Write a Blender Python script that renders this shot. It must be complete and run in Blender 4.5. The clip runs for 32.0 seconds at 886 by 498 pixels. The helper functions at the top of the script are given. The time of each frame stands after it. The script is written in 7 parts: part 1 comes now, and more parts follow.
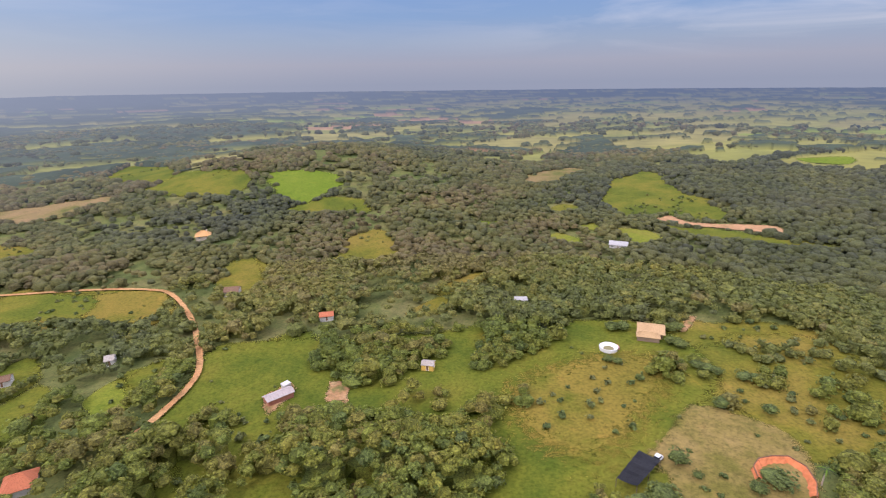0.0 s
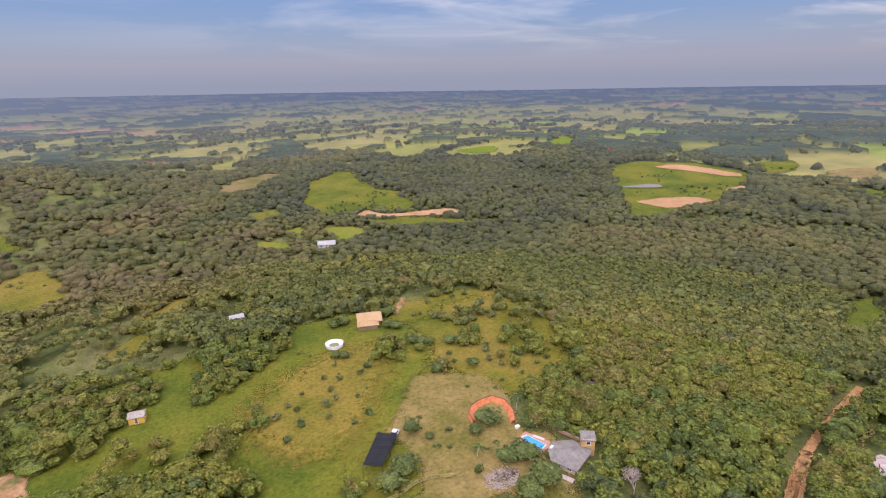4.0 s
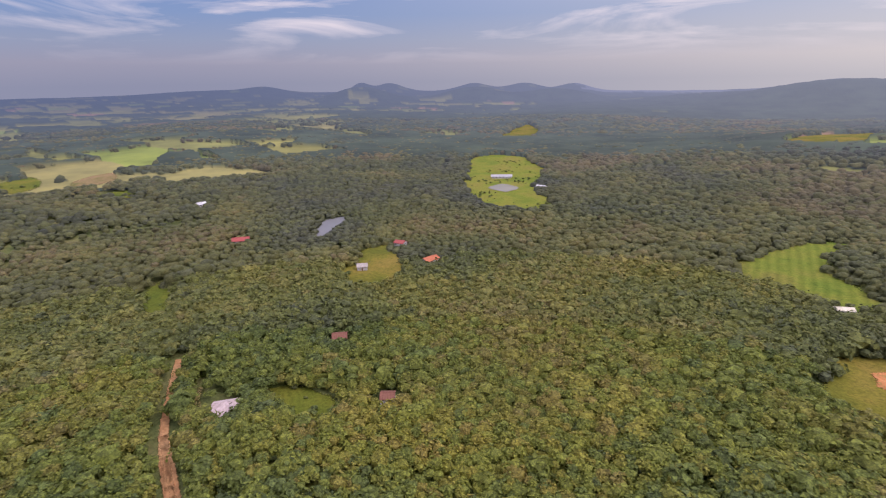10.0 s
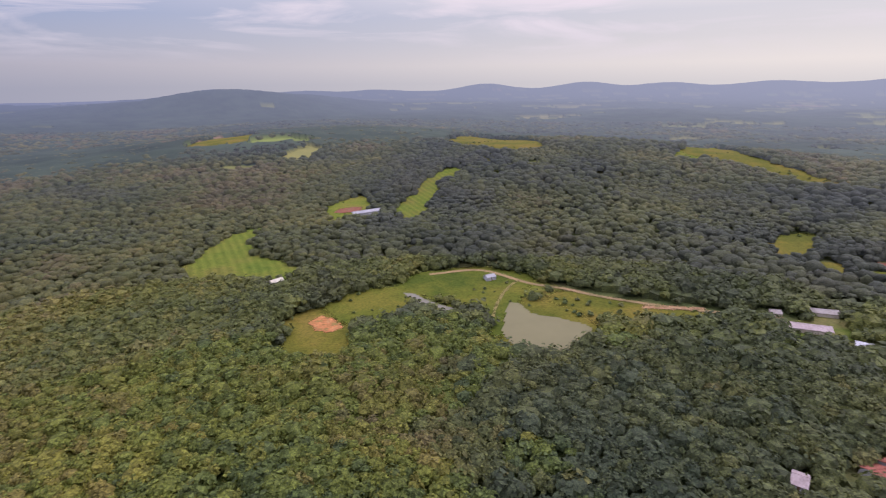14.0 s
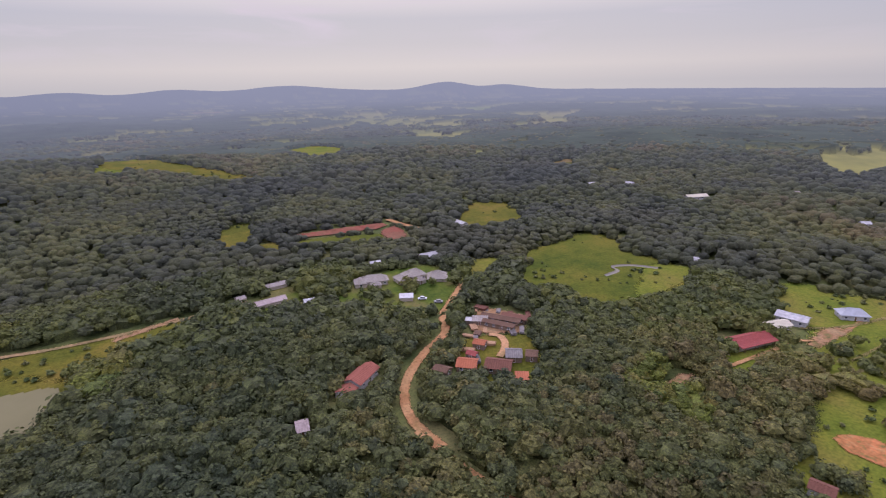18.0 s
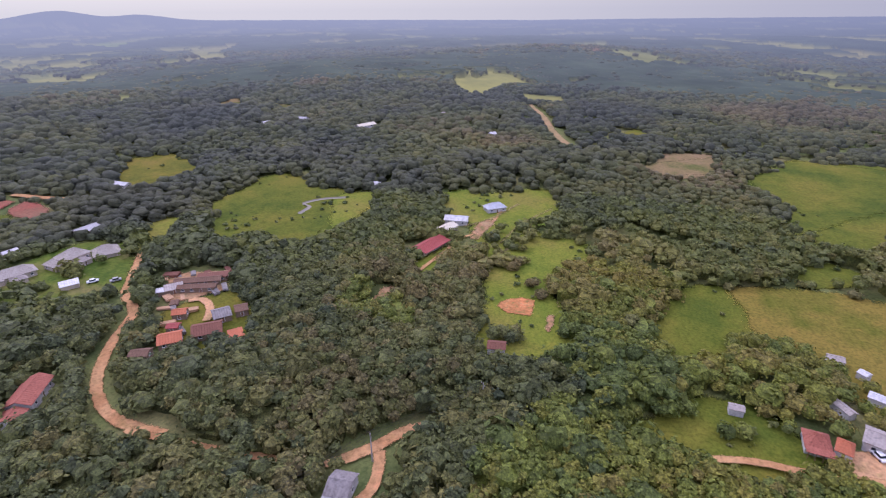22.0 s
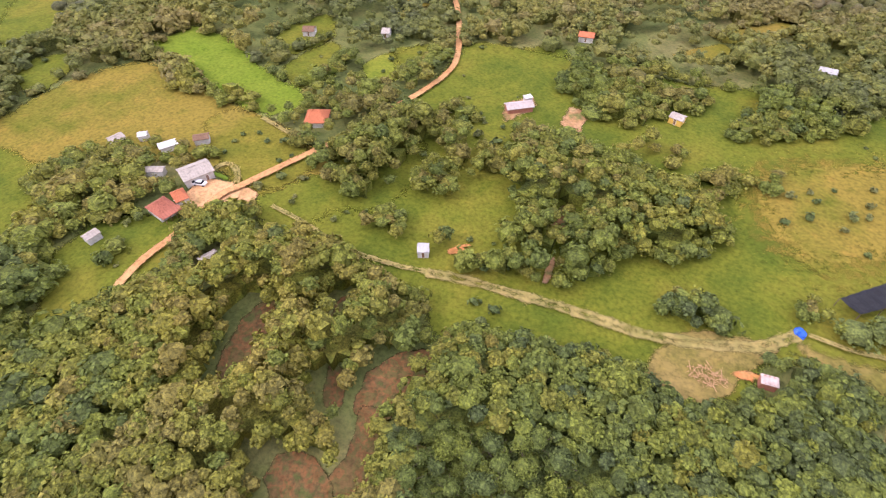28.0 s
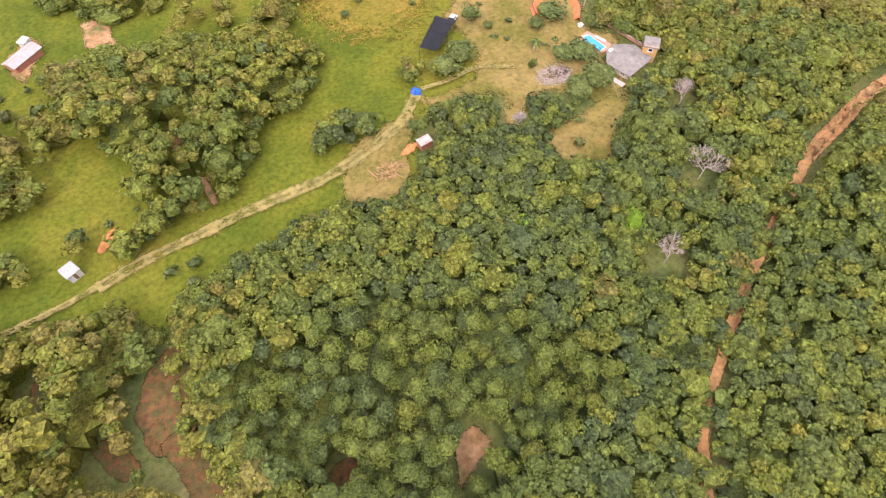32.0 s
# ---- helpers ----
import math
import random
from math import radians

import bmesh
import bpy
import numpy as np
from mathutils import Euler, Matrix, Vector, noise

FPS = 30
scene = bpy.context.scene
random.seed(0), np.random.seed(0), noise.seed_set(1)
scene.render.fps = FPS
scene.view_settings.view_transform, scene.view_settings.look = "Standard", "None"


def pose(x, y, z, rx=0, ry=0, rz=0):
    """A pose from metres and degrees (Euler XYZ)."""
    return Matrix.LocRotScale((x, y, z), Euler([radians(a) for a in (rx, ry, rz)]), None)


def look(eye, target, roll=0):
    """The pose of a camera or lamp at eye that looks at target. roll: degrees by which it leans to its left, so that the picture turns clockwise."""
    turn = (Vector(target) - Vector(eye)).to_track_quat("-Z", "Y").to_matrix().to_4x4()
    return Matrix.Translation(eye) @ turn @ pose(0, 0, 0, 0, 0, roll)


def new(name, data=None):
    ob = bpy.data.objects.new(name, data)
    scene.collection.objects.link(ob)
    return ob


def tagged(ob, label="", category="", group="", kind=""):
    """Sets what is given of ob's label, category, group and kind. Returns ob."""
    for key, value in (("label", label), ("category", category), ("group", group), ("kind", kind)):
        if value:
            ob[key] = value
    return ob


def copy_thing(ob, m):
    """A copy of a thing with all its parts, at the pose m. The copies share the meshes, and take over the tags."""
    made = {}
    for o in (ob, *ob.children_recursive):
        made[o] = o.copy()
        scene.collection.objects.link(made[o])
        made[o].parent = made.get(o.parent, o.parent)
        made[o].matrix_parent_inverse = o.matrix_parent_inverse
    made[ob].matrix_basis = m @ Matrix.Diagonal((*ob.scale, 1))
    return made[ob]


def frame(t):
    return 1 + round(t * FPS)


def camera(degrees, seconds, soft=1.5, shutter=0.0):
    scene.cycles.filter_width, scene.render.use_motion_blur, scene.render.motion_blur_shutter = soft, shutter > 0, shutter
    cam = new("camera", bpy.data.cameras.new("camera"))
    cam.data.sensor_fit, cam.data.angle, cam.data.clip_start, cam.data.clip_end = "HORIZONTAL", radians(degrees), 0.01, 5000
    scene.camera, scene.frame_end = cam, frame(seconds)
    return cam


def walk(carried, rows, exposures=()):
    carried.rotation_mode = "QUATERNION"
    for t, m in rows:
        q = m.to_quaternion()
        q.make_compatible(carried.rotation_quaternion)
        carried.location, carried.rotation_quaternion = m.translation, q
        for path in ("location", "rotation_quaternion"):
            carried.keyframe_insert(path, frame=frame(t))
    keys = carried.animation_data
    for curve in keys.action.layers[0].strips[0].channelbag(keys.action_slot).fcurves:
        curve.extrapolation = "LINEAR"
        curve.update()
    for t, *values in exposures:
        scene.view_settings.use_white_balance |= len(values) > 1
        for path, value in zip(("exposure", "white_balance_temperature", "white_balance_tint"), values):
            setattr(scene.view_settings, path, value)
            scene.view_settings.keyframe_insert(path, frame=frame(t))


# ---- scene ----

EYE = Vector((0.0, 0.0, 100.0))
cam = camera(79.88, 32.0, soft=1.15, shutter=0.22)
# seconds, heading (degrees clockwise from +y), pitch below level, roll
TURN = [
    (0, 0.00, 17.33, -1.09), (0.5, 4.89, 17.35, -1.13), (1, 9.76, 17.38, -1.16), (1.5, 14.15, 17.41, -1.15), (2, 18.09, 17.42, -1.18), (2.5, 21.78,
    17.44, -1.12), (3, 25.60, 17.46, -1.08), (3.5, 28.88, 17.48, -1.10), (5.5, 40.79, 17.60, -1.07), (6, 43.55, 17.63, -1.03), (6.5, 48.58, 17.61,
    -0.98), (7, 54.19, 17.61, -1.05), (7.5, 59.83, 17.61, -1.01), (8, 67.26, 17.60, -1.00), (8.5, 75.76, 17.60, -0.93), (9, 84.41, 17.61, -0.91),
    (9.5, 95.95, 17.62, -0.81), (10, 103.46, 17.60, -0.89), (10.5, 110.14, 17.61, -0.83), (11, 118.07, 17.59, -0.80), (11.5, 126.89, 17.55, -0.74),
    (12, 134.63, 17.51, -0.71), (12.5, 141.82, 17.47, -0.73), (13, 148.32, 17.43, -0.74), (13.5, 154.21, 17.42, -0.61), (14, 161.69, 17.34, -0.65),
    (14.5, 170.03, 17.30, -0.63), (15, 178.95, 17.26, -0.68), (15.5, 187.57, 17.22, -0.65), (17.5, 213.16, 17.27, -1.15), (18, 218.53, 17.30, -1.19),
    (18.5, 223.56, 17.31, -1.14), (19, 228.09, 17.32, -1.16), (19.5, 231.53, 17.41, -1.08), (20, 235.42, 18.22, -1.05), (20.5, 239.61, 19.21, -1.03),
    (21, 243.80, 20.51, -0.95), (21.5, 248.11, 22.38, -0.89), (22, 252.71, 24.34, -0.63), (22.5, 257.93, 26.35, -0.64), (23, 263.65, 28.32, -0.65),
    (23.5, 269.58, 30.22, -0.67), (24, 275.78, 32.10, -0.67), (24.5, 282.79, 33.96, -0.57), (25, 289.74, 35.79, -0.37), (25.5, 296.53, 37.61, -0.49),
    (26, 303.71, 39.39, -0.39), (26.5, 311.32, 41.14, -0.45), (28.5, 337.01, 48.03, -0.30), (29, 343.64, 49.73, -0.39), (29.5, 350.82, 51.45, -0.30),
    (30, 357.62, 53.16, -0.37), (30.5, 364.30, 54.83, -0.53), (31, 371.16, 56.52, -0.54), (31.5, 377.91, 58.23, -0.40), (32, 384.15, 59.95, -0.35)]


def aim(heading, pitch):
    a, p = radians(heading), radians(pitch)
    return EYE + 100 * Vector((math.sin(a) * math.cos(p), math.cos(a) * math.cos(p), -math.sin(p)))


walk(cam, [(t, look(EYE, aim(a, p), r)) for t, a, p, r in TURN],
     exposures=[(0, 0.04, 5600, 24), (5, 0.0, 5700, 27), (9, -0.18, 5650, 32), (13, -0.32, 5400, 34), (16, -0.54, 5300, 35), (19, -0.68, 5300, 37), (22, -0.36, 5050, 38), (25, 0.47, 5200, 40), (28, 0.45, 5750, 28), (32, 0.60, 6000, 24)])

# ---- light ----
SUN_AZ, SUN_EL = 225.0, 44.0
world = bpy.data.worlds.new("world")
scene.world = world
world.use_nodes = True
wn, wl = world.node_tree.nodes, world.node_tree.links
wn.clear()
w_out = wn.new("ShaderNodeOutputWorld")
w_bg = wn.new("ShaderNodeBackground")
w_sky = wn.new("ShaderNodeTexSky")
w_sky.sky_type, w_sky.sun_disc = "NISHITA", False
w_sky.sun_elevation, w_sky.sun_rotation = radians(SUN_EL), radians(SUN_AZ)
w_sky.air_density, w_sky.dust_density, w_sky.ozone_density = 1.0, 0.6, 1.5
w_bg.inputs["Strength"].default_value = 0.15
# thin cloud veils, streaked along the horizon
w_tc = wn.new("ShaderNodeTexCoord")
w_map = wn.new("ShaderNodeMapping")
w_map.inputs["Scale"].default_value = (1.6, 1.6, 11.0)
w_no = wn.new("ShaderNodeTexNoise")
w_no.inputs["Scale"].default_value, w_no.inputs["Detail"].default_value, w_no.inputs["Roughness"].default_value = 1.9, 7.0, 0.55
w_no.inputs["Distortion"].default_value = 0.6
w_ramp = wn.new("ShaderNodeValToRGB")
w_ramp.color_ramp.elements[0].position, w_ramp.color_ramp.elements[1].position = 0.47, 0.66
w_mix = wn.new("ShaderNodeMix")
w_mix.data_type = "RGBA"
w_mix.inputs[7].default_value = (7.6, 6.7, 5.2, 1)
w_sep = wn.new("ShaderNodeSeparateXYZ")
w_up = wn.new("ShaderNodeMapRange")
w_up.inputs["From Min"].default_value, w_up.inputs["From Max"].default_value = 0.03, 0.11
w_mul = wn.new("ShaderNodeMath")
w_mul.operation = "MULTIPLY"
# whiter towards the sun, more cloud in the south-east
w_dot = wn.new("ShaderNodeVectorMath")
w_dot.operation = "DOT_PRODUCT"
w_dot.inputs[1].default_value = (math.sin(radians(215)), math.cos(radians(215)), 0)
w_side = wn.new("ShaderNodeMapRange")
w_side.inputs["From Min"].default_value, w_side.inputs["From Max"].default_value = -0.80, 1.0
w_side.inputs["To Min"].default_value, w_side.inputs["To Max"].default_value = 0.0, 1.0
w_mul2 = wn.new("ShaderNodeMath")
w_mul2.operation = "MULTIPLY"
wl.new(w_tc.outputs["Generated"], w_map.inputs["Vector"])
wl.new(w_map.outputs[0], w_no.inputs["Vector"])
wl.new(w_no.outputs["Fac"], w_ramp.inputs["Fac"])
wl.new(w_tc.outputs["Generated"], w_sep.inputs[0])
wl.new(w_sep.outputs["Z"], w_up.inputs["Value"])
wl.new(w_tc.outputs["Generated"], w_dot.inputs[0])
wl.new(w_dot.outputs["Value"], w_side.inputs["Value"])
wl.new(w_ramp.outputs["Color"], w_mul.inputs[0])
wl.new(w_up.outputs[0], w_mul.inputs[1])
wl.new(w_mul.outputs[0], w_mul2.inputs[0])
w_cloudy = wn.new("ShaderNodeMapRange")
w_cloudy.inputs["From Min"].default_value, w_cloudy.inputs["From Max"].default_value = -0.9, 0.6
w_cloudy.inputs["To Min"].default_value, w_cloudy.inputs["To Max"].default_value = 0.05, 1.0
w_dot2 = wn.new("ShaderNodeVectorMath")
w_dot2.operation = "DOT_PRODUCT"
w_dot2.inputs[1].default_value = (math.sin(radians(150)), math.cos(radians(150)), 0)
wl.new(w_tc.outputs["Generated"], w_dot2.inputs[0])
wl.new(w_dot2.outputs["Value"], w_cloudy.inputs["Value"])
wl.new(w_cloudy.outputs[0], w_mul2.inputs[1])
wl.new(w_mul2.outputs[0], w_mix.inputs[0])
# the low sky: grey-lilac haze at the horizon, soft blue above it, whiter on the sun's side
def low_sky(stops):
    r = wn.new("ShaderNodeValToRGB")
    e = r.color_ramp.elements
    e[0].position, e[0].color = stops[0]
    e[1].position, e[1].color = stops[-1]
    for p, c in stops[1:-1]:
        e.new(p).color = c
    wl.new(w_sep.outputs["Z"], r.inputs["Fac"])
    return r.outputs["Color"]


w_away = low_sky([(0.0, (0.32, 0.34, 0.36, 1)), (0.035, (0.39, 0.39, 0.39, 1)), (0.07, (0.35, 0.41, 0.445, 1)), (0.11, (0.27, 0.385, 0.50, 1)), (0.18, (0.22, 0.35, 0.53, 1))])
w_sunny = low_sky([(0.0, (0.98, 0.91, 0.63, 1)), (0.03, (1.16, 1.05, 0.70, 1)), (0.07, (1.03, 0.96, 0.68, 1)), (0.11, (0.99, 0.94, 0.69, 1)), (0.15, (1.31, 1.18, 0.82, 1))])
w_hc = wn.new("ShaderNodeMix")
w_hc.data_type = "RGBA"
w_gain = wn.new("ShaderNodeVectorMath")
w_gain.operation = "SCALE"
w_gain.inputs["Scale"].default_value = 1 / 0.15
w_hz = wn.new("ShaderNodeMapRange")
w_hz.interpolation_type = "SMOOTHSTEP"
w_hz.inputs["From Min"].default_value, w_hz.inputs["From Max"].default_value = 0.18, 0.5
w_hz.inputs["To Min"].default_value, w_hz.inputs["To Max"].default_value = 1.0, 0.0
w_base = wn.new("ShaderNodeMix")
w_base.data_type = "RGBA"
wl.new(w_sep.outputs["Z"], w_hz.inputs["Value"])
w_sq = wn.new("ShaderNodeMath")
w_sq.operation = "POWER"
w_sq.inputs[1].default_value = 1.5
wl.new(w_side.outputs[0], w_sq.inputs[0])
wl.new(w_sq.outputs[0], w_hc.inputs[0])
wl.new(w_away, w_hc.inputs[6])
wl.new(w_sunny, w_hc.inputs[7])
wl.new(w_hc.outputs[2], w_gain.inputs[0])
wl.new(w_hz.outputs[0], w_base.inputs[0])
wl.new(w_sky.outputs["Color"], w_base.inputs[6])
wl.new(w_gain.outputs[0], w_base.inputs[7])
wl.new(w_base.outputs[2], w_mix.inputs[6])
# a high veil of thin cloud overhead, out of view, brightened to fill shade
w_veil = wn.new("ShaderNodeMapRange")
w_veil.interpolation_type = "SMOOTHSTEP"
w_veil.inputs["From Min"].default_value, w_veil.inputs["From Max"].default_value = 0.2, 0.6
w_veil.inputs["To Max"].default_value = 0.75
w_top = wn.new("ShaderNodeMix")
w_top.data_type = "RGBA"
w_top.inputs[7].default_value = (16.2, 15.8, 16.3, 1)
wl.new(w_sep.outputs["Z"], w_veil.inputs["Value"])
wl.new(w_veil.outputs[0], w_top.inputs[0])
wl.new(w_mix.outputs[2], w_top.inputs[6])
wl.new(w_top.outputs[2], w_bg.inputs["Color"])
wl.new(w_bg.outputs[0], w_out.inputs["Surface"])

sun = new("sun", bpy.data.lights.new("sun", "SUN"))
sun.data.energy, sun.data.angle, sun.data.color = 1.65, radians(5.0), (1.0, 0.90, 0.75)
sun_way = Vector((math.sin(radians(SUN_AZ)) * math.cos(radians(SUN_EL)), math.cos(radians(SUN_AZ)) * math.cos(radians(SUN_EL)), math.sin(radians(SUN_EL))))
sun.matrix_world = look(EYE + sun_way * 500, EYE)

# ---- materials ----
def node_mat(name, rough=0.8, metal=0.0):
    m = bpy.data.materials.new(name)
    m.use_nodes = True
    b = m.node_tree.nodes["Principled BSDF"]
    b.inputs["Roughness"].default_value, b.inputs["Metallic"].default_value = rough, metal
    b.inputs["Specular IOR Level"].default_value = 0.25
    return m, m.node_tree.nodes, m.node_tree.links, b


def rgba(c):
    return (*c, 1.0)


def noise_ramp(n, l, scale, colours, detail=5.0, rough=0.6, lo=0.3, hi=0.7):
    """Colour from a noise of the world position, at scale features a metre."""
    g = n.new("ShaderNodeNewGeometry")
    t = n.new("ShaderNodeTexNoise")
    t.inputs["Scale"].default_value, t.inputs["Detail"].default_value, t.inputs["Roughness"].default_value = scale, detail, rough
    l.new(g.outputs["Position"], t.inputs["Vector"])
    r = n.new("ShaderNodeValToRGB")
    e = r.color_ramp.elements
    e[0].position, e[1].position = lo, hi
    e[0].color, e[1].color = rgba(colours[0]), rgba(colours[-1])
    for i, c in enumerate(colours[1:-1]):
        k = e.new(lo + (hi - lo) * (i + 1) / (len(colours) - 1))
        k.color = rgba(c)
    l.new(t.outputs["Fac"], r.inputs["Fac"])
    return r.outputs["Color"], t.outputs["Fac"]


def blend(n, l, fac, a, b, mode="MIX"):
    m = n.new("ShaderNodeMix")
    m.data_type, m.blend_type = "RGBA", mode
    for socket, v in ((m.inputs[0], fac), (m.inputs[6], a), (m.inputs[7], b)):
        if isinstance(v, (int, float)):
            socket.default_value = v
        elif isinstance(v, tuple):
            socket.default_value = rgba(v)
        else:
            l.new(v, socket)
    return m.outputs[2]


def bump(n, l, b, fac, strength, distance):
    k = n.new("ShaderNodeBump")
    k.inputs["Strength"].default_value, k.inputs["Distance"].default_value = strength, distance
    l.new(fac, k.inputs["Height"])
    l.new(k.outputs[0], b.inputs["Normal"])


def earth_mat(name, big, small, big_scale=0.02, small_scale=0.9, rough=0.95, bumpy=0.35, rows=0.0):
    """Ground cover: broad patches times fine grain; rows is the way between planted rows in metres."""
    m, n, l, b = node_mat(name, rough)
    b.inputs["Specular IOR Level"].default_value = 0.08
    c1, _ = noise_ramp(n, l, big_scale, big, lo=0.37, hi=0.63)
    c2, f2 = noise_ramp(n, l, small_scale, small, detail=8.0, rough=0.7)
    c1 = blend(n, l, 1.0, c1, c2, "MULTIPLY")
    # tussocks and worn streaks
    c4, _ = noise_ramp(n, l, 0.16, [(0.74, 0.82, 0.72), (1, 1, 1), (1.0, 1.0, 1.0), (1.26, 1.12, 1.18)], detail=6.0, rough=0.65, lo=0.32, hi=0.7)
    c1 = blend(n, l, 1.0, c1, c4, "MULTIPLY")
    if rows:
        g = n.new("ShaderNodeNewGeometry")
        w = n.new("ShaderNodeTexWave")
        w.bands_direction = "DIAGONAL"
        w.inputs["Scale"].default_value, w.inputs["Distortion"].default_value = 0.444 / rows, 3.0
        w.inputs["Detail"].default_value, w.inputs["Detail Scale"].default_value = 2.0, 0.12
        l.new(g.outputs["Position"], w.inputs["Vector"])
        c1 = blend(n, l, w.outputs["Fac"], c1, blend(n, l, 1.0, c1, (0.76, 0.82, 0.76), "MULTIPLY"))
    l.new(c1, b.inputs["Base Color"])
    bump(n, l, b, f2, bumpy, 0.5)
    # ragged rim, where the cover thins out into what lies below
    e = n.new("ShaderNodeAttribute")
    e.attribute_name = "rim"
    _, f3 = noise_ramp(n, l, 0.35, small, detail=6.0, rough=0.75)
    k = n.new("ShaderNodeMath")
    k.operation = "ADD"
    l.new(e.outputs["Fac"], k.inputs[0])
    l.new(f3, k.inputs[1])
    s = n.new("ShaderNodeMapRange")
    s.inputs["From Min"].default_value, s.inputs["From Max"].default_value = 0.70, 0.92
    l.new(k.outputs[0], s.inputs["Value"])
    l.new(s.outputs[0], b.inputs["Alpha"])
    return m


GRAIN = [(0.55, 0.58, 0.55), (1.0, 1.0, 1.0), (1.35, 1.3, 1.2)]
FIELD = {
    "meadow": earth_mat("meadow_grass", [(0.0684, 0.0893, 0.0088), (0.1064, 0.1159, 0.0112), (0.1472, 0.1330, 0.0159)], GRAIN, 0.03),
    "meadow_olive": earth_mat("olive_grass", [(0.0950, 0.0997, 0.0106), (0.1406, 0.1235, 0.0141), (0.1852, 0.1377, 0.0236)], GRAIN, 0.03),
    "bright_meadow": earth_mat("bright_grass", [(0.112, 0.145, 0.01302), (0.158, 0.17, 0.01736), (0.18, 0.16, 0.02542)], GRAIN, 0.03),
    "bright_field": earth_mat("green_crop", [(0.109, 0.154, 0.00992), (0.141, 0.173, 0.01587)], GRAIN, 0.02),
    "row_crop": earth_mat("planted_rows", [(0.115, 0.150, 0.01488), (0.155, 0.170, 0.0186), (0.165, 0.150, 0.0248)], GRAIN, 0.03, rows=5.0),
    "lawn": earth_mat("lawn_grass", [(0.0616, 0.0952, 0.01042), (0.112, 0.134, 0.01736), (0.157, 0.14, 0.04166)], GRAIN, 0.05),
    "tan_meadow": earth_mat("ripe_grass", [(0.1162, 0.1126, 0.0125), (0.1892, 0.1390, 0.0224), (0.1540, 0.1250, 0.0175)], GRAIN, 0.02),
    "tan_field": earth_mat("tan_stubble", [(0.109, 0.109, 0.0256), (0.205, 0.147, 0.0576), (0.23, 0.154, 0.0704)], GRAIN, 0.03),
    "dry_grass": earth_mat("dry_grass", [(0.1273, 0.1101, 0.0224), (0.1909, 0.1419, 0.0396), (0.2305, 0.1634, 0.0533)], GRAIN, 0.06),
    "pale_field": earth_mat("pale_bare_soil", [(0.33, 0.185, 0.085), (0.41, 0.235, 0.115)], GRAIN, 0.03),
    "orange_dirt": earth_mat("orange_dirt", [(0.18, 0.15, 0.05), (0.29, 0.16, 0.07), (0.36, 0.21, 0.10), (0.28, 0.20, 0.09)], GRAIN, 0.16),
    "clay_dirt": earth_mat("orange_clay_ground", [(0.22, 0.16, 0.045), (0.40, 0.165, 0.055), (0.46, 0.19, 0.065), (0.42, 0.22, 0.08)], GRAIN, 0.3),
    "red_soil": earth_mat("red_soil", [(0.08, 0.085, 0.024), (0.105, 0.072, 0.028), (0.165, 0.078, 0.03), (0.095, 0.08, 0.026), (0.125, 0.078, 0.03)], GRAIN, 0.25),
    "red_earth": earth_mat("red_earth", [(0.25, 0.075, 0.045), (0.22, 0.11, 0.06)], GRAIN, 0.06),
    "orange_road": earth_mat("orange_road_dirt", [(0.385, 0.192, 0.075), (0.465, 0.262, 0.108)], GRAIN, 0.1),
    "sand_yard": earth_mat("sandy_orange_yard", [(0.42, 0.23, 0.10), (0.50, 0.28, 0.13), (0.38, 0.24, 0.10)], GRAIN, 0.2),
    "farm_track": earth_mat("farm_track_dirt", [(0.195, 0.165, 0.048), (0.265, 0.205, 0.07)], GRAIN, 0.15),
    "pale_road": earth_mat("pale_road_dirt", [(0.255, 0.187, 0.0765), (0.34, 0.221, 0.102)], GRAIN, 0.05),
    "forest_floor": earth_mat("forest_floor", [(0.085, 0.105, 0.03), (0.125, 0.135, 0.038), (0.165, 0.15, 0.052)], GRAIN, 0.03),
}


def water_mat(name, colour, rough):
    m, n, l, b = node_mat(name, rough)
    c, f = noise_ramp(n, l, 0.05, [colour, tuple(v * 1.15 for v in colour)])
    l.new(c, b.inputs["Base Color"])
    b.inputs["Specular IOR Level"].default_value = 0.03
    _, f2 = noise_ramp(n, l, 1.2, [colour, colour])
    bump(n, l, b, f2, 0.08, 0.1)
    return m


FIELD["water_pond"] = water_mat("muddy_pond_water", (0.185, 0.162, 0.07), 0.3)
FIELD["water_grey"] = water_mat("grey_pond_water", (0.20, 0.18, 0.12), 0.12)
FIELD["water_blue"] = water_mat("blue_pond_water", (0.15, 0.145, 0.13), 0.08)
FIELD["water"] = FIELD["water_grey"]
FIELD["orange_track"] = FIELD["orange_road"]
FIELD["creek"] = water_mat("creek_silt", (0.24, 0.21, 0.15), 0.3)


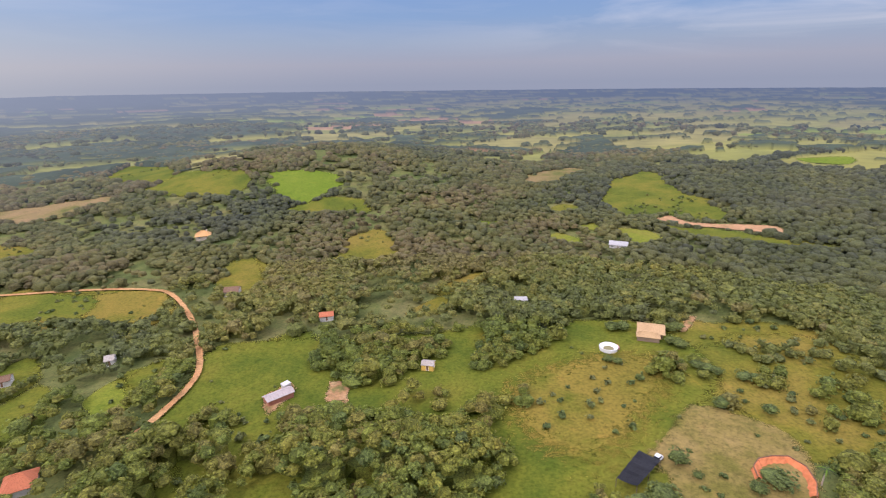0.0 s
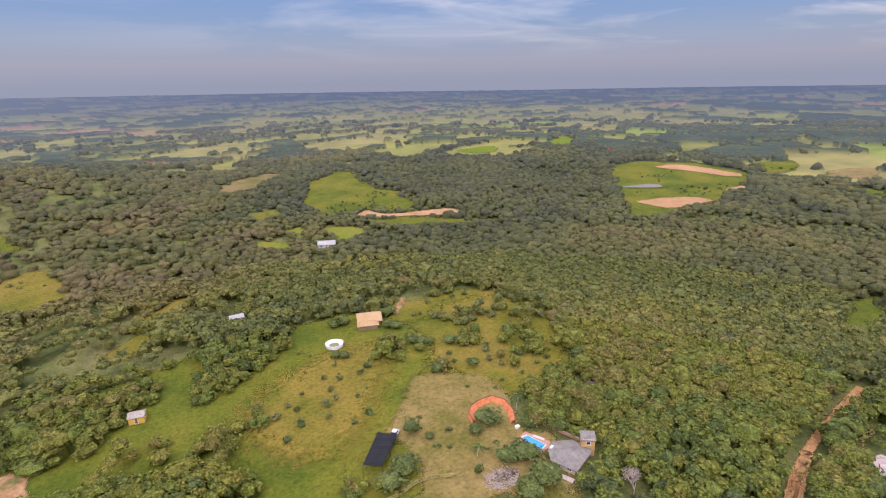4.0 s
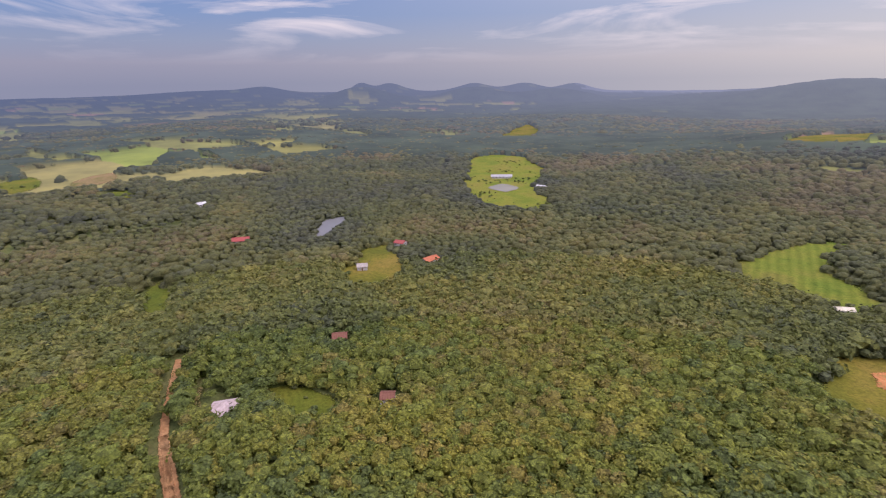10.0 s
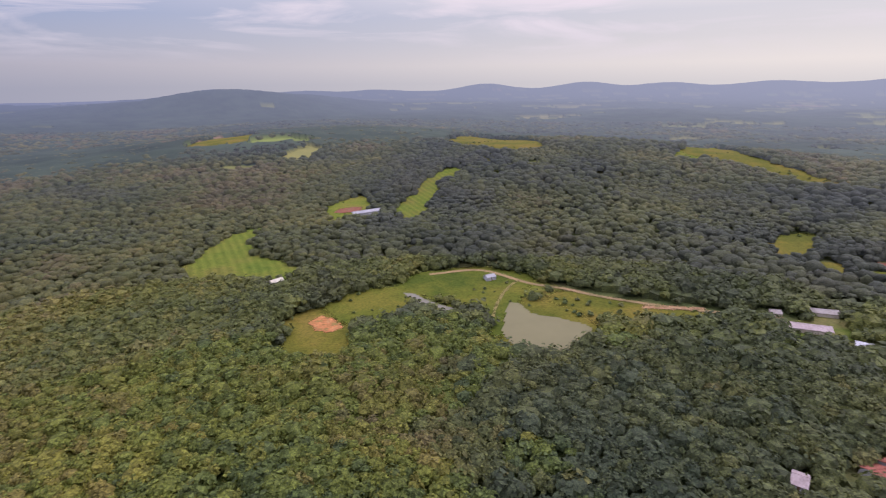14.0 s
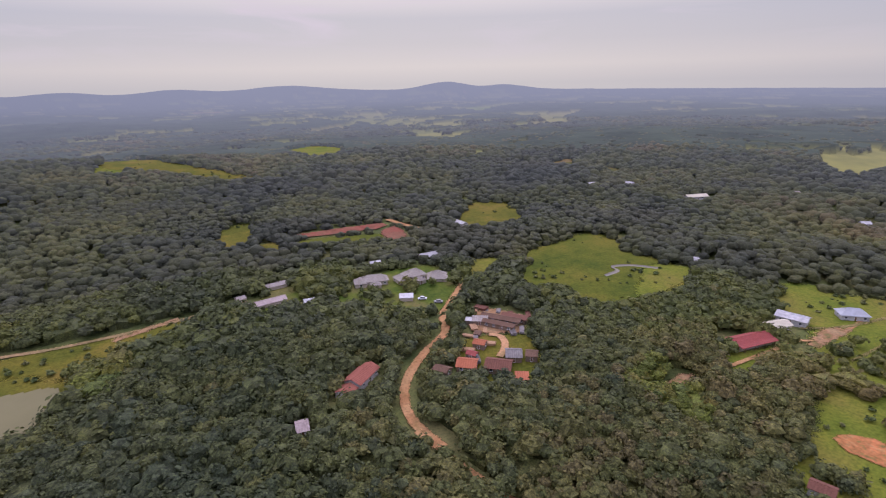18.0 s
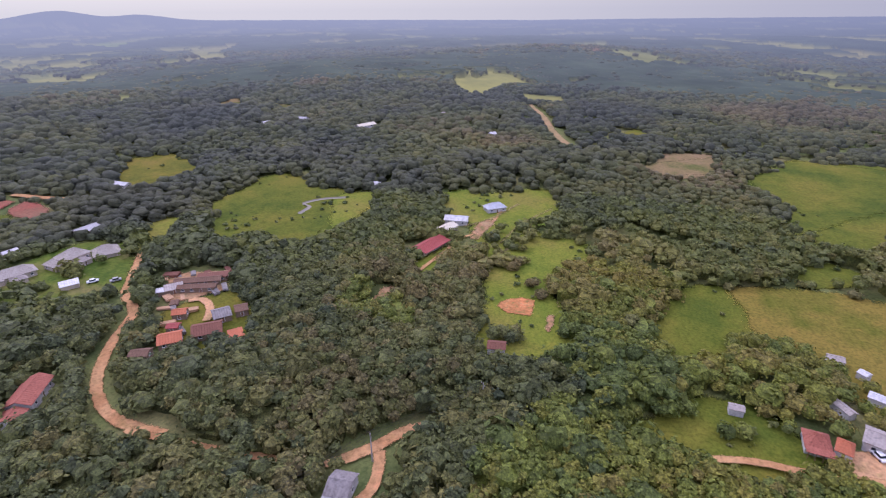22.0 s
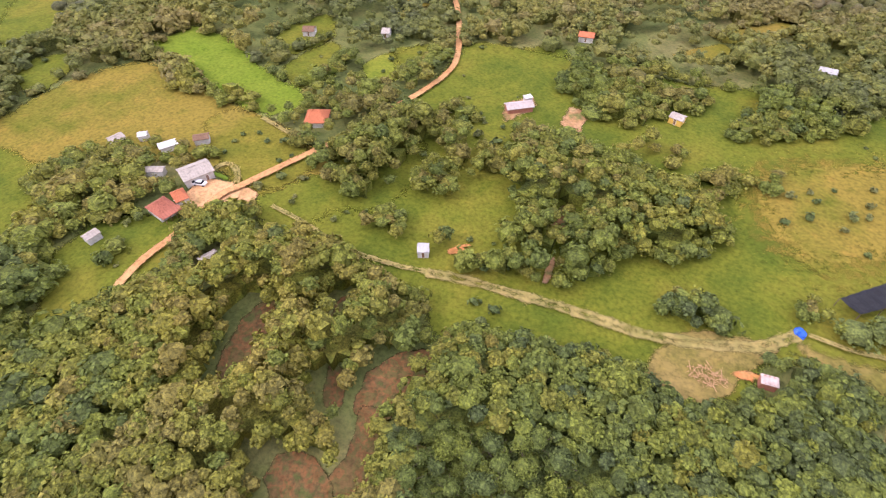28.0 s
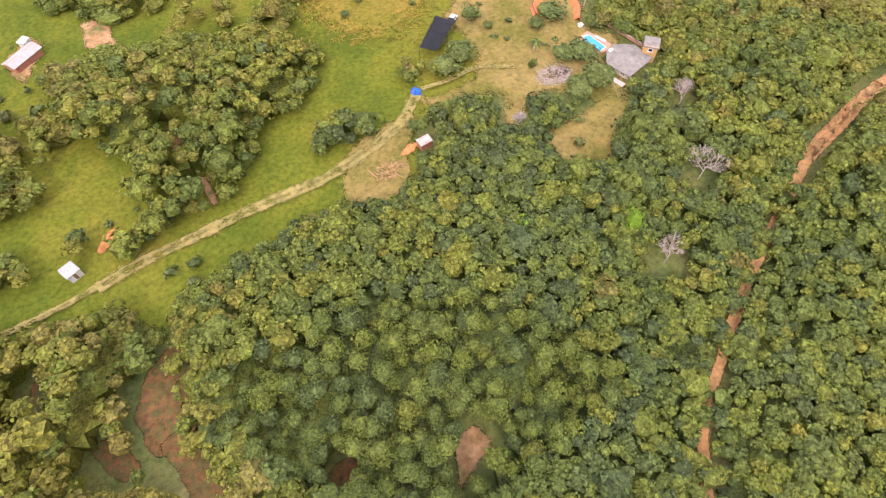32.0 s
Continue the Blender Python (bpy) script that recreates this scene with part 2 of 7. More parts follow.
def leaf_mat(name, colours, spread=0.10, fine=0.15, relief=0.0):
    """Foliage: one hue a tree, small change from leaf clump to leaf clump; relief stands for leaf clumps on far crowns."""
    m, n, l, b = node_mat(name, 0.65)
    b.inputs["Specular IOR Level"].default_value = 0.14
    if relief:
        _, f0 = noise_ramp(n, l, 0.55, [(0, 0, 0), (1, 1, 1)], detail=4.0, rough=0.7)
        bump(n, l, b, f0, relief, 1.6)
    a = n.new("ShaderNodeAttribute")
    a.attribute_name = "tint"
    r = n.new("ShaderNodeValToRGB")
    e = r.color_ramp.elements
    e[0].color, e[1].color = rgba(colours[0]), rgba(colours[-1])
    for i, c in enumerate(colours[1:-1]):
        e.new((i + 1) / (len(colours) - 1)).color = rgba(c)
    l.new(a.outputs["Fac"], r.inputs["Fac"])
    g = n.new("ShaderNodeNewGeometry")
    k = n.new("ShaderNodeMapRange")
    k.inputs["To Min"].default_value, k.inputs["To Max"].default_value = 1 - spread, 1 + spread
    l.new(g.outputs["Random Per Island"], k.inputs["Value"])
    c2, _ = noise_ramp(n, l, 0.012, [(0.75, 0.8, 0.8), (1, 1, 1), (1.25, 1.15, 0.95)])
    c3 = blend(n, l, 1.0, r.outputs["Color"], c2, "MULTIPLY")
    c4, _ = noise_ramp(n, l, 2.0, [(1 - fine, 1 - fine * 0.95, 1 - fine * 0.9), (1, 1, 1), (1 + fine * 1.2, 1 + fine * 1.1, 1 + fine * 0.6)], detail=4.0, rough=0.7, lo=0.36, hi=0.64)
    c3 = blend(n, l, 1.0, c3, c4, "MULTIPLY")
    v = n.new("ShaderNodeVectorMath")
    v.operation = "SCALE"
    l.new(c3, v.inputs[0])
    l.new(k.outputs[0], v.inputs["Scale"])
    l.new(v.outputs[0], b.inputs["Base Color"])
    # leaves let some light through
    t = n.new("ShaderNodeBsdfTranslucent")
    l.new(v.outputs[0], t.inputs["Color"])
    x = n.new("ShaderNodeMixShader")
    x.inputs[0].default_value = 0.27
    l.new(b.outputs[0], x.inputs[1])
    l.new(t.outputs[0], x.inputs[2])
    l.new(x.outputs[0], n["Material Output"].inputs["Surface"])
    return m


FOREST = [(0.083, 0.092, 0.043), (0.106, 0.117, 0.041), (0.132, 0.142, 0.034), (0.174, 0.163, 0.040), (0.168, 0.136, 0.056)]
NEAR_WOOD = [(0.074, 0.094, 0.032), (0.100, 0.124, 0.028), (0.140, 0.158, 0.025), (0.172, 0.162, 0.027), (0.168, 0.134, 0.040)]
LEAVES = leaf_mat("broadleaf_foliage", NEAR_WOOD, 0.42, 0.5)
LEAVES_GREY = leaf_mat("grey_green_foliage", [(0.065, 0.078, 0.036), (0.088, 0.098, 0.036), (0.114, 0.120, 0.034), (0.152, 0.138, 0.040), (0.150, 0.114, 0.048)], 0.42, 0.5)
LEAVES_MID = leaf_mat("broadleaf_canopy", FOREST, 0.32, 0.5)
LEAVES_SHRUB = leaf_mat("shrub_foliage", [(0.075, 0.098, 0.030), (0.108, 0.130, 0.034), (0.155, 0.150, 0.050)], 0.4, 0.5)
LEAVES_BRIGHT = leaf_mat("lime_foliage", [(0.16, 0.26, 0.02), (0.20, 0.30, 0.03)])


def plain_mat(name, colour, rough=0.8, grain=1.5, amount=0.25, metal=0.0, bumpy=0.2):
    m, n, l, b = node_mat(name, rough, metal)
    lo, hi = tuple(v * (1 - amount) for v in colour), tuple(min(0.95, v * (1 + amount * 0.6)) for v in colour)
    c1, f1 = noise_ramp(n, l, grain, [lo, colour, hi], detail=7.0)
    c2, _ = noise_ramp(n, l, 0.25, [(0.82, 0.8, 0.78), (1, 1, 1)])
    l.new(blend(n, l, 1.0, c1, c2, "MULTIPLY"), b.inputs["Base Color"])
    bump(n, l, b, f1, bumpy, 0.05)
    return m


BARK = plain_mat("bark", (0.12, 0.09, 0.06), 0.9, 6.0, 0.4)
PALE_BARK = plain_mat("pale_bare_wood", (0.46, 0.37, 0.31), 0.9, 3.0, 0.3)
ROOF = {
    "tan": plain_mat("tan_clay_tiles", (0.47, 0.305, 0.145), 0.85, 2.5),
    "tanorange": plain_mat("ochre_clay_tiles", (0.60, 0.34, 0.13), 0.85, 2.5),
    "orange": plain_mat("orange_clay_tiles", (0.46, 0.15, 0.065), 0.85, 2.5),
    "orangered": plain_mat("weathered_red_tiles", (0.34, 0.115, 0.068), 0.85, 2.5, 0.35),
    "red": plain_mat("red_painted_sheet", (0.34, 0.07, 0.05), 0.6, 1.5, 0.25),
    "redbrown": plain_mat("red_brown_tiles", (0.20, 0.085, 0.05), 0.85, 2.5, 0.35),
    "brown": plain_mat("brown_clay_tiles", (0.19, 0.11, 0.065), 0.9, 2.5, 0.4),
    "grey": plain_mat("fibre_cement_sheet", (0.38, 0.325, 0.265), 0.9, 1.2, 0.3),
    "greytile": plain_mat("grey_concrete_roof", (0.225, 0.198, 0.165), 0.9, 0.8, 0.35),
    "greybrown": plain_mat("stained_cement_sheet", (0.25, 0.22, 0.19), 0.9, 1.0, 0.35),
    "greypink": plain_mat("pinkish_cement_sheet", (0.46, 0.36, 0.31), 0.9, 1.0, 0.25),
    "slate": plain_mat("grey_slate_tiles", (0.40, 0.345, 0.27), 0.8, 2.0, 0.35),
    "white": plain_mat("white_metal_sheet", (0.58, 0.55, 0.51), 0.6, 0.8, 0.3),
    "whitegrey": plain_mat("galvanised_sheet", (0.41, 0.385, 0.355), 0.5, 0.8, 0.2),
    "whiteblue": plain_mat("bluish_metal_sheet", (0.50, 0.50, 0.50), 0.6, 0.8, 0.12),
    "pinkwhite": plain_mat("pale_pink_sheet", (0.43, 0.36, 0.32), 0.7, 0.8, 0.18),
    "cream": plain_mat("cream_metal_sheet", (0.66, 0.58, 0.40), 0.6, 0.8, 0.15),
    "dark": plain_mat("dark_shingles", (0.09, 0.065, 0.05), 0.9, 2.5, 0.4),
}
WALL = {
    "white": plain_mat("whitewashed_render", (0.55, 0.52, 0.47), 0.9, 0.9, 0.25),
    "cream": plain_mat("cream_render", (0.52, 0.44, 0.33), 0.9, 0.9, 0.15),
    "ochre": plain_mat("ochre_render", (0.62, 0.36, 0.13), 0.9, 0.9, 0.15),
    "yellow": plain_mat("yellow_render", (0.66, 0.42, 0.08), 0.9, 0.9, 0.15),
    "redwall": plain_mat("red_brick_wall", (0.36, 0.15, 0.09), 0.9, 4.0, 0.3),
    "timber": plain_mat("weathered_timber", (0.24, 0.17, 0.11), 0.9, 3.0, 0.35),
}
GLASS_DARK = plain_mat("window_glass", (0.03, 0.035, 0.04), 0.08, 0.5, 0.1, 0.0, 0.0)
DOOR_WOOD = plain_mat("door_wood", (0.20, 0.11, 0.06), 0.7, 4.0, 0.3)
WHITE_PAINT = plain_mat("white_paint", (0.80, 0.79, 0.76), 0.5, 1.0, 0.08)
POOL_WATER, _pn, _pl, _pb = node_mat("pool_water", 0.05)
_pc, _pf = noise_ramp(_pn, _pl, 0.8, [(0.03, 0.24, 0.42), (0.06, 0.32, 0.50)])
_pl.new(_pc, _pb.inputs["Base Color"])
bump(_pn, _pl, _pb, _pf, 0.1, 0.05)
TERRACOTTA = plain_mat("terracotta_paving", (0.46, 0.24, 0.16), 0.85, 2.0, 0.3)
PALE_STONE = plain_mat("pale_stone", (0.62, 0.52, 0.44), 0.85, 1.5, 0.2)
BLACK_NET = plain_mat("black_shade_cloth", (0.05, 0.05, 0.054), 0.85, 3.0, 0.35)
BLUE_PLASTIC = plain_mat("blue_plastic", (0.03, 0.12, 0.55), 0.4, 2.0, 0.2)
TIMBER_FRESH = plain_mat("sawn_timber", (0.50, 0.30, 0.15), 0.85, 3.0, 0.3)
ORANGE_CLAY = plain_mat("raw_orange_clay", (0.58, 0.19, 0.07), 0.95, 0.8, 0.3)

# ---- the lie of the land ----
# hills: heading from the viewpoint, distance, spread, height
HILLS = [(349, 600, 130, 28), (340, 640, 110, 8), (37.5, 720, 170, 20), (152, 850, 190, 28), (137, 830, 120, 8), (174, 640, 110, 24),
         (191, 660, 100, 18), (213, 680, 110, 16), (242, 820, 180, 22), (264.5, 1150, 190, 26), (78.6, 1020, 220, 16),
         (139.9, 2100, 240, 70), (147, 2600, 260, 46), (95.2, 3000, 130, 62), (107.2, 3000, 150, 58), (115.3, 2900, 140, 48), (131, 2600, 250, 34)]
# skyline ranges: heading, half width, elevation of the crest in degrees
RANGES = [(81, 6, -0.55), (85.6, 2.2, -0.28), (95.4, 1.3, -0.05), (98.2, 1.9, -0.15), (107, 2.2, -0.25), (112, 2.4, -0.3), (117, 2.0, -0.4),
          (139.7, 4.2, -0.28), (148, 4, -0.55), (155, 3.2, -0.52), (166.4, 3.2, -0.05), (176.4, 3.5, 0.02), (184, 3.5, -0.1), (193, 4, -0.05),
          (203, 5, 0.12), (219.2, 3.2, 0.2), (225, 3, -0.15)]
BASE_EL = [(0, -0.68), (20, -0.82), (40, -0.95), (60, -0.90), (80, -0.92), (101, -0.95), (112, -1.05), (127, -1.2), (146, -1.0), (160, -0.75), (210, -0.45), (240, -0.82), (262, -1.05), (300, -0.8), (325, -0.42), (345, -0.55), (360, -0.68)]
_TABLE = np.random.RandomState(11).rand(64, 256, 256)[:8]


def vnoise(x, y, size, seed=0, octaves=3):
    """Smooth value noise in 0..1 over the plan; size in metres."""
    x, y, total, amp, tot = np.asarray(x, float) / size, np.asarray(y, float) / size, 0.0, 1.0, 0.0
    for o in range(octaves):
        ix, iy = np.floor(x).astype(int), np.floor(y).astype(int)
        fx, fy = x - ix, y - iy
        fx, fy = fx * fx * (3 - 2 * fx), fy * fy * (3 - 2 * fy)
        tab = _TABLE[(seed + o) % 8]
        a, b = tab[ix % 256, iy % 256], tab[(ix + 1) % 256, iy % 256]
        c, d = tab[ix % 256, (iy + 1) % 256], tab[(ix + 1) % 256, (iy + 1) % 256]
        total = total + amp * ((a * (1 - fx) + b * fx) * (1 - fy) + (c * (1 - fx) + d * fx) * fy)
        tot += amp
        amp, x, y = amp * 0.5, x * 2.03 + 17.3, y * 2.03 + 5.1
    return total / tot


def skyline(az):
    az = np.asarray(az) % 360
    el = np.interp(az, [a for a, _ in BASE_EL], [e for _, e in BASE_EL])
    for a, w, e in RANGES:
        el = np.maximum(el, el + (e - el) * np.exp(-((az - a) / w) ** 2))
    return el


def land(x, y):
    """Height of the ground."""
    x, y = np.asarray(x, float), np.asarray(y, float)
    h = np.zeros_like(x)
    for az, d, s, top in HILLS:
        hx, hy = d * math.sin(radians(az)), d * math.cos(radians(az))
        h = h + top * np.exp(-((x - hx) ** 2 + (y - hy) ** 2) / (2 * s * s))
    r = np.hypot(x, y)
    az = np.degrees(np.arctan2(x, y))
    # rolling country further out
    h = h + 30 * (vnoise(x, y, 620, 5, 2) - 0.5) * np.clip((r - 780) / 500, 0, 1) * np.clip((3600 - r) / 1200, 0, 1)
    rim = 100 + 4880 * np.tan(np.radians(skyline(az)))
    rise = np.clip((r - 1500) / 3380, 0, 1.02)
    return h + np.minimum(rim, 32) * rise ** 2 + np.maximum(rim - 32, 0) * np.clip((rise - 0.55) / 0.45, 0, 1) ** 1.5


def mesh_from(name, verts, faces, mats, tint=None, smooth=False, rim=None):
    """A mesh from vertex and face arrays (all triangles or all quads)."""
    verts, faces = np.ascontiguousarray(verts, dtype=np.float32), np.ascontiguousarray(faces, dtype=np.int32)
    me = bpy.data.meshes.new(name)
    k = faces.shape[1]
    me.vertices.add(len(verts))
    me.vertices.foreach_set("co", verts.ravel())
    me.loops.add(faces.size)
    me.loops.foreach_set("vertex_index", faces.ravel())
    me.polygons.add(len(faces))
    me.polygons.foreach_set("loop_start", np.arange(0, faces.size, k, dtype=np.int32))
    me.polygons.foreach_set("use_smooth", np.full(len(faces), smooth, dtype=bool))
    for m in mats if isinstance(mats, (list, tuple)) else [mats]:
        me.materials.append(m)
    if tint is not None:
        me.attributes.new("tint", "FLOAT", "POINT").data.foreach_set("value", np.ascontiguousarray(tint, dtype=np.float32))
    if rim is not None:
        me.attributes.new("rim", "FLOAT", "POINT").data.foreach_set("value", np.ascontiguousarray(rim, dtype=np.float32))
    me.update(calc_edges=True)
    return me


def part(name, bm, material, parent, label=""):
    """One mesh object from a bmesh, under a thing or a part."""
    me = bpy.data.meshes.new(name)
    bm.to_mesh(me)
    bm.free()
    me.materials.append(material)
    ob = new(name, me)
    ob.parent = parent
    if label:
        tagged(ob, label=label)
    return ob


def polar(radii, sectors):
    a = np.linspace(0, 2 * np.pi, sectors, endpoint=False)
    rr, aa = np.meshgrid(radii, a, indexing="ij")
    x, y = rr * np.sin(aa), rr * np.cos(aa)
    i, j = np.meshgrid(np.arange(len(radii) - 1), np.arange(sectors), indexing="ij")
    jn = (j + 1) % sectors
    quads = np.stack([i * sectors + j, i * sectors + jn, (i + 1) * sectors + jn, (i + 1) * sectors + j], -1).reshape(-1, 4)
    return x.ravel(), y.ravel(), quads[:, ::-1]


FAR = 600.0
# the ground: one sheet to the horizon; beyond FAR the far country stands on it
gx, gy, gq = polar(np.concatenate([np.array([0.5]), np.geomspace(8, 300, 56), np.linspace(308, 860, 70), np.geomspace(890, 4950, 36)]), 360)
gz = land(gx, gy) - np.clip((np.hypot(gx, gy) - FAR - 40) / 60, 0, 1) * 14
ground = tagged(new("ground", mesh_from("ground", np.c_[gx, gy, gz], gq, FIELD["forest_floor"], smooth=True, rim=np.ones(len(gx)))),
                "dark leafy forest floor under dense subtropical woodland", "ground", kind="structure")

# ---- fields, ponds and lanes ----
OPEN = []  # outlines kept free of trees
LANES = []
FIELD_LABEL = {
    "meadow": ("meadow", "green grazed meadow between woods"), "meadow_olive": ("meadow", "olive green rough pasture with bare streaks"),
    "bright_meadow": ("meadow", "bright yellow-green sunlit pasture"), "bright_field": ("crop_field", "vivid green young crop field"),
    "row_crop": ("crop_field", "green crop field planted in curved rows"), "lawn": ("lawn", "patchy lawn round the large estate houses"), "tan_meadow": ("meadow", "tan ripening grass field beside the farm"),
    "tan_field": ("stubble_field", "tan brown stubble field among trees"), "dry_grass": ("dry_lawn", "dry straw-coloured grass of the house yard"),
    "pale_field": ("bare_field", "pale pinkish bare ploughed field"), "orange_dirt": ("dirt_yard", "bare orange dirt clearing"),
    "clay_dirt": ("clay_patch", "bare bright orange clay patch"), "red_soil": ("soil_clearing", "reddish brown bare soil between the trees"), "red_earth": ("earthworks", "long strip of dug red earth"),
    "sand_yard": ("dirt_yard", "bare sandy orange yard in front of sheds"), "water_pond": ("pond", "muddy brown farm pond with still water"), "water_grey": ("pond", "small grey-brown pond"),
    "water_blue": ("pond", "blue-grey pond among the trees"), "water": ("pond", "thin grey flooded strip beside bare fields"),
    "orange_track": ("track", "narrow orange dirt track under the trees"), "orange_road": ("road", "winding orange dirt road"), "farm_track": ("track", "worn pale farm track in the grass"),
    "pale_road": ("road", "straight pale dirt road past the ponds"), "creek": ("creek", "pale winding silted creek bed"),
}


def inside(px, py, poly):
    poly = np.asarray(poly, float)
    hit = np.zeros(px.shape, bool)
    xs, ys = poly[:, 0], poly[:, 1]
    box = (px >= xs.min()) & (px <= xs.max()) & (py >= ys.min()) & (py <= ys.max())
    if not box.any():
        return hit
    qx, qy = px[box], py[box]
    h = np.zeros(qx.shape, bool)
    for (x0, y0), (x1, y1) in zip(poly, np.roll(poly, -1, axis=0)):
        if y0 == y1:
            continue
        h ^= ((y0 > qy) != (y1 > qy)) & (qx < (x1 - x0) * (qy - y0) / (y1 - y0) + x0)
    hit[box] = h
    return hit


def soften(poly, rough):
    """A closed outline rounded at its corners and made uneven."""
    p = np.asarray(poly, float)
    for cut in (0.16, 0.25, 0.25):
        q = np.roll(p, -1, axis=0)
        p = np.stack([p * (1 - cut) + q * cut, p * cut + q * (1 - cut)], 1).reshape(-1, 2)
    c = p.mean(0)
    w = (vnoise(p[:, 0], p[:, 1], max(rough * 1.6, 3), 3, 3) - 0.5) * rough
    d = p - c
    return p + d / (np.hypot(d[:, 0], d[:, 1])[:, None] + 1e-6) * w[:, None]


GROVES = []  # tree groups that stand on the grass


def grove_on_grass(density, poly):
    GROVES.append((density, soften(poly, 0.2 * float(np.ptp(np.asarray(poly), axis=0).max()))))


def to_line(P, line):
    """Way from each point to an outline, counted positive inside it."""
    a, ab = line, np.roll(line, -1, axis=0) - line
    best = np.full(len(P), 1e18)
    for q, d in zip(a, ab):
        t = np.clip(((P - q) * d).sum(-1) / ((d ** 2).sum() + 1e-9), 0, 1)
        best = np.minimum(best, ((P - q - t[:, None] * d) ** 2).sum(-1))
    return np.sqrt(best) * np.where(inside(P[:, 0], P[:, 1], line), 1, -1)


LEVEL = []  # how many fields lie below each field


def level_of(line):
    """One layer above the highest field that this outline overlaps."""
    top = -1
    for (_, other), k in zip(OPEN, LEVEL):
        if k > top and (inside(line[:, 0], line[:, 1], other).any() or inside(other[:, 0], other[:, 1], line).any()):
            top = k
    LEVEL.append(top + 1)
    return top + 1


BARE = ("orange_dirt", "clay_dirt", "red_soil", "red_earth", "dry_grass", "pale_field", "sand_yard")


def field(kind, poly, soft=0.0):
    size = float(np.ptp(np.asarray(poly), axis=0).max())
    water = kind.startswith("water")
    line = soften(poly, size * (0.04 if water else 0.09))
    # grass runs on a little under the edge of the trees
    spread = 0.15 if water else (min(1.5, 0.08 * size) if kind == "dry_grass" else 0.0) if kind in BARE else min(6.0, 0.08 * size)
    lo, hi = line.min(0) - spread, line.max(0) + spread
    step = max(0.6, math.sqrt((hi - lo).prod()) / 38)
    nx, ny = int((hi[0] - lo[0]) / step) + 3, int((hi[1] - lo[1]) / step) + 3
    X, Y = np.meshgrid(lo[0] - step + np.arange(nx) * step, lo[1] - step + np.arange(ny) * step, indexing="ij")
    V = np.c_[X.ravel(), Y.ravel()]
    way = to_line(V, line)
    near = (way > -spread).reshape(nx, ny)
    cell = near[:-1, :-1] | near[1:, :-1] | near[:-1, 1:] | near[1:, 1:]
    if water:
        # draw the shore onto the outline
        inn = (way > 0).reshape(nx, ny)
        cell = inn[:-1, :-1] & inn[1:, :-1] & inn[:-1, 1:] & inn[1:, 1:]
    used = np.zeros((nx, ny), bool)
    for a in (0, 1):
        for b in (0, 1):
            used[a:nx - 1 + a, b:ny - 1 + b] |= cell
    idx = -np.ones((nx, ny), int)
    idx[used] = np.arange(used.sum())
    ci, cj = np.nonzero(cell)
    quads = np.stack([idx[ci, cj], idx[ci + 1, cj], idx[ci + 1, cj + 1], idx[ci, cj + 1]], -1)
    P, way = V[used.ravel()], way[used.ravel()]
    out = 0.45 * np.clip((np.hypot(P[:, 0], P[:, 1]) - 180) / 120, 0, 1)
    lift = 0.06 + out + 0.022 * level_of(line) + (0.26 if kind in BARE or water else 0)
    z = land(P[:, 0], P[:, 1]) + lift
    if water:
        z[:] = z.mean()
    name, label = FIELD_LABEL[kind]
    OPEN.append((kind, line))
    rim = np.clip((way + spread) / (spread + (min(8.0, (0.08 if kind == "red_soil" else 0.24) * size) if kind in BARE[:4] else max(soft, min(7.0, 0.10 * size)))), 0, 1)
    return tagged(new(name, mesh_from(name, np.c_[P, z], quads, FIELD[kind], smooth=True, rim=rim)), label, name.replace("_", " "), kind="structure")


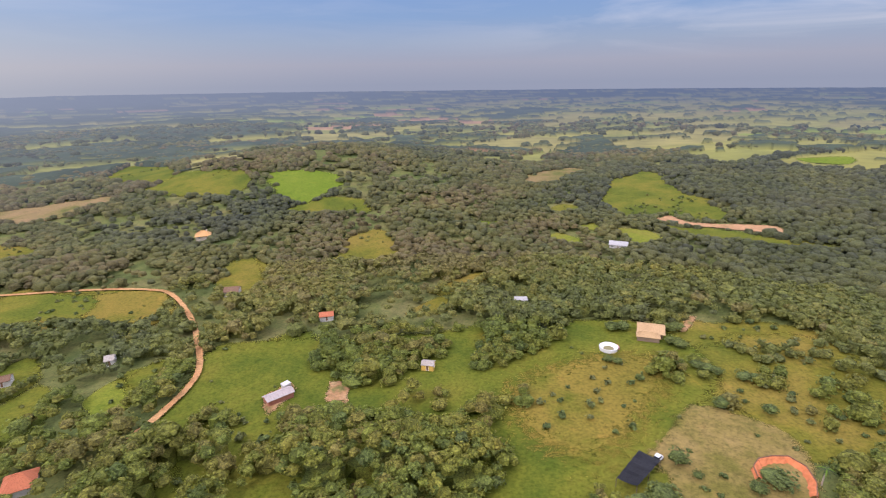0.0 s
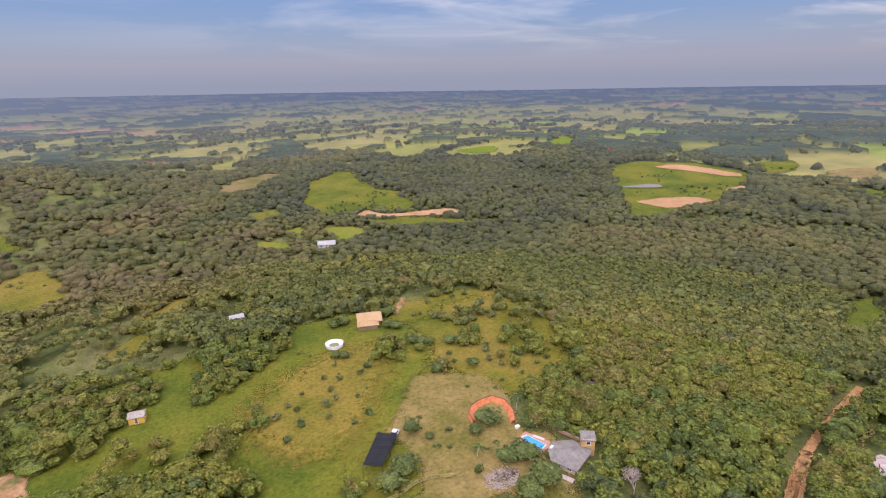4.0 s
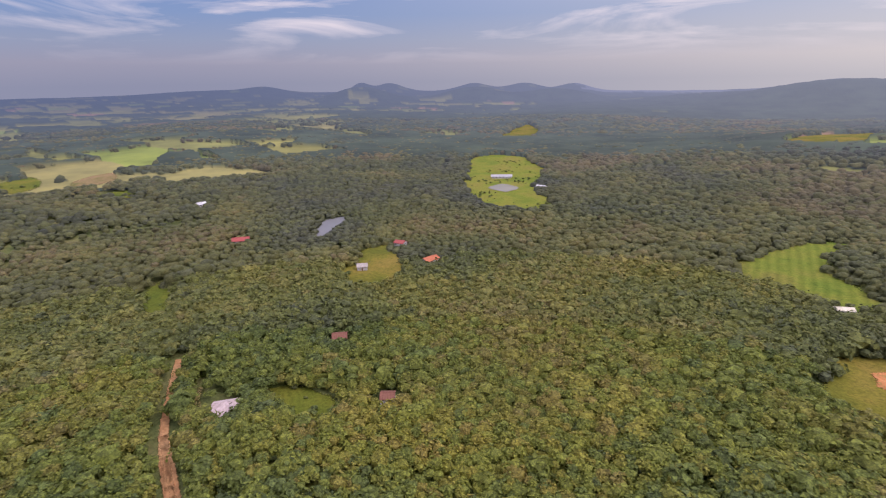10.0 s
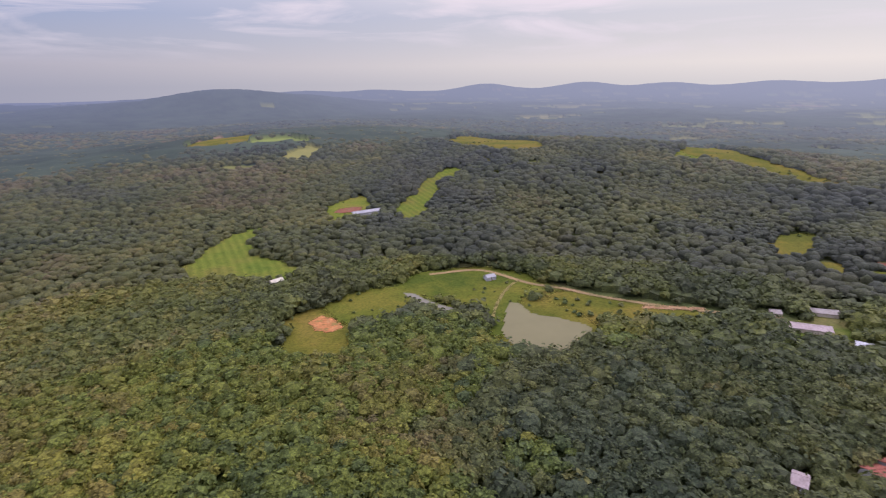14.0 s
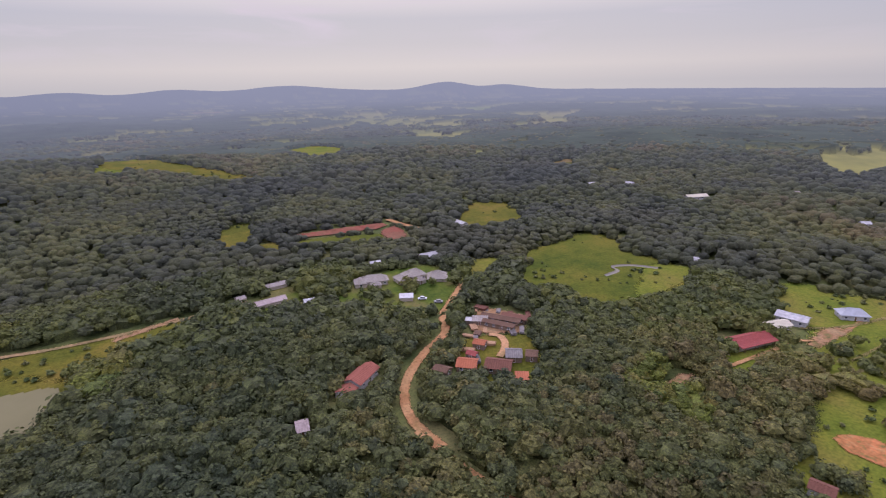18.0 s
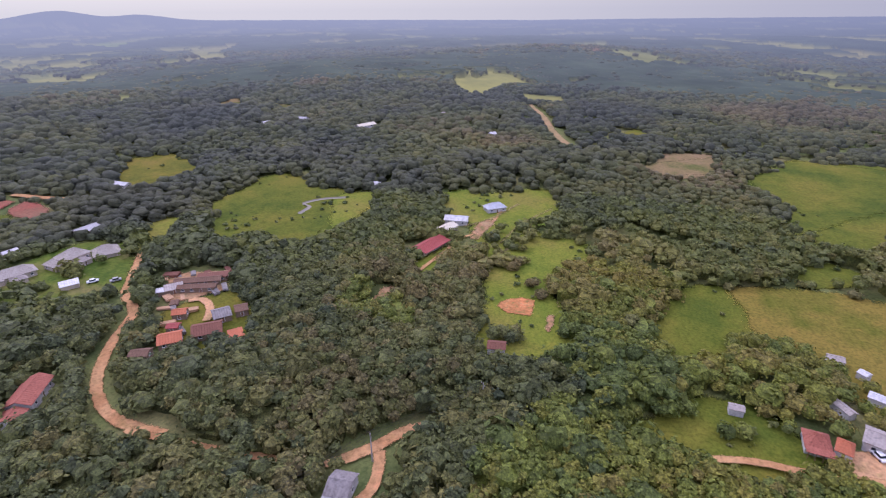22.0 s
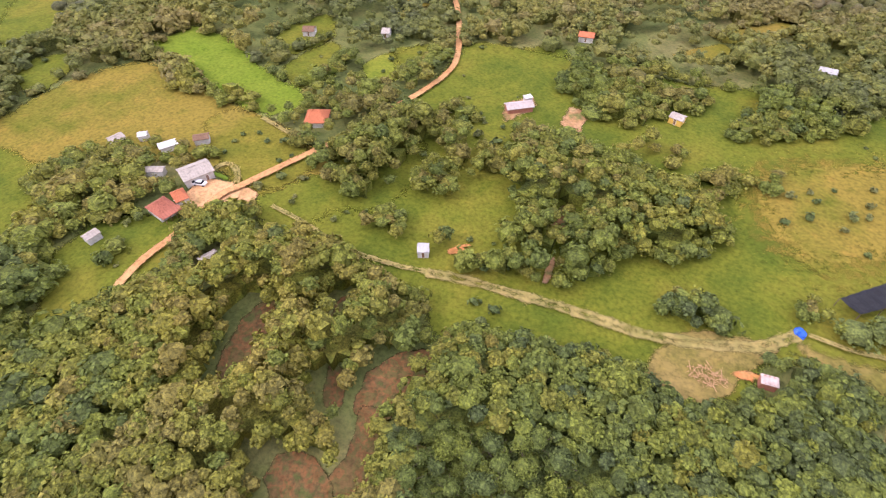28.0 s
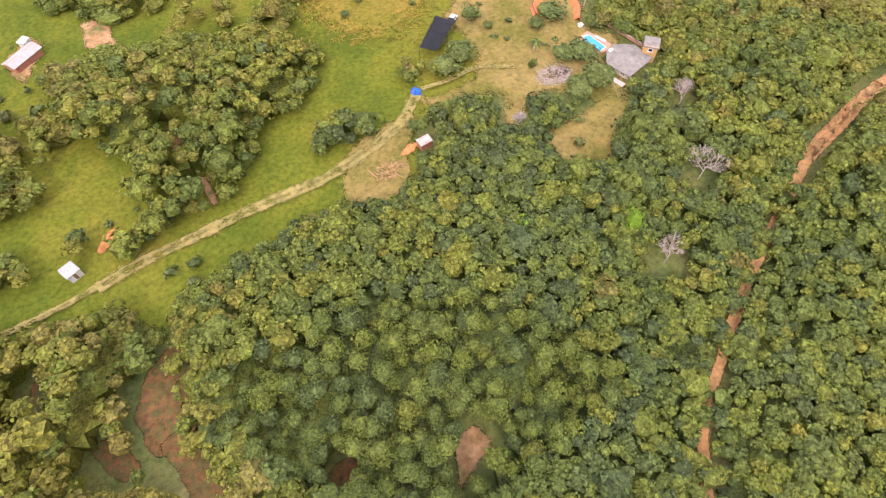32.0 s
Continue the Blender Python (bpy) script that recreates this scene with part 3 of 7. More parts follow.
def lane(kind, width, points):
    p = np.asarray(points, float)
    q = np.concatenate([[2 * p[0] - p[1]], p, [2 * p[-1] - p[-2]]])
    line = []
    for i in range(1, len(q) - 2):
        n = max(3, int(np.hypot(*(q[i + 1] - q[i])) / 3))
        for t in np.arange(n) / n:
            line.append(0.5 * (2 * q[i] + (q[i + 1] - q[i - 1]) * t + (2 * q[i - 1] - 5 * q[i] + 4 * q[i + 1] - q[i + 2]) * t * t
                               + (3 * q[i] - q[i - 1] - 3 * q[i + 1] + q[i + 2]) * t ** 3))
    line = np.array(line + [p[-1]])
    d = np.gradient(line, axis=0)
    d /= np.hypot(d[:, 0], d[:, 1])[:, None] + 1e-9
    side = np.c_[-d[:, 1], d[:, 0]]
    cols = []
    edge = (-1.25, -0.8, -0.45, 0.0, 0.45, 0.8, 1.25)
    for k, s in enumerate(edge):
        w = width / 2 * s * (0.75 + 0.4 * vnoise(line[:, 0] + 31 * k, line[:, 1], 14, 2, 2))
        c = line + side * w[:, None]
        lift = (0.6 if np.hypot(c[:, 0], c[:, 1]).max() < 300 else 1.05) - 0.05 * (0 < k < 6) + 0.04 * (len(LANES) % 4)
        cols.append(np.c_[c, land(c[:, 0], c[:, 1]) + lift])
    V = np.stack(cols, 1).reshape(-1, 3)
    i, j = np.meshgrid(np.arange(len(line) - 1), np.arange(6), indexing="ij")
    quads = np.stack([i * 7 + j, i * 7 + 7 + j, i * 7 + 8 + j, i * 7 + 1 + j], -1).reshape(-1, 4)[:, ::-1]
    LANES.append((line, width, {"orange_track": 0.3 if width > 2.7 else 0.8, "farm_track": 2.2, "pale_road": 3.5, "creek": 2.0}.get(kind, 1.9 if width < 3.1 else 2.5)))
    name, label = FIELD_LABEL[kind]
    return tagged(new(name, mesh_from(name, V, quads, FIELD[kind], smooth=True, rim=np.tile([0.0, 0.20, 0.43, 0.33, 0.43, 0.20, 0.0] if kind == "farm_track" else [0.0, 0.4, 0.8, 0.8, 0.8, 0.4, 0.0], len(line)))), label, name, kind="structure")

field("meadow", [(-85.2, 129.4), (-84.5, 150.9), (-83.8, 180.8), (-72.0, 198.9), (-56.0, 206.0), (-54.3, 184.0), (-42.5, 169.1), (-42.6, 159.9), (-47.9, 148.1), (-47.9, 132.1), (-57.3, 126.0), (-72.9, 129.0)])
field("meadow", [(-25.9, 148.4), (-16.4, 164.8), (-1.0, 178.0), (16.7, 185.7), (35.6, 189.8), (23.6, 171.9), (8.2, 159.6), (-1.6, 149.6), (-10.4, 145.2)])
field("meadow_olive", [(55.3, 195.7), (97.6, 207.4), (133.7, 205.1), (156.3, 189.7), (138.7, 171.3), (136.9, 138.1), (125.9, 117.9), (104.7, 124.8), (87.9, 133.7), (84.1, 146.4), (75.2, 170.8)])
field("meadow", [(-12.2, 155.5), (6.5, 183.3), (30.3, 186.8), (60.0, 198.1), (76.8, 197.0), (98.0, 188.8), (83.9, 138.2), (70.7, 134.5), (53.9, 120.4), (42.7, 114.1), (34.2, 97.7), (21.7, 85.6), (6.6, 79.1), (-9.8, 76.2), (-4.9, 87.9), (4.0, 99.8), (14.0, 109.1), (16.6, 120.5), (8.4, 133.2), (9.5, 149.2)])
field("meadow_olive", [(12.8, 115.8), (18.5, 147.2), (40.4, 157.9), (65.5, 160.3), (71.3, 135.9), (54.0, 121.7), (42.7, 115.2), (27.5, 108.8)])
field("meadow", [(143.3, 456.4), (170.3, 514.3), (207.9, 550.3), (220.7, 530.0), (202.0, 481.4), (216.4, 420.1), (208.2, 375.0), (192.9, 357.2), (168.0, 384.9), (135.3, 381.0), (131.4, 410.2)])
field("pale_field", [(150.9, 373.2), (170.8, 381.8), (171.8, 360.3), (228.1, 346.4), (225.2, 325.5), (218.8, 323.8), (196.5, 335.9), (160.3, 356.4)])
field("tan_field", [(79.2, 514.3), (99.4, 549.0), (140.9, 588.6), (162.1, 567.9), (126.4, 533.8), (108.9, 502.0), (87.7, 485.1), (77.6, 491.0)])
field("meadow", [(154.2, 355.4), (190.2, 337.5), (219.1, 313.5), (235.5, 295.2), (210.2, 294.4), (177.9, 316.7), (156.8, 325.9), (152.1, 350.9)])
field("meadow", [(85.5, 409.6), (99.4, 419.3), (111.8, 404.9), (99.5, 390.2), (87.5, 389.6)])
field("bright_meadow", [(68.2, 335.2), (78.4, 343.7), (87.7, 330.6), (87.5, 314.0), (71.3, 318.1)])
field("bright_meadow", [(94.3, 357.5), (106.6, 367.4), (114.3, 354.9), (106.1, 344.3)])
field("bright_meadow", [(120.3, 352.8), (140.3, 343.6), (141.3, 326.2), (122.3, 311.4), (118.1, 337.0)])
field("bright_meadow", [(86.0, 278.8), (95.7, 284.0), (106.8, 275.8), (98.7, 271.8), (89.7, 272.3)])
field("bright_field", [(20.6, 366.3), (32.5, 371.8), (49.0, 369.9), (45.2, 360.8), (27.5, 356.4)])
field("meadow", [(460.9, 385.3), (512.1, 381.4), (552.8, 354.5), (548.4, 277.8), (448.1, 249.6), (411.5, 239.0), (327.7, 236.4), (320.1, 246.6), (360.0, 284.1), (387.9, 323.5)])
field("pale_field", [(480.0, 360.9), (532.6, 356.4), (541.4, 280.5), (511.3, 279.9), (503.5, 322.1)])
field("pale_field", [(354.1, 276.3), (382.1, 270.7), (412.8, 256.6), (413.9, 230.8), (388.6, 235.7), (359.6, 243.3), (354.9, 256.5)])
field("pale_field", [(457.3, 259.6), (488.6, 258.0), (472.5, 245.1), (451.1, 248.5)])
field("water", [(390.4, 323.6), (427.1, 303.5), (415.1, 287.1), (386.4, 308.7)])
field("meadow", [(616.8, 313.9), (664.3, 301.8), (605.2, 267.4), (561.2, 274.9)])
field("tan_field", [(589.0, 237.3), (638.5, 244.0), (673.7, 221.0), (625.5, 206.8), (589.7, 221.4)])
field("meadow", [(549.7, 200.0), (565.6, 175.4), (522.1, 165.2), (524.3, 180.3)])
field("row_crop", [(217.1, -206.3), (244.6, -248.9), (247.9, -292.8), (239.5, -316.7), (226.7, -277.4), (208.7, -259.2), (162.1, -242.4), (164.2, -223.8)])
field("row_crop", [(156.0, -347.2), (179.3, -439.4), (169.2, -525.6), (143.1, -519.4), (159.3, -460.2), (134.5, -361.4)])
field("red_earth", [(214.3, -356.8), (214.6, -377.5), (194.2, -388.4), (188.8, -367.0)])
field("row_crop", [(95.8, -238.4), (89.1, -255.0), (70.8, -269.7), (41.9, -266.9), (19.8, -255.0), (34.1, -237.2), (45.6, -239.8), (52.5, -221.3), (69.7, -223.4)])
field("meadow_olive", [(30.2, -238.8), (19.7, -253.7), (-7.3, -246.3), (-31.8, -244.4), (-52.9, -245.3), (-53.5, -235.9), (-19.0, -226.7), (4.1, -216.8), (20.2, -221.2)])
field("meadow_olive", [(40.7, -182.2), (45.4, -213.2), (44.5, -241.3), (15.0, -232.5), (1.7, -214.7), (3.4, -203.4), (15.5, -180.4), (28.6, -176.8)])
field("water_pond", [(40.9, -196.4), (44.4, -231.0), (38.6, -232.1), (30.1, -220.3), (20.1, -220.3), (4.1, -215.8), (3.6, -206.7), (11.6, -189.4), (19.5, -179.1), (29.1, -181.6)])
field("water_grey", [(98.2, -227.5), (90.3, -228.2), (79.4, -220.2), (64.2, -216.2), (60.4, -210.6), (69.4, -205.6), (83.0, -214.4)])
field("bright_field", [(-162, 489), (-138, 496), (-108, 490), (-85.3, 467.8), (-100.3, 425.3), (-109.1, 408.9), (-127.4, 411.6), (-140.5, 446.3)])
field("meadow", [(-269, 466), (-265, 534), (-220, 517), (-176, 501), (-168.8, 437.1), (-208.5, 436.3)])
field("meadow", [(-119.1, 393.7), (-96.3, 422.5), (-62.5, 420.0), (-53.7, 388.0), (-77.1, 383.2), (-111.5, 385.6)])
field("meadow_olive", [(-60.7, 283.6), (-62.3, 342.0), (-40.4, 354.1), (-24.5, 302.2), (-40.6, 288.3)])
field("meadow_olive", [(-116.1, 256.0), (-112.2, 305.7), (-95.1, 276.4), (-97.0, 246.7)])
field("meadow_olive", [(-10.9, 246.2), (20.4, 273.7), (27.1, 267.1), (1.2, 240.7)])
field("meadow_olive", [(-20.3, 219.1), (1.0, 243.1), (1.8, 219.2)])
field("meadow_olive", [(-192.0, 209.8), (-229.2, 248.0), (-201.9, 258.1), (-169.2, 252.5), (-146.7, 255.0), (-125.3, 224.4), (-133.8, 215.1), (-161.5, 219.4), (-177.7, 210.3)])
field("meadow", [(-116.7, 149.4), (-118.3, 173.0), (-106.2, 182.5), (-101.0, 174.0), (-105.9, 146.5)])
field("tan_field", [(-364, 405), (-387, 433), (-337, 455), (-292, 468), (-274, 435), (-311, 393)])
field("meadow", [(-364, 562), (-429, 733), (-307, 615), (-256, 497), (-300, 508)])
field("meadow_olive", [(-115.4, 250.0), (-125.6, 290.0), (-114.3, 305.2), (-93.6, 256.6), (-103.3, 247.9)])
field("bright_field", [(550, 584), (694, 681), (571, 541), (483, 482), (472, 501)])
field("bright_field", [(369, 553), (429, 551), (394, 509), (368, 530)])
field("meadow", [(170.0, 22.4), (170.7, 15.2), (156.6, -0.3), (147.8, -1.0), (139.4, 6.6), (150.4, 11.1), (162.2, 19.2)])
field("meadow", [(241.5, 84.0), (284.2, 87.4), (289.5, 81.7), (258.8, 68.8), (232.4, 76.4)])
field("water_blue", [(348.7, 5.6), (398.8, -1.0), (409.0, -21.4), (390.0, -19.9), (345.1, 0.3)])
field("meadow_olive", [(272.6, -7.4), (320.4, -27.4), (324.3, -42.6), (261.3, -44.6), (249.5, -32.0), (246.2, -20.9)])
field("meadow_olive", [(117.2, 191.4), (144.0, 192.7), (161.6, 161.1), (124.7, 122.4), (100.6, 118.5), (95.2, 138.7), (95.2, 168.7), (86.6, 176.6)])
field("bright_meadow", [(484, -136), (691, -204), (702, -249), (667, -272), (553, -253), (446.4, -194.9), (397.1, -195.0), (370.9, -156.5), (412.2, -138.8)])
field("water_grey", [(482, -157), (500, -182), (470, -192), (452.8, -169.2)])
field("bright_meadow", [(200.4, -330.1), (228.7, -382.0), (210.7, -423.0), (186.9, -380.8), (188.2, -347.7)])
field("clay_dirt", [(125.5, -183.4), (122.5, -194.7), (104.1, -185.8), (107.4, -176.0), (116.2, -174.8)])
field("meadow_olive", [(136.7, -177.0), (132.0, -190.8), (126.3, -202.0), (102.8, -190.2), (90.0, -155.5), (108.0, -147.7)])
field("meadow", [(126.0, -198.9), (121.5, -221.7), (104.0, -231.7), (96.6, -259.7), (64.0, -275.0), (38.4, -268.9), (38.8, -250.3), (42.5, -224.4), (38.6, -193.3), (43.6, -196.0), (46.8, -212.5), (57.4, -211.7), (92.5, -233.8), (83.8, -199.3), (100.8, -184.1)])
field("meadow_olive", [(228, -671), (240, -874), (92, -665), (69, -586), (136, -587)])
field("bright_meadow", [(-50, -582), (-139, -966), (-152, -922), (-86, -588), (-63, -576)])
field("meadow_olive", [(554, -567), (708, -935), (475, -630), (504, -550)])
field("meadow_olive", [(941, -329), (1162, -477), (1042, -463), (867, -374), (870, -319)])
field("meadow", [(-173.7, -163.7), (-227.0, -209.5), (-276.0, -211.0), (-299.2, -202.5), (-281.9, -170.2), (-273.6, -155.1), (-266.8, -122.8), (-237.1, -118.7), (-199.7, -120.6), (-192.4, -141.4), (-202.5, -156.0)])
field("meadow_olive", [(-228.8, -276.8), (-288.5, -330.9), (-320.6, -317.1), (-286.7, -258.1), (-251.7, -258.7)])
field("bright_meadow", [(-169.3, -199.7), (-211.1, -225.7), (-209.8, -210.8), (-167.6, -186.7)])
field("bright_meadow", [(-343, -837), (-413, -873), (-419, -774), (-305, -578), (-266, -612)])
field("meadow_olive", [(-60, -617), (-109, -988), (-124, -628), (-190, -533), (-156, -528), (-102, -576)])
field("tan_field", [(-461, -392), (-520, -399), (-467, -362)])
field("tan_field", [(-508, -368), (-492, -316), (-469, -310)])
field("orange_dirt", [(-151.6, -78.7), (-167.6, -79.8), (-174.5, -75.1), (-172.4, -72.3), (-155.5, -71.0), (-150.8, -75.3)])
field("meadow", [(-352.8, 81.6), (-423.2, 126.6), (-420.4, 187.3), (-373.4, 221.1), (-350.0, 200.9), (-314.1, 145.2), (-286.4, 143.7), (-243.8, 108.0), (-269.9, 99.2), (-300.4, 100.5)])
field("tan_field", [(-365.3, 23.0), (-426.3, 45.8), (-420.2, 83.8), (-362.5, 62.5), (-352.1, 35.4)])
field("meadow", [(-386.3, 189.7), (-439.3, 232.0), (-436, 295), (-381.7, 261.1)])
field("meadow", [(-111.0, 10.1), (-127.0, 28.0), (-128.7, 50.7), (-119.3, 59.3), (-105.9, 40.9), (-107.6, 26.8)])
field("meadow", [(-87.8, 65.5), (-104.0, 76.7), (-105.1, 94.1), (-89.9, 103.6), (-73.5, 107.5), (-80.0, 144.2), (-62.6, 126.1), (-48.9, 107.4), (-55.2, 96.6), (-56.1, 80.2), (-70.3, 71.8)])
field("meadow_olive", [(-146.4, 88.8), (-142.2, 108.9), (-108.2, 103.5), (-99.3, 89.1), (-105.8, 73.3), (-129.0, 84.3)])
field("meadow_olive", [(-287.9, 200.4), (-295.0, 232.7), (-301.1, 266.2), (-225.7, 232.1), (-225.8, 200.0), (-245.0, 186.6)])
field("meadow", [(-359.5, 83.3), (-419.9, 127.2), (-404.4, 192.4), (-366.6, 222.9), (-317.4, 137.8), (-278.2, 101.8), (-265.5, 83.1), (-302.9, 98.9)])
field("meadow", [(-395.8, 190.4), (-448, 265), (-406.4, 280.7), (-378.4, 212.2)])
field("meadow_olive", [(-326.3, 310.8), (-326.7, 351.2), (-254.1, 322.9), (-253.9, 304.7)])
field("meadow_olive", [(-218.6, 234.6), (-223.9, 258.7), (-173.5, 248.0), (-154.6, 227.1), (-166.4, 216.6), (-195.8, 222.5)])
field("meadow", [(-234.0, 82.5), (-240.8, 98.2), (-226.6, 108.7), (-210.6, 78.5)])
field("meadow", [(-121.1, 153.3), (-119.2, 171.1), (-106.9, 159.6), (-107.9, 142.4)])
field("meadow", [(-451.6, 3.7), (-503, 22), (-480.8, 42.2)])
field("tan_field", [(-381.6, 26.9), (-416.2, 76.5), (-370.6, 69.9), (-359.4, 27.8)])
field("bright_meadow", [(-223.5, -129.5), (-265.9, -148.3), (-275.3, -137.6), (-274.7, -124.0), (-253.5, -123.1), (-219.2, -121.9)])
field("orange_dirt", [(-41.4, 152.5), (-42.3, 165.8), (-36.7, 166.3), (-31.9, 161.9), (-31.1, 149.2), (-36.6, 147.9)])
field("orange_dirt", [(94.4, 197.5), (106.6, 213.3), (112.6, 211.7), (99.5, 194.8)])
field("orange_dirt", [(-13.8, -246.4), (-45.9, -253.0), (-46.2, -245.4), (-14.9, -237.2)])
field("meadow", [(-94.0, 191.3), (-89.3, 149.0), (-91.2, 132.4), (-80.5, 130.1), (-70.0, 119.1), (-64.5, 97.0), (-68.0, 84.3), (-81.3, 81.0), (-81.9, 69.8), (-67.3, 67.4), (-52.7, 65.8), (-41.3, 64.1), (-33.2, 55.8), (-24.1, 63.3), (-14.5, 67.0), (3.7, 73.3), (23.5, 74.2), (31.0, 77.0), (30.0, 86.4), (41.6, 96.6), (54.3, 101.6), (63.9, 124.4), (76.7, 145.1), (97.6, 168.0), (91.6, 211.0), (24.0, 207.8), (-37.8, 197.1), (-75.4, 194.2)])
field("tan_meadow", [(14.2, 158.8), (26.5, 172.4), (51.1, 185.5), (90.0, 182.2), (88.0, 166.1), (75.4, 149.0), (60.9, 130.3), (44.1, 114.8), (30.0, 116.6), (17.0, 131.6)], 34.0)
field("dry_grass", [(53.6, 122.6), (65.8, 135.3), (75.0, 145.5), (85.6, 148.0), (101.1, 130.7), (98.6, 117.0), (90.6, 102.1), (96.0, 98.6), (95.5, 81.5), (85.2, 73.8), (77.3, 72.6), (76.0, 80.6), (66.1, 83.6), (59.2, 79.3), (53.0, 76.3), (51.6, 80.9), (57.3, 87.5), (49.7, 91.2), (43.3, 89.9), (36.0, 92.6), (34.9, 96.4), (44.6, 96.4), (52.7, 97.9), (57.3, 115.4)])
field("dry_grass", [(61.1, 72.7), (83.1, 76.6), (87.1, 73.8), (73.3, 62.0), (67.6, 56.0), (60.6, 58.2), (56.7, 64.7)])
field("dry_grass", [(13.2, 87.1), (28.1, 91.8), (33.6, 92.6), (27.3, 82.6), (23.3, 70.9), (15.5, 68.1), (7.8, 70.9)])
field("clay_dirt", [(23.7, 81.2), (27.9, 84.0), (34.4, 84.5), (33.6, 81.6), (27.7, 79.3), (24.3, 79.6)])
field("red_soil", [(-25.8, 115.2), (-19.1, 113.8), (-19.4, 106.3), (-23.2, 102.0), (-26.0, 105.6)])
field("orange_dirt", [(-22.7, 95.0), (-18.5, 95.1), (-17.1, 84.4), (-20.4, 83.4)])
field("clay_dirt", [(-45.8, 83.6), (-43.6, 87.6), (-40.4, 89.2), (-39.9, 86.8), (-41.9, 82.8), (-44.7, 81.3)])
field("red_soil", [(-31.9, 55.7), (-38.5, 53.7), (-44.3, 43.3), (-40.5, 34.0), (-33.0, 34.5), (-31.8, 40.2), (-28.9, 46.0)])
field("red_soil", [(-40.6, 37.4), (-33.4, 38.5), (-29.6, 28.6), (-28.2, 20.0), (-37.6, 18.8), (-36.9, 29.0)])
field("red_soil", [(-49.2, 21.5), (-41.9, 25.0), (-35.4, 22.0), (-30.7, 16.2), (-41.1, 11.2), (-47.5, 15.6)])
field("red_soil", [(-77.4, 46.7), (-73.1, 50.8), (-67.4, 42.1), (-66.7, 35.4), (-63.2, 28.2), (-68.0, 22.5), (-74.0, 29.9), (-77.0, 41.3)])
field("red_soil", [(-52.3, 41.7), (-47.0, 42.3), (-42.0, 33.6), (-46.6, 32.4)])
field("red_soil", [(-13.8, 20.5), (-7.8, 21.1), (-8.1, 16.1), (-13.3, 14.5)])
field("orange_dirt", [(9.0, 16.6), (13.6, 17.8), (16.4, 13.2), (15.1, 10.6), (9.8, 8.9), (5.7, 5.9), (6.2, 10.6)])
field("red_soil", [(-61.0, 57.8), (-56.3, 60.6), (-54.5, 51.5), (-56.2, 46.0), (-58.5, 48.7)])
field("orange_dirt", [(-64.6, 155.8), (-54.5, 167.2), (-49.0, 160.2), (-56.1, 139.7)])
field("bright_meadow", [(-291.0, -85.8), (-291.8, -61.0), (-317.8, -32.5), (-275.6, -17.2), (-259.7, -20.9), (-249.4, -33.6), (-237.3, -26.3), (-231.2, -5.2), (-212.3, 1.5), (-205.8, -12.4), (-189.0, -16.8), (-172.2, -9.8), (-163.0, -6.1), (-148.3, -0.3), (-138.9, -5.5), (-135.0, -18.6), (-137.0, -29.4), (-145.2, -34.6), (-154.6, -35.1), (-167.6, -33.3), (-185.6, -40.4), (-211.6, -41.3), (-220.5, -51.9), (-242.4, -56.1), (-251.9, -77.1)])
field("bright_meadow", [(-188.8, -75.4), (-207.8, -66.5), (-215.1, -63.7), (-205.8, -61.1), (-175.5, -64.4), (-180.0, -70.7)])
field("clay_dirt", [(-168.0, -33.4), (-174.4, -28.9), (-177.4, -23.3), (-175.8, -17.0), (-162.8, -17.4), (-162.3, -22.0), (-162.2, -28.2)])
field("orange_dirt", [(-232.0, -59.5), (-248.0, -60.0), (-258.2, -48.3), (-246.6, -46.3), (-222.2, -50.6), (-222.2, -57.8)])
field("orange_dirt", [(-167.8, -14.2), (-167.4, -9.1), (-153.7, -9.5), (-154.3, -12.9)])
field("meadow", [(-165.5, 19.3), (-195.1, 32.9), (-204.5, 40.6), (-205.3, 54.1), (-186.9, 57.7), (-176.9, 56.8), (-172.8, 62.4), (-156.1, 47.8), (-147.7, 35.1), (-150.3, 23.1)])
field("tan_meadow", [(-205.6, 53.4), (-213.9, 78.8), (-206.9, 108.4), (-196.4, 114.6), (-174.7, 113.8), (-164.1, 112.9), (-136.6, 104.4), (-116.9, 101.0), (-98.8, 98.5), (-95.7, 95.1), (-99.2, 87.9), (-108.0, 77.9), (-124.3, 82.9), (-145.9, 77.3), (-165.2, 70.1), (-173.0, 56.7), (-186.4, 56.3)])
field("bright_field", [(-207.8, 124.6), (-206.7, 150.9), (-188.5, 146.1), (-154.1, 131.1), (-126.7, 126.5), (-129.9, 111.1), (-142.1, 111.0), (-183.1, 122.9)])
field("meadow_olive", [(-146.6, 97.7), (-142.5, 108.5), (-119.7, 105.0), (-97.9, 96.8), (-100.8, 85.1), (-109.2, 78.6), (-130.4, 86.2)])
field("meadow", [(-111.2, 3.8), (-114.8, 10.6), (-124.0, 27.3), (-135.9, 33.4), (-133.4, 49.1), (-119.3, 58.9), (-106.1, 55.5), (-105.1, 40.3), (-109.4, 25.2)])
field("sand_yard", [(-120.0, 60.3), (-125.5, 70.3), (-122.1, 75.9), (-114.2, 77.7), (-105.8, 78.1), (-102.8, 75.8), (-101.4, 71.2), (-103.9, 66.1), (-110.7, 65.0)])
field("tan_meadow", [(-178.6, 235.3), (-175.0, 247.5), (-145.1, 254.8), (-124.8, 223.3), (-133.2, 210.6), (-148.1, 211.9)])
field("meadow", [(-223.4, 234.0), (-221.9, 254.2), (-170.0, 244.9), (-166.2, 220.0), (-190.1, 221.9), (-212.5, 207.7)])
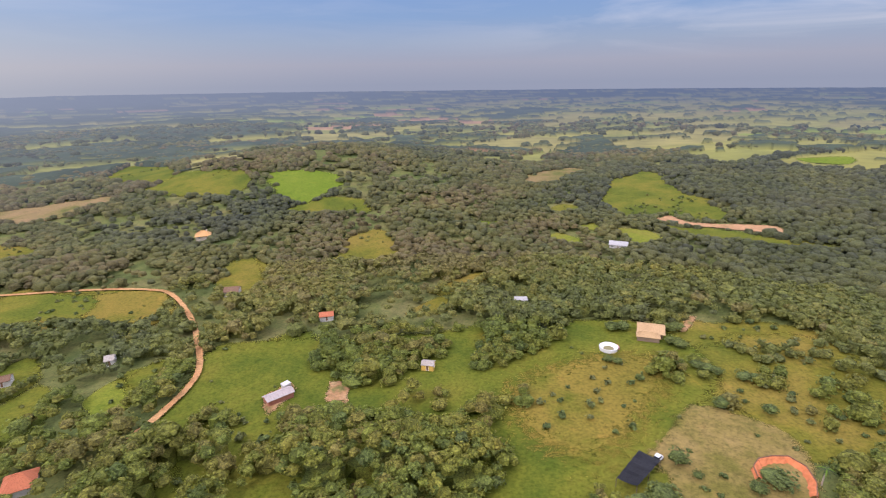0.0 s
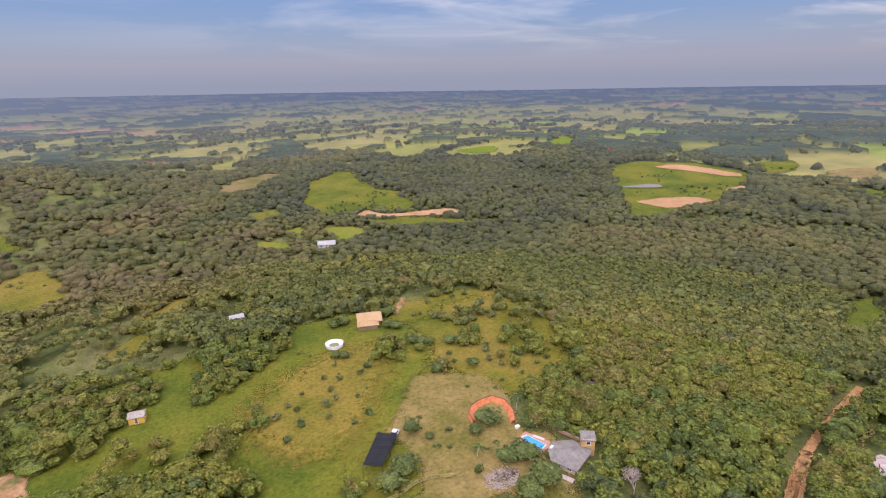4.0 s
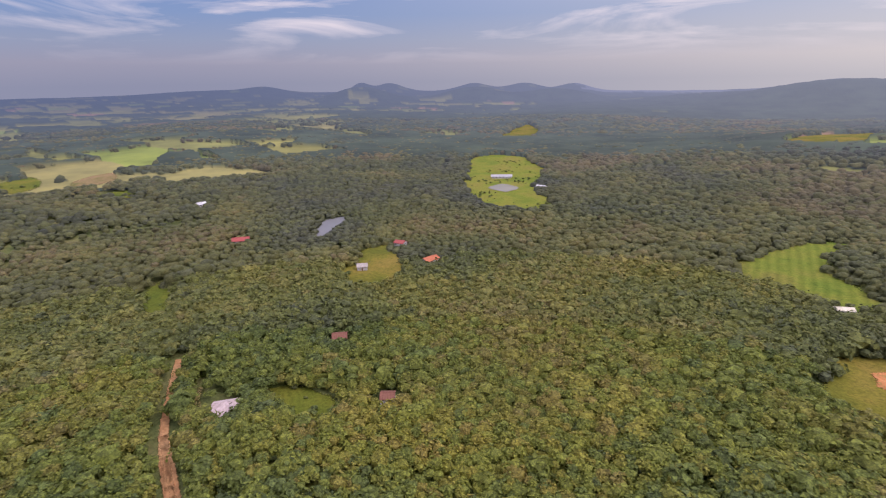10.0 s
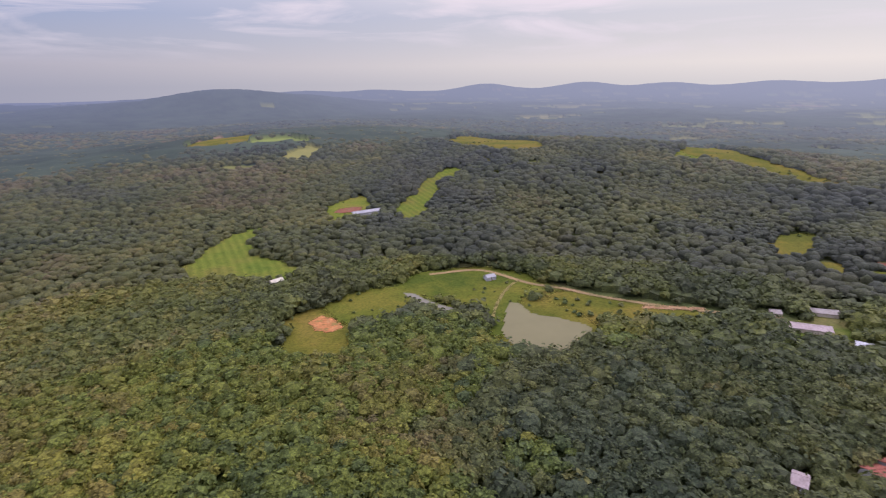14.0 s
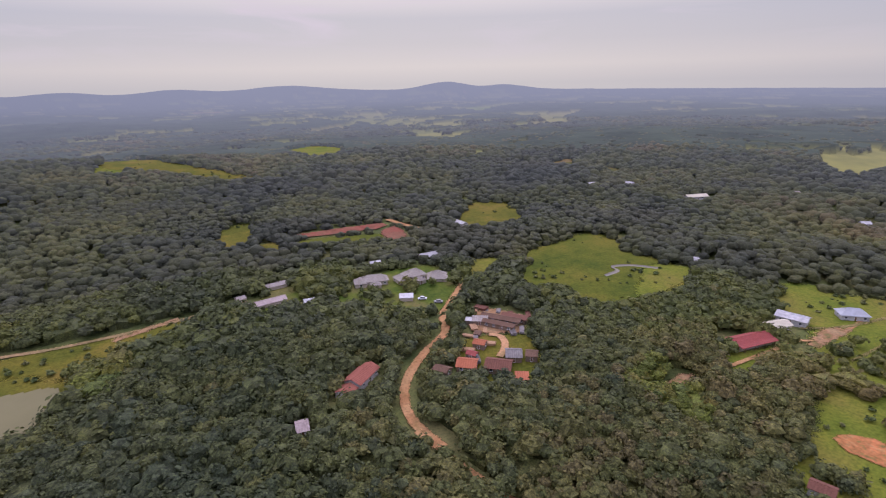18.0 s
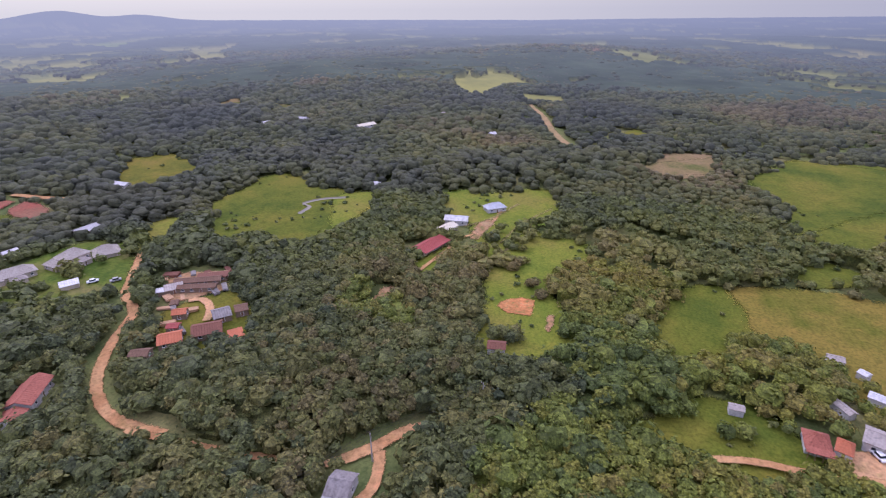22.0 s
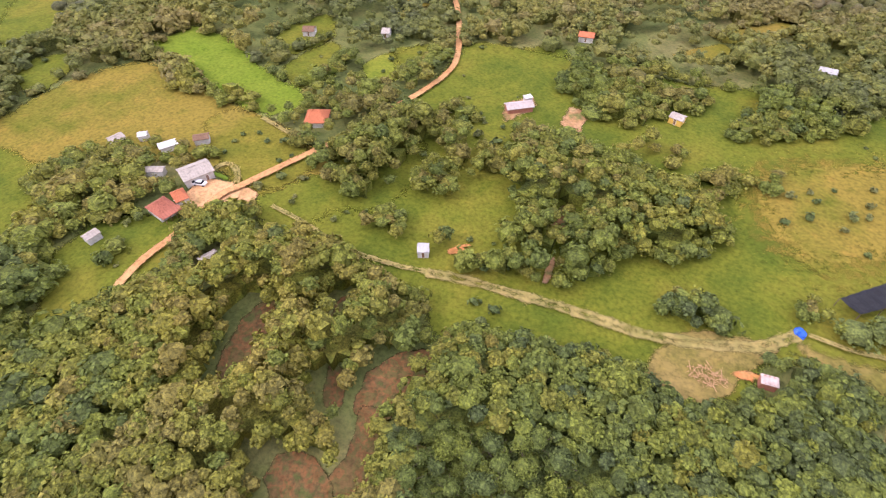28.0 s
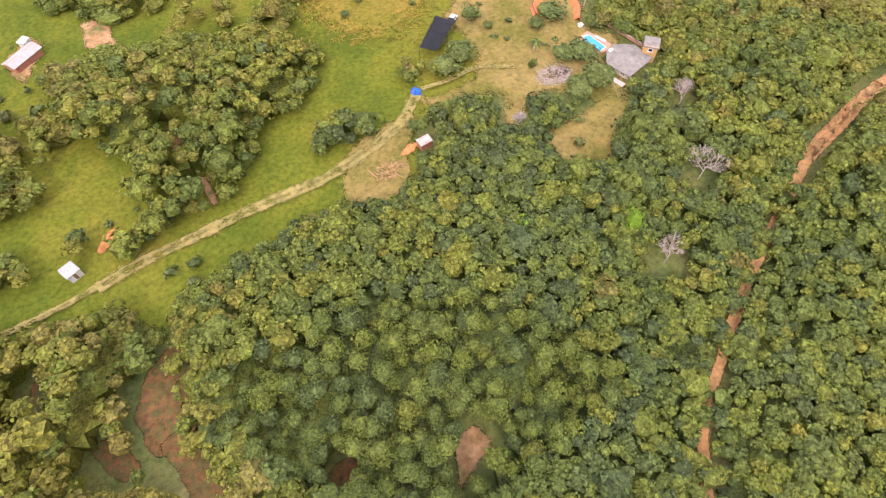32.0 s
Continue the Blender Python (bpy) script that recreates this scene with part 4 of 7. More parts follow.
field("bright_meadow", [(-122.9, 154.9), (-119.1, 168.3), (-104.8, 152.8), (-109.8, 144.4)])
field("meadow", [(-115.6, 166.1), (-109.5, 186.4), (-99.9, 159.8)])
field("meadow", [(-150.4, 138.2), (-144.9, 169.0), (-127.0, 151.0), (-130.3, 128.1)])
field("meadow", [(-170.4, 156.2), (-165.4, 188.7), (-146.8, 171.4), (-151.2, 145.8)])
field("tan_field", [(-303.4, 212.9), (-306.8, 244.0), (-236.5, 216.7), (-228.5, 193.8), (-251.3, 193.5)])
field("meadow_olive", [(-93.8, -365.3), (-110.4, -393.8), (-126.1, -394.6), (-124.8, -373.3), (-109.2, -342.7), (-88.1, -328.4)])
field("meadow", [(-131.5, -328.2), (-163.2, -320.5), (-188.9, -304.3), (-172.7, -293.0), (-146.7, -303.5), (-125.8, -312.7)])
field("meadow_olive", [(-110.1, -337.6), (-130.1, -335.4), (-119.6, -308.9), (-102.8, -311.9)])
field("red_earth", [(-134.0, -340.5), (-142.1, -347.5), (-174.2, -339.9), (-207.2, -332.7), (-206.2, -319.6), (-191.5, -315.6), (-164.8, -323.2), (-135.5, -333.2)])
field("red_earth", [(-188.3, -312.0), (-208.7, -321.9), (-207.0, -299.8), (-195.3, -278.3), (-181.0, -287.9)])
field("meadow_olive", [(-111.5, -134.1), (-130.6, -148.2), (-152.2, -135.0), (-140.6, -118.6), (-125.8, -108.7), (-117.9, -114.5), (-111.1, -125.0)])
field("orange_dirt", [(-131.3, -150.2), (-151.8, -170.8), (-160.0, -163.1), (-167.8, -145.5), (-154.8, -136.7), (-148.8, -134.2), (-143.0, -137.7), (-136.8, -145.0)])
field("lawn", [(-103.6, -217.7), (-138.0, -238.3), (-170.7, -232.5), (-179.4, -218.4), (-147.6, -178.9), (-129.5, -178.9), (-110.2, -202.6)])
field("lawn", [(-69.3, -227.3), (-86.7, -254.7), (-104.7, -254.9), (-100.6, -237.6), (-79.8, -218.8)])
grove_on_grass(0.9, [(-51.7, 142.2), (-30.9, 147.2), (-16.4, 139.5), (3.9, 142.6), (13.0, 146.4), (14.0, 130.9), (17.4, 117.6), (9.2, 105.6), (-3.1, 101.8), (-12.2, 86.4), (-20.6, 77.9), (-32.0, 80.0), (-36.5, 84.6), (-34.4, 106.4), (-46.5, 111.0), (-49.5, 113.7), (-49.0, 126.9)])
grove_on_grass(1, [(-82.8, 140.0), (-70.1, 146.1), (-64.5, 134.9), (-77.5, 131.1)])
grove_on_grass(0.9, [(-79.8, 127.7), (-65.8, 130.9), (-59.6, 122.3), (-49.8, 117.6), (-50.8, 112.3), (-64.1, 118.5), (-77.2, 121.3)])
grove_on_grass(0.7, [(-66.2, 108.1), (-53.6, 112.5), (-51.2, 107.9), (-57.0, 99.1), (-63.8, 100.5)])
grove_on_grass(0.45, [(-66.2, 79.5), (-55.0, 86.8), (-47.8, 91.2), (-46.2, 78.5), (-55.2, 72.0), (-63.7, 74.5)])
grove_on_grass(0.95, [(5.9, 93.5), (19.9, 98.7), (20.5, 86.0), (9.4, 81.0)])
grove_on_grass(1, [(37.5, 106.3), (45.8, 109.2), (56.3, 109.3), (53.7, 100.6), (45.4, 97.5), (38.8, 101.5)])
grove_on_grass(1, [(61.6, 125.6), (67.8, 123.5), (64.1, 116.4), (59.0, 115.7)])
grove_on_grass(0.35, [(61.8, 115.6), (68.5, 115.4), (65.5, 107.4), (59.4, 108.7)])
grove_on_grass(0.3, [(-11.5, 165.4), (5.8, 158.6), (-2.6, 145.4), (-16.1, 145.5)])
grove_on_grass(0.15, [(19.8, 155.6), (30.9, 156.4), (26.8, 144.9), (20.0, 146.4)])
grove_on_grass(0.95, [(-55.6, 183.4), (-52.2, 195.6), (-36.1, 201.7), (-9.2, 193.5), (10.8, 191.7), (-0.9, 175.9), (-11.0, 174.0), (-19.2, 160.7), (-28.8, 157.6), (-38.8, 164.8), (-51.0, 170.9)])
grove_on_grass(0.8, [(-15.6, 145.5), (-8.9, 158.5), (-7.8, 148.4), (-17.6, 136.1)])
grove_on_grass(0.97, [(9.1, 171.7), (14.9, 212.5), (51.7, 207.4), (46.0, 193.0), (27.0, 182.0), (13.0, 169.0)])
grove_on_grass(0.2, [(7.6, 153.4), (27.5, 158.1), (27.4, 147.6), (12.1, 142.8)])
grove_on_grass(0.6, [(78.4, 177.0), (97.9, 177.8), (81.5, 158.4), (73.2, 164.4)])
grove_on_grass(1, [(84.4, 149.0), (95.2, 151.4), (88.1, 138.2), (77.6, 137.7)])
grove_on_grass(0.8, [(106.2, 160.8), (121.1, 167.7), (113.8, 151.4), (102.0, 151.9)])
grove_on_grass(0.4, [(130.6, 165.6), (163.4, 173.8), (142.8, 145.2), (115.7, 129.0), (109.1, 133.8), (123.0, 149.4)])
grove_on_grass(1, [(92.7, 133.9), (100.8, 132.8), (94.5, 125.6), (87.9, 127.9)])
grove_on_grass(0.35, [(110.0, 191.5), (146.4, 186.2), (145.3, 167.3), (121.1, 167.7), (104.4, 176.3)])
grove_on_grass(0.4, [(64.9, 139.7), (75.2, 140.9), (69.2, 132.4), (59.5, 131.4)])
grove_on_grass(0.6, [(-66.6, 87.1), (-61.8, 90.7), (-54.0, 84.1), (-58.8, 77.6)])
grove_on_grass(0.85, [(-67.3, 106.4), (-56.8, 110.6), (-53.6, 102.5), (-62.2, 98.9)])
grove_on_grass(0.9, [(-242.5, -47.4), (-242.4, -30.3), (-216.4, -26.6), (-218.3, -42.9)])
grove_on_grass(0.9, [(-211.0, -42.5), (-204.3, -28.5), (-196.5, -30.4), (-200.4, -41.0)])
grove_on_grass(0.9, [(-155.0, -30.3), (-153.6, -20.2), (-142.3, -19.6), (-144.4, -28.4)])
grove_on_grass(0.5, [(-189.2, -25.4), (-187.0, -13.6), (-176.3, -10.2), (-175.2, -21.6)])
grove_on_grass(0.75, [(-168.7, 43.5), (-168.8, 56.2), (-154.9, 69.3), (-143.6, 71.7), (-133.4, 64.9), (-136.0, 50.9), (-144.6, 37.3)])
grove_on_grass(0.55, [(-153.2, 65.1), (-151.6, 81.3), (-139.4, 90.9), (-127.3, 86.3), (-130.4, 73.1), (-135.6, 64.1)])
grove_on_grass(0.8, [(-110.7, 102.4), (-106.3, 118.6), (-92.8, 128.6), (-80.4, 122.8), (-69.4, 111.7), (-71.2, 94.7), (-82.5, 89.4), (-94.4, 92.6)])
grove_on_grass(0.9, [(-64.2, 125.7), (-59.1, 133.5), (-48.3, 118.0), (-49.3, 110.2)])
grove_on_grass(0.5, [(-128.0, 34.0), (-127.1, 44.9), (-117.8, 45.1), (-118.7, 34.7)])
grove_on_grass(0.6, [(-112.0, -340.6), (-118.5, -315.8), (-107.8, -283.6), (-92.4, -289.0)])
grove_on_grass(0.8, [(-147.3, -220.8), (-155.4, -217.3), (-145.0, -199.1), (-137.6, -202.6)])
grove_on_grass(0.9, [(-129.5, -224.3), (-134.5, -212.2), (-122.7, -199.5), (-114.4, -209.8)])
grove_on_grass(0.6, [(-159.2, -212.6), (-168.5, -207.7), (-153.8, -188.2), (-148.5, -194.7)])

lane("orange_road", 2.7, [(-323.6, 278.1), (-287.5, 263.1), (-234.6, 250.9), (-197.4, 253.9), (-173.5, 255.5), (-151.2, 253.9), (-137.3, 248.0), (-118.3, 225.0), (-104.4, 202.2), (-91.8, 176.2), (-89.6, 161.7), (-91.5, 145.7), (-94.4, 133.2), (-97.8, 113.9), (-106.0, 90.7), (-110.4, 77.2), (-112.7, 70.1), (-111.1, 55.0), (-111.5, 43.0), (-109.0, 30.5)])
lane("orange_road", 3.0, [(198.2, 56.3), (192.6, 55.9), (166.2, 53.2), (144.0, 49.3), (129.5, 45.2), (113.6, 38.9), (149.6, 50.6), (134.4, 46.4), (118.3, 41.4), (103.5, 33.1)])
lane("orange_track", 2.8, [(103.5, 33.1), (81.1, 20.6), (67.5, 11.4)])
lane("orange_track", 2.4, [(67.5, 11.4), (57.0, 3.8), (52.2, 0.2), (47.2, -6.0), (43.7, -12.3)])
lane("orange_road", 4.0, [(-171.9, -198.1), (-149.3, -182.0), (-135.9, -171.9), (-126.1, -158.0), (-108.7, -149.4), (-95.8, -140.5), (-86.5, -131.3), (-80.4, -119.8), (-79.1, -110.3), (-79.2, -100.8)])
lane("orange_track", 2.6, [(-77.6, -111.8), (-78.1, -92.8), (-79.5, -72.8), (-81.4, -57.8), (-84.6, -52.4)])
lane("orange_road", 3.9, [(-99.6, -39.6), (-95.0, -43.4), (-90.6, -46.6), (-84.6, -52.4)])
lane("orange_track", 2.6, [(-99.0, -40.2), (-105.2, -32.5)])
lane("orange_road", 3.3, [(-89.7, -45.0), (-83.8, -42.8), (-78.1, -42.3), (-73.3, -44.1)])
lane("farm_track", 2.3, [(-97.0, 74.6), (-83.1, 73.4), (-71.3, 71.0), (-57.4, 71.8), (-44.1, 74.6)])
lane("farm_track", 4.6, [(-46.0, 74.0), (-35.5, 76.5), (-22.6, 78.4), (-9.4, 80.2), (4.3, 81.2), (13.3, 83.7), (27.5, 89.3), (36.5, 97.7)])
lane("farm_track", 2.2, [(38.5, 99.2), (47.1, 99.1), (55.5, 100.3), (65.1, 96.0)])
lane("orange_road", 1.9, [(-272.2, -48.8), (-238.1, -52.4), (-224.8, -60.6), (-213.3, -62.7), (-197.0, -66.4), (-186.0, -68.5)])
lane("farm_track", 2.0, [(-277.8, -23.3), (-250.3, -36.0), (-222.9, -41.6)])
lane("farm_track", 2.0, [(83.4, 87.8), (85.0, 81.8), (84.3, 74.4)])
lane("farm_track", 2.6, [(-130.3, 107.7), (-122.0, 106.0), (-114.3, 104.4)])
lane("farm_track", 3.0, [(-124.9, 74.2), (-122.8, 82.7), (-116.9, 81.5), (-111.2, 75.1)])
lane("pale_road", 3.2, [(92.4, -255.3), (67.5, -269.4), (38.8, -257.8), (19.9, -255.1), (3.2, -250.1), (-14.9, -247.3), (-31.9, -245.6), (-55.2, -246.3), (-74.5, -248.5)])
lane("farm_track", 2.4, [(47.1, -211.9), (48.6, -230.3), (47.5, -249.0), (44.4, -260.5)])
lane("sand_yard", 3.4, [(-138.2, -144.1), (-140.6, -140.3), (-137.9, -134.6), (-132.9, -130.2), (-128.2, -128.0)])
lane("farm_track", 3.5, [(-197.2, -65.1), (-211.1, -63.4), (-218.6, -62.5)])
lane("farm_track", 3.0, [(-238.8, -63.4), (-252.4, -52.9), (-279.5, -42.2)])
lane("pale_road", 7.0, [(-587, -83), (-527, -60), (-459.9, -41.6), (-416.2, -24.2)])
lane("orange_road", 5.0, [(-212.1, -334.8), (-213.3, -313.5), (-217.6, -278.3)])
lane("creek", 1.8, [(-232.5, -153.1), (-243.5, -153.1), (-247.2, -159.0), (-256.8, -152.9), (-263.0, -140.7)])
lane("farm_track", 3.0, [(156.6, 40.0), (166.5, 44.5), (175.5, 44.5)])

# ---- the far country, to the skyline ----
def painted_haze_mat(m=None):
    """The distance: land cover with haze mixed in as emission, thicker with the way out."""
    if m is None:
        m, n, l, b = node_mat("far_country_hazed", 0.9)
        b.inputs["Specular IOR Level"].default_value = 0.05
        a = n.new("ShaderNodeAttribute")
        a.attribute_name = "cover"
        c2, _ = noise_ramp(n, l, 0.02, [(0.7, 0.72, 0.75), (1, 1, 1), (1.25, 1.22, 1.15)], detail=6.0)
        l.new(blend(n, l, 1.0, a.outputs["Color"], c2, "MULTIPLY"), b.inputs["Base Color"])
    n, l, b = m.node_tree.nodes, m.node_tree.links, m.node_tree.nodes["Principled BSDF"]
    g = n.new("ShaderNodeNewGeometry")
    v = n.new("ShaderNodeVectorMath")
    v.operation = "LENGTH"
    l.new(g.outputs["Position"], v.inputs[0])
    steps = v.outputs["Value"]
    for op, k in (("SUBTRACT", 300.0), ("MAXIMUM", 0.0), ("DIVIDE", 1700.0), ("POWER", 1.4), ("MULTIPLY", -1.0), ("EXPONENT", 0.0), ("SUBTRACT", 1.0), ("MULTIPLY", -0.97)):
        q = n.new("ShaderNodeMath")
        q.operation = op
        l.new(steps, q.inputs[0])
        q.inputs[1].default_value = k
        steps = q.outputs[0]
    # the haze emission is painted denser and brighter towards the sun
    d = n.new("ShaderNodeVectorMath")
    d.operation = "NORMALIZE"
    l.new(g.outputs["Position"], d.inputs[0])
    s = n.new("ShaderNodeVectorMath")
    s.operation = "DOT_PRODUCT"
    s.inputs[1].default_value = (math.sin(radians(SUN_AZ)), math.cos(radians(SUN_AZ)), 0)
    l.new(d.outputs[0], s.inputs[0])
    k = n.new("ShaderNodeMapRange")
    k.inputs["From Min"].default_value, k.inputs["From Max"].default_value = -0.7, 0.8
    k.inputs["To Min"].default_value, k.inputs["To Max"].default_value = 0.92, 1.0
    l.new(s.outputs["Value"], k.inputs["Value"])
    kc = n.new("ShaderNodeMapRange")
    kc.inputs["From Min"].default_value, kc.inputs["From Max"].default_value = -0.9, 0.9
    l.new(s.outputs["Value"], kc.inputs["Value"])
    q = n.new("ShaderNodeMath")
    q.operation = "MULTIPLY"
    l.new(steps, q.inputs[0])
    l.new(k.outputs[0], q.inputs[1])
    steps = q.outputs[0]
    # emission stands in for the lit haze
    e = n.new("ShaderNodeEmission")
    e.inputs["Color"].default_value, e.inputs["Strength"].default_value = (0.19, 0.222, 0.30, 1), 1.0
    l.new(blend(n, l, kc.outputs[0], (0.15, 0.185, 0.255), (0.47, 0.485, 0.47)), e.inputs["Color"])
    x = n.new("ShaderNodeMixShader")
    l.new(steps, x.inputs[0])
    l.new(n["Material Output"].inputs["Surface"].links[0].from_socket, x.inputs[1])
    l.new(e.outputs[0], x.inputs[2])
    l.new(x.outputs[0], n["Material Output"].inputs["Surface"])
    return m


# share of open farmland by heading (rows) and distance (columns)
OPEN_AT = [600, 740, 1000, 1500, 2400, 3800, 4800]
OPEN_SHARE = [(0, [0.10, 0.98, 1.04, 0.90, 0.78, 0.55, 0.25]), (32, [0.05, 0.45, 1.04, 0.94, 0.80, 0.55, 0.25]), (52, [0.35, 0.55, 0.80, 0.82, 0.72, 0.50, 0.22]), (75, [0.42, 0.48, 0.70, 0.74, 0.64, 0.42, 0.12]),
              (92, [0.10, 0.10, 0.30, 0.55, 0.45, 0.20, 0.05]), (112, [0.02, 0.04, 0.10, 0.26, 0.26, 0.10, 0.05]), (132, [0.00, 0.02, 0.04, -0.1, -0.2, -0.1, 0.05]), (147, [0.02, 0.03, 0.06, -0.05, -0.2, 0.0, 0.05]), (160, [0.02, 0.05, 0.12, 0.10, 0.16, 0.14, 0.10]),
              (190, [0.14, 0.18, 0.28, 0.28, 0.32, 0.28, 0.18]), (215, [0.20, 0.26, 0.36, 0.36, 0.40, 0.34, 0.22]), (240, [0.10, 0.14, 0.18, 0.26, 0.36, 0.34, 0.22]), (270, [0.20, 0.20, 0.24, 0.30, 0.34, 0.26, 0.20]),
              (305, [0.40, 0.40, 0.40, 0.36, 0.34, 0.24, 0.15]), (335, [0.22, 0.24, 0.34, 0.40, 0.38, 0.26, 0.12])]


def open_share(az, r):
    """Openness between the headings and distances named above."""
    a = np.array([h for h, _ in OPEN_SHARE] + [360.0])
    cols = np.array([c for _, c in OPEN_SHARE] + [OPEN_SHARE[0][1]])
    u = np.interp(az % 360, a, np.arange(len(a)))
    v = np.interp(np.log(r), np.log(OPEN_AT), np.arange(len(OPEN_AT)))
    i, k = np.minimum(u.astype(int), len(a) - 2), np.minimum(v.astype(int), len(OPEN_AT) - 2)
    fu, fv = u - i, v - k
    return (cols[i, k] * (1 - fu) + cols[i + 1, k] * fu) * (1 - fv) + (cols[i, k + 1] * (1 - fu) + cols[i + 1, k + 1] * fu) * fv


def far_cover(x, y, az, r):
    """Colour and height of what grows: woods, pastures, crops and bare soil in a patchwork with hedgerows."""
    wx, wy = x + 150 * vnoise(x, y, 330, 1), y + 150 * vnoise(x, y, 330, 2)
    c, s = math.cos(0.5), math.sin(0.5)
    u, v = wx * c + wy * s, -wx * s + wy * c
    deep = 105.0
    row = np.floor(v / deep).astype(int)
    span = u / 190 + (row % 7) * 0.37
    col = np.floor(span).astype(int)
    h = np.random.RandomState(5).rand(251, 257)
    pick, hue = h[row % 251, col % 257], h[(row * 3 + 11) % 251, (col * 5 + 7) % 257]
    free = open_share(az, r)
    free = free + 0.55 * (vnoise(x, y, 420, 3) - 0.5) * np.clip(free * 5, 0.1, 1)
    wood = (0.62 * pick + 0.38 * vnoise(x, y, 190, 4, 3) > 0.19 + 0.62 * free) | (vnoise(x, y, 85, 6, 2) > 0.56 + 0.16 * free)
    # hedgerows and lines of trees along some of the bounds
    edge = np.minimum(v / deep - row, (span - col) * 1.8)
    wood |= (edge < 0.09 + 0.05 * vnoise(x, y, 40, 5, 2)) & (hue < 0.55)
    # lone copses on the pastures
    wood |= vnoise(x, y, 26, 0, 2) > 0.80
    grass = np.array([[0.195, 0.190, 0.045], [0.235, 0.215, 0.050], [0.235, 0.205, 0.060], [0.200, 0.232, 0.036], [0.33, 0.19, 0.09]])
    cls = np.clip(np.searchsorted([0.38, 0.72, 0.93, 0.975], hue), 0, 4)
    col_g = grass[cls] * (0.8 + 0.4 * vnoise(x, y, 120, 2, 3))[:, None]
    col_w = np.array([0.052, 0.066, 0.036]) * (0.70 + 0.65 * vnoise(x, y, 60, 0, 2))[:, None]
    out = np.where(wood[:, None], col_w, col_g)
    sea = (r > 4200 + 500 * (vnoise(az * 40, r, 60, 2) - 0.4)) & (np.abs(az % 360 - 124.0 - 3.0 * (vnoise(r, az, 90, 3) - 0.5)) < 6.5)
    out[sea] = (0.34, 0.35, 0.37)
    up = np.where(wood & ~sea, 4.0 + 5.0 * vnoise(x, y, 22, 7, 2), 0.0) * np.interp(r, [1500, 3000], [1.0, 0.6])
    return out, up, wood & ~sea


dep = np.linspace(math.atan(100 / FAR), math.atan(100 / 4880), 105)
fx, fy, fq = polar(100 / np.tan(dep), 1680)
fr, faz = np.hypot(fx, fy), np.degrees(np.arctan2(fx, fy))
fcol, fup, _ = far_cover(fx, fy, faz, fr)
# pastures and bare land of the plan that reach out here
fz = land(fx, fy) + 0.4 + fup * np.clip((4700 - fr) / 400, 0, 1) * np.clip((fr - FAR - 30) / 120, 0, 1) + (fr > 4700) * 4 * vnoise(fx, fy, 60, 2, 2)
for _, line in OPEN:
    fz = np.where(inside(fx, fy, line), land(fx, fy) - 2.0, fz)
far_mesh = mesh_from("backdrop", np.c_[fx, fy, fz], fq, painted_haze_mat(), smooth=False)
far_attr = far_mesh.attributes.new("cover", "FLOAT_COLOR", "POINT")
far_attr.data.foreach_set("color", np.c_[fcol, np.ones(len(fcol))].astype(np.float32).ravel())
tagged(new("backdrop", far_mesh), "far farmland, woods and hills to the skyline, haze painted on", "backdrop", kind="structure")

# ---- buildings ----
HOUSES = []  # x, y, reach: kept free of trees


def box_bm(w, d, h, z=0.0, bevel=0.0):
    bm = bmesh.new()
    bmesh.ops.create_cube(bm, size=1.0, matrix=Matrix.Translation((0, 0, z + h / 2)) @ Matrix.Diagonal((w, d, h, 1)))
    if bevel:
        bmesh.ops.bevel(bm, geom=bm.edges[:], offset=bevel, segments=1, affect="EDGES")
    return bm


def add_box(bm, cx, cy, cz, w, d, h, rz=0.0):
    bmesh.ops.create_cube(bm, size=1.0, matrix=Matrix.Translation((cx, cy, cz)) @ Matrix.Rotation(rz, 4, "Z") @ Matrix.Diagonal((w, d, h, 1)))


def slab_bm(corners, thick, ribs=0):
    """A roof slope: a sloped slab of four corners (eave, eave, ridge, ridge), corrugated along its length."""
    bm = bmesh.new()
    c = [Vector(p) for p in corners]
    n = (c[1] - c[0]).cross(c[3] - c[0]).normalized()
    cols = []
    k = max(1, 2 * ribs)
    for i in range(k + 1):
        t = i / k
        up = n * (0.09 if i % 2 else 0.0)
        a, b = c[0].lerp(c[1], t), c[3].lerp(c[2], t)
        cols.append([bm.verts.new(p) for p in (a - n * thick, a + up, b + up, b - n * thick)])
    for p, q in zip(cols, cols[1:]):
        for m in range(4):
            bm.faces.new((p[m], q[m], q[(m + 1) % 4], p[(m + 1) % 4]))
    bm.faces.new(cols[0][::-1])
    bm.faces.new(cols[-1])
    bmesh.ops.recalc_face_normals(bm, faces=bm.faces[:])
    return bm


def opening(kind, house, x, y, z, w, h, rz):
    """A door or window standing a little proud of the wall face, with frame and pane or leaf."""
    bm = bmesh.new()
    t = 0.1
    for sx in (-1, 1):
        add_box(bm, sx * (w - t) / 2, 0, 0, t, 0.12, h)
    for sz in (-1, 1):
        add_box(bm, 0, 0, sz * (h - t) / 2, w - 2 * t - 0.004, 0.12, t)
    f = part(kind, bm, WHITE_PAINT, house)
    f.matrix_basis = pose(x, y, z, 0, 0, rz)
    if kind == "window":
        part("pane", box_bm(w - 2 * t, 0.04, h - 2 * t, -(h - 2 * t) / 2), GLASS_DARK, f, "dark window glass")
        sill = box_bm(w + 0.2, 0.2, 0.07, -h / 2 - 0.075)
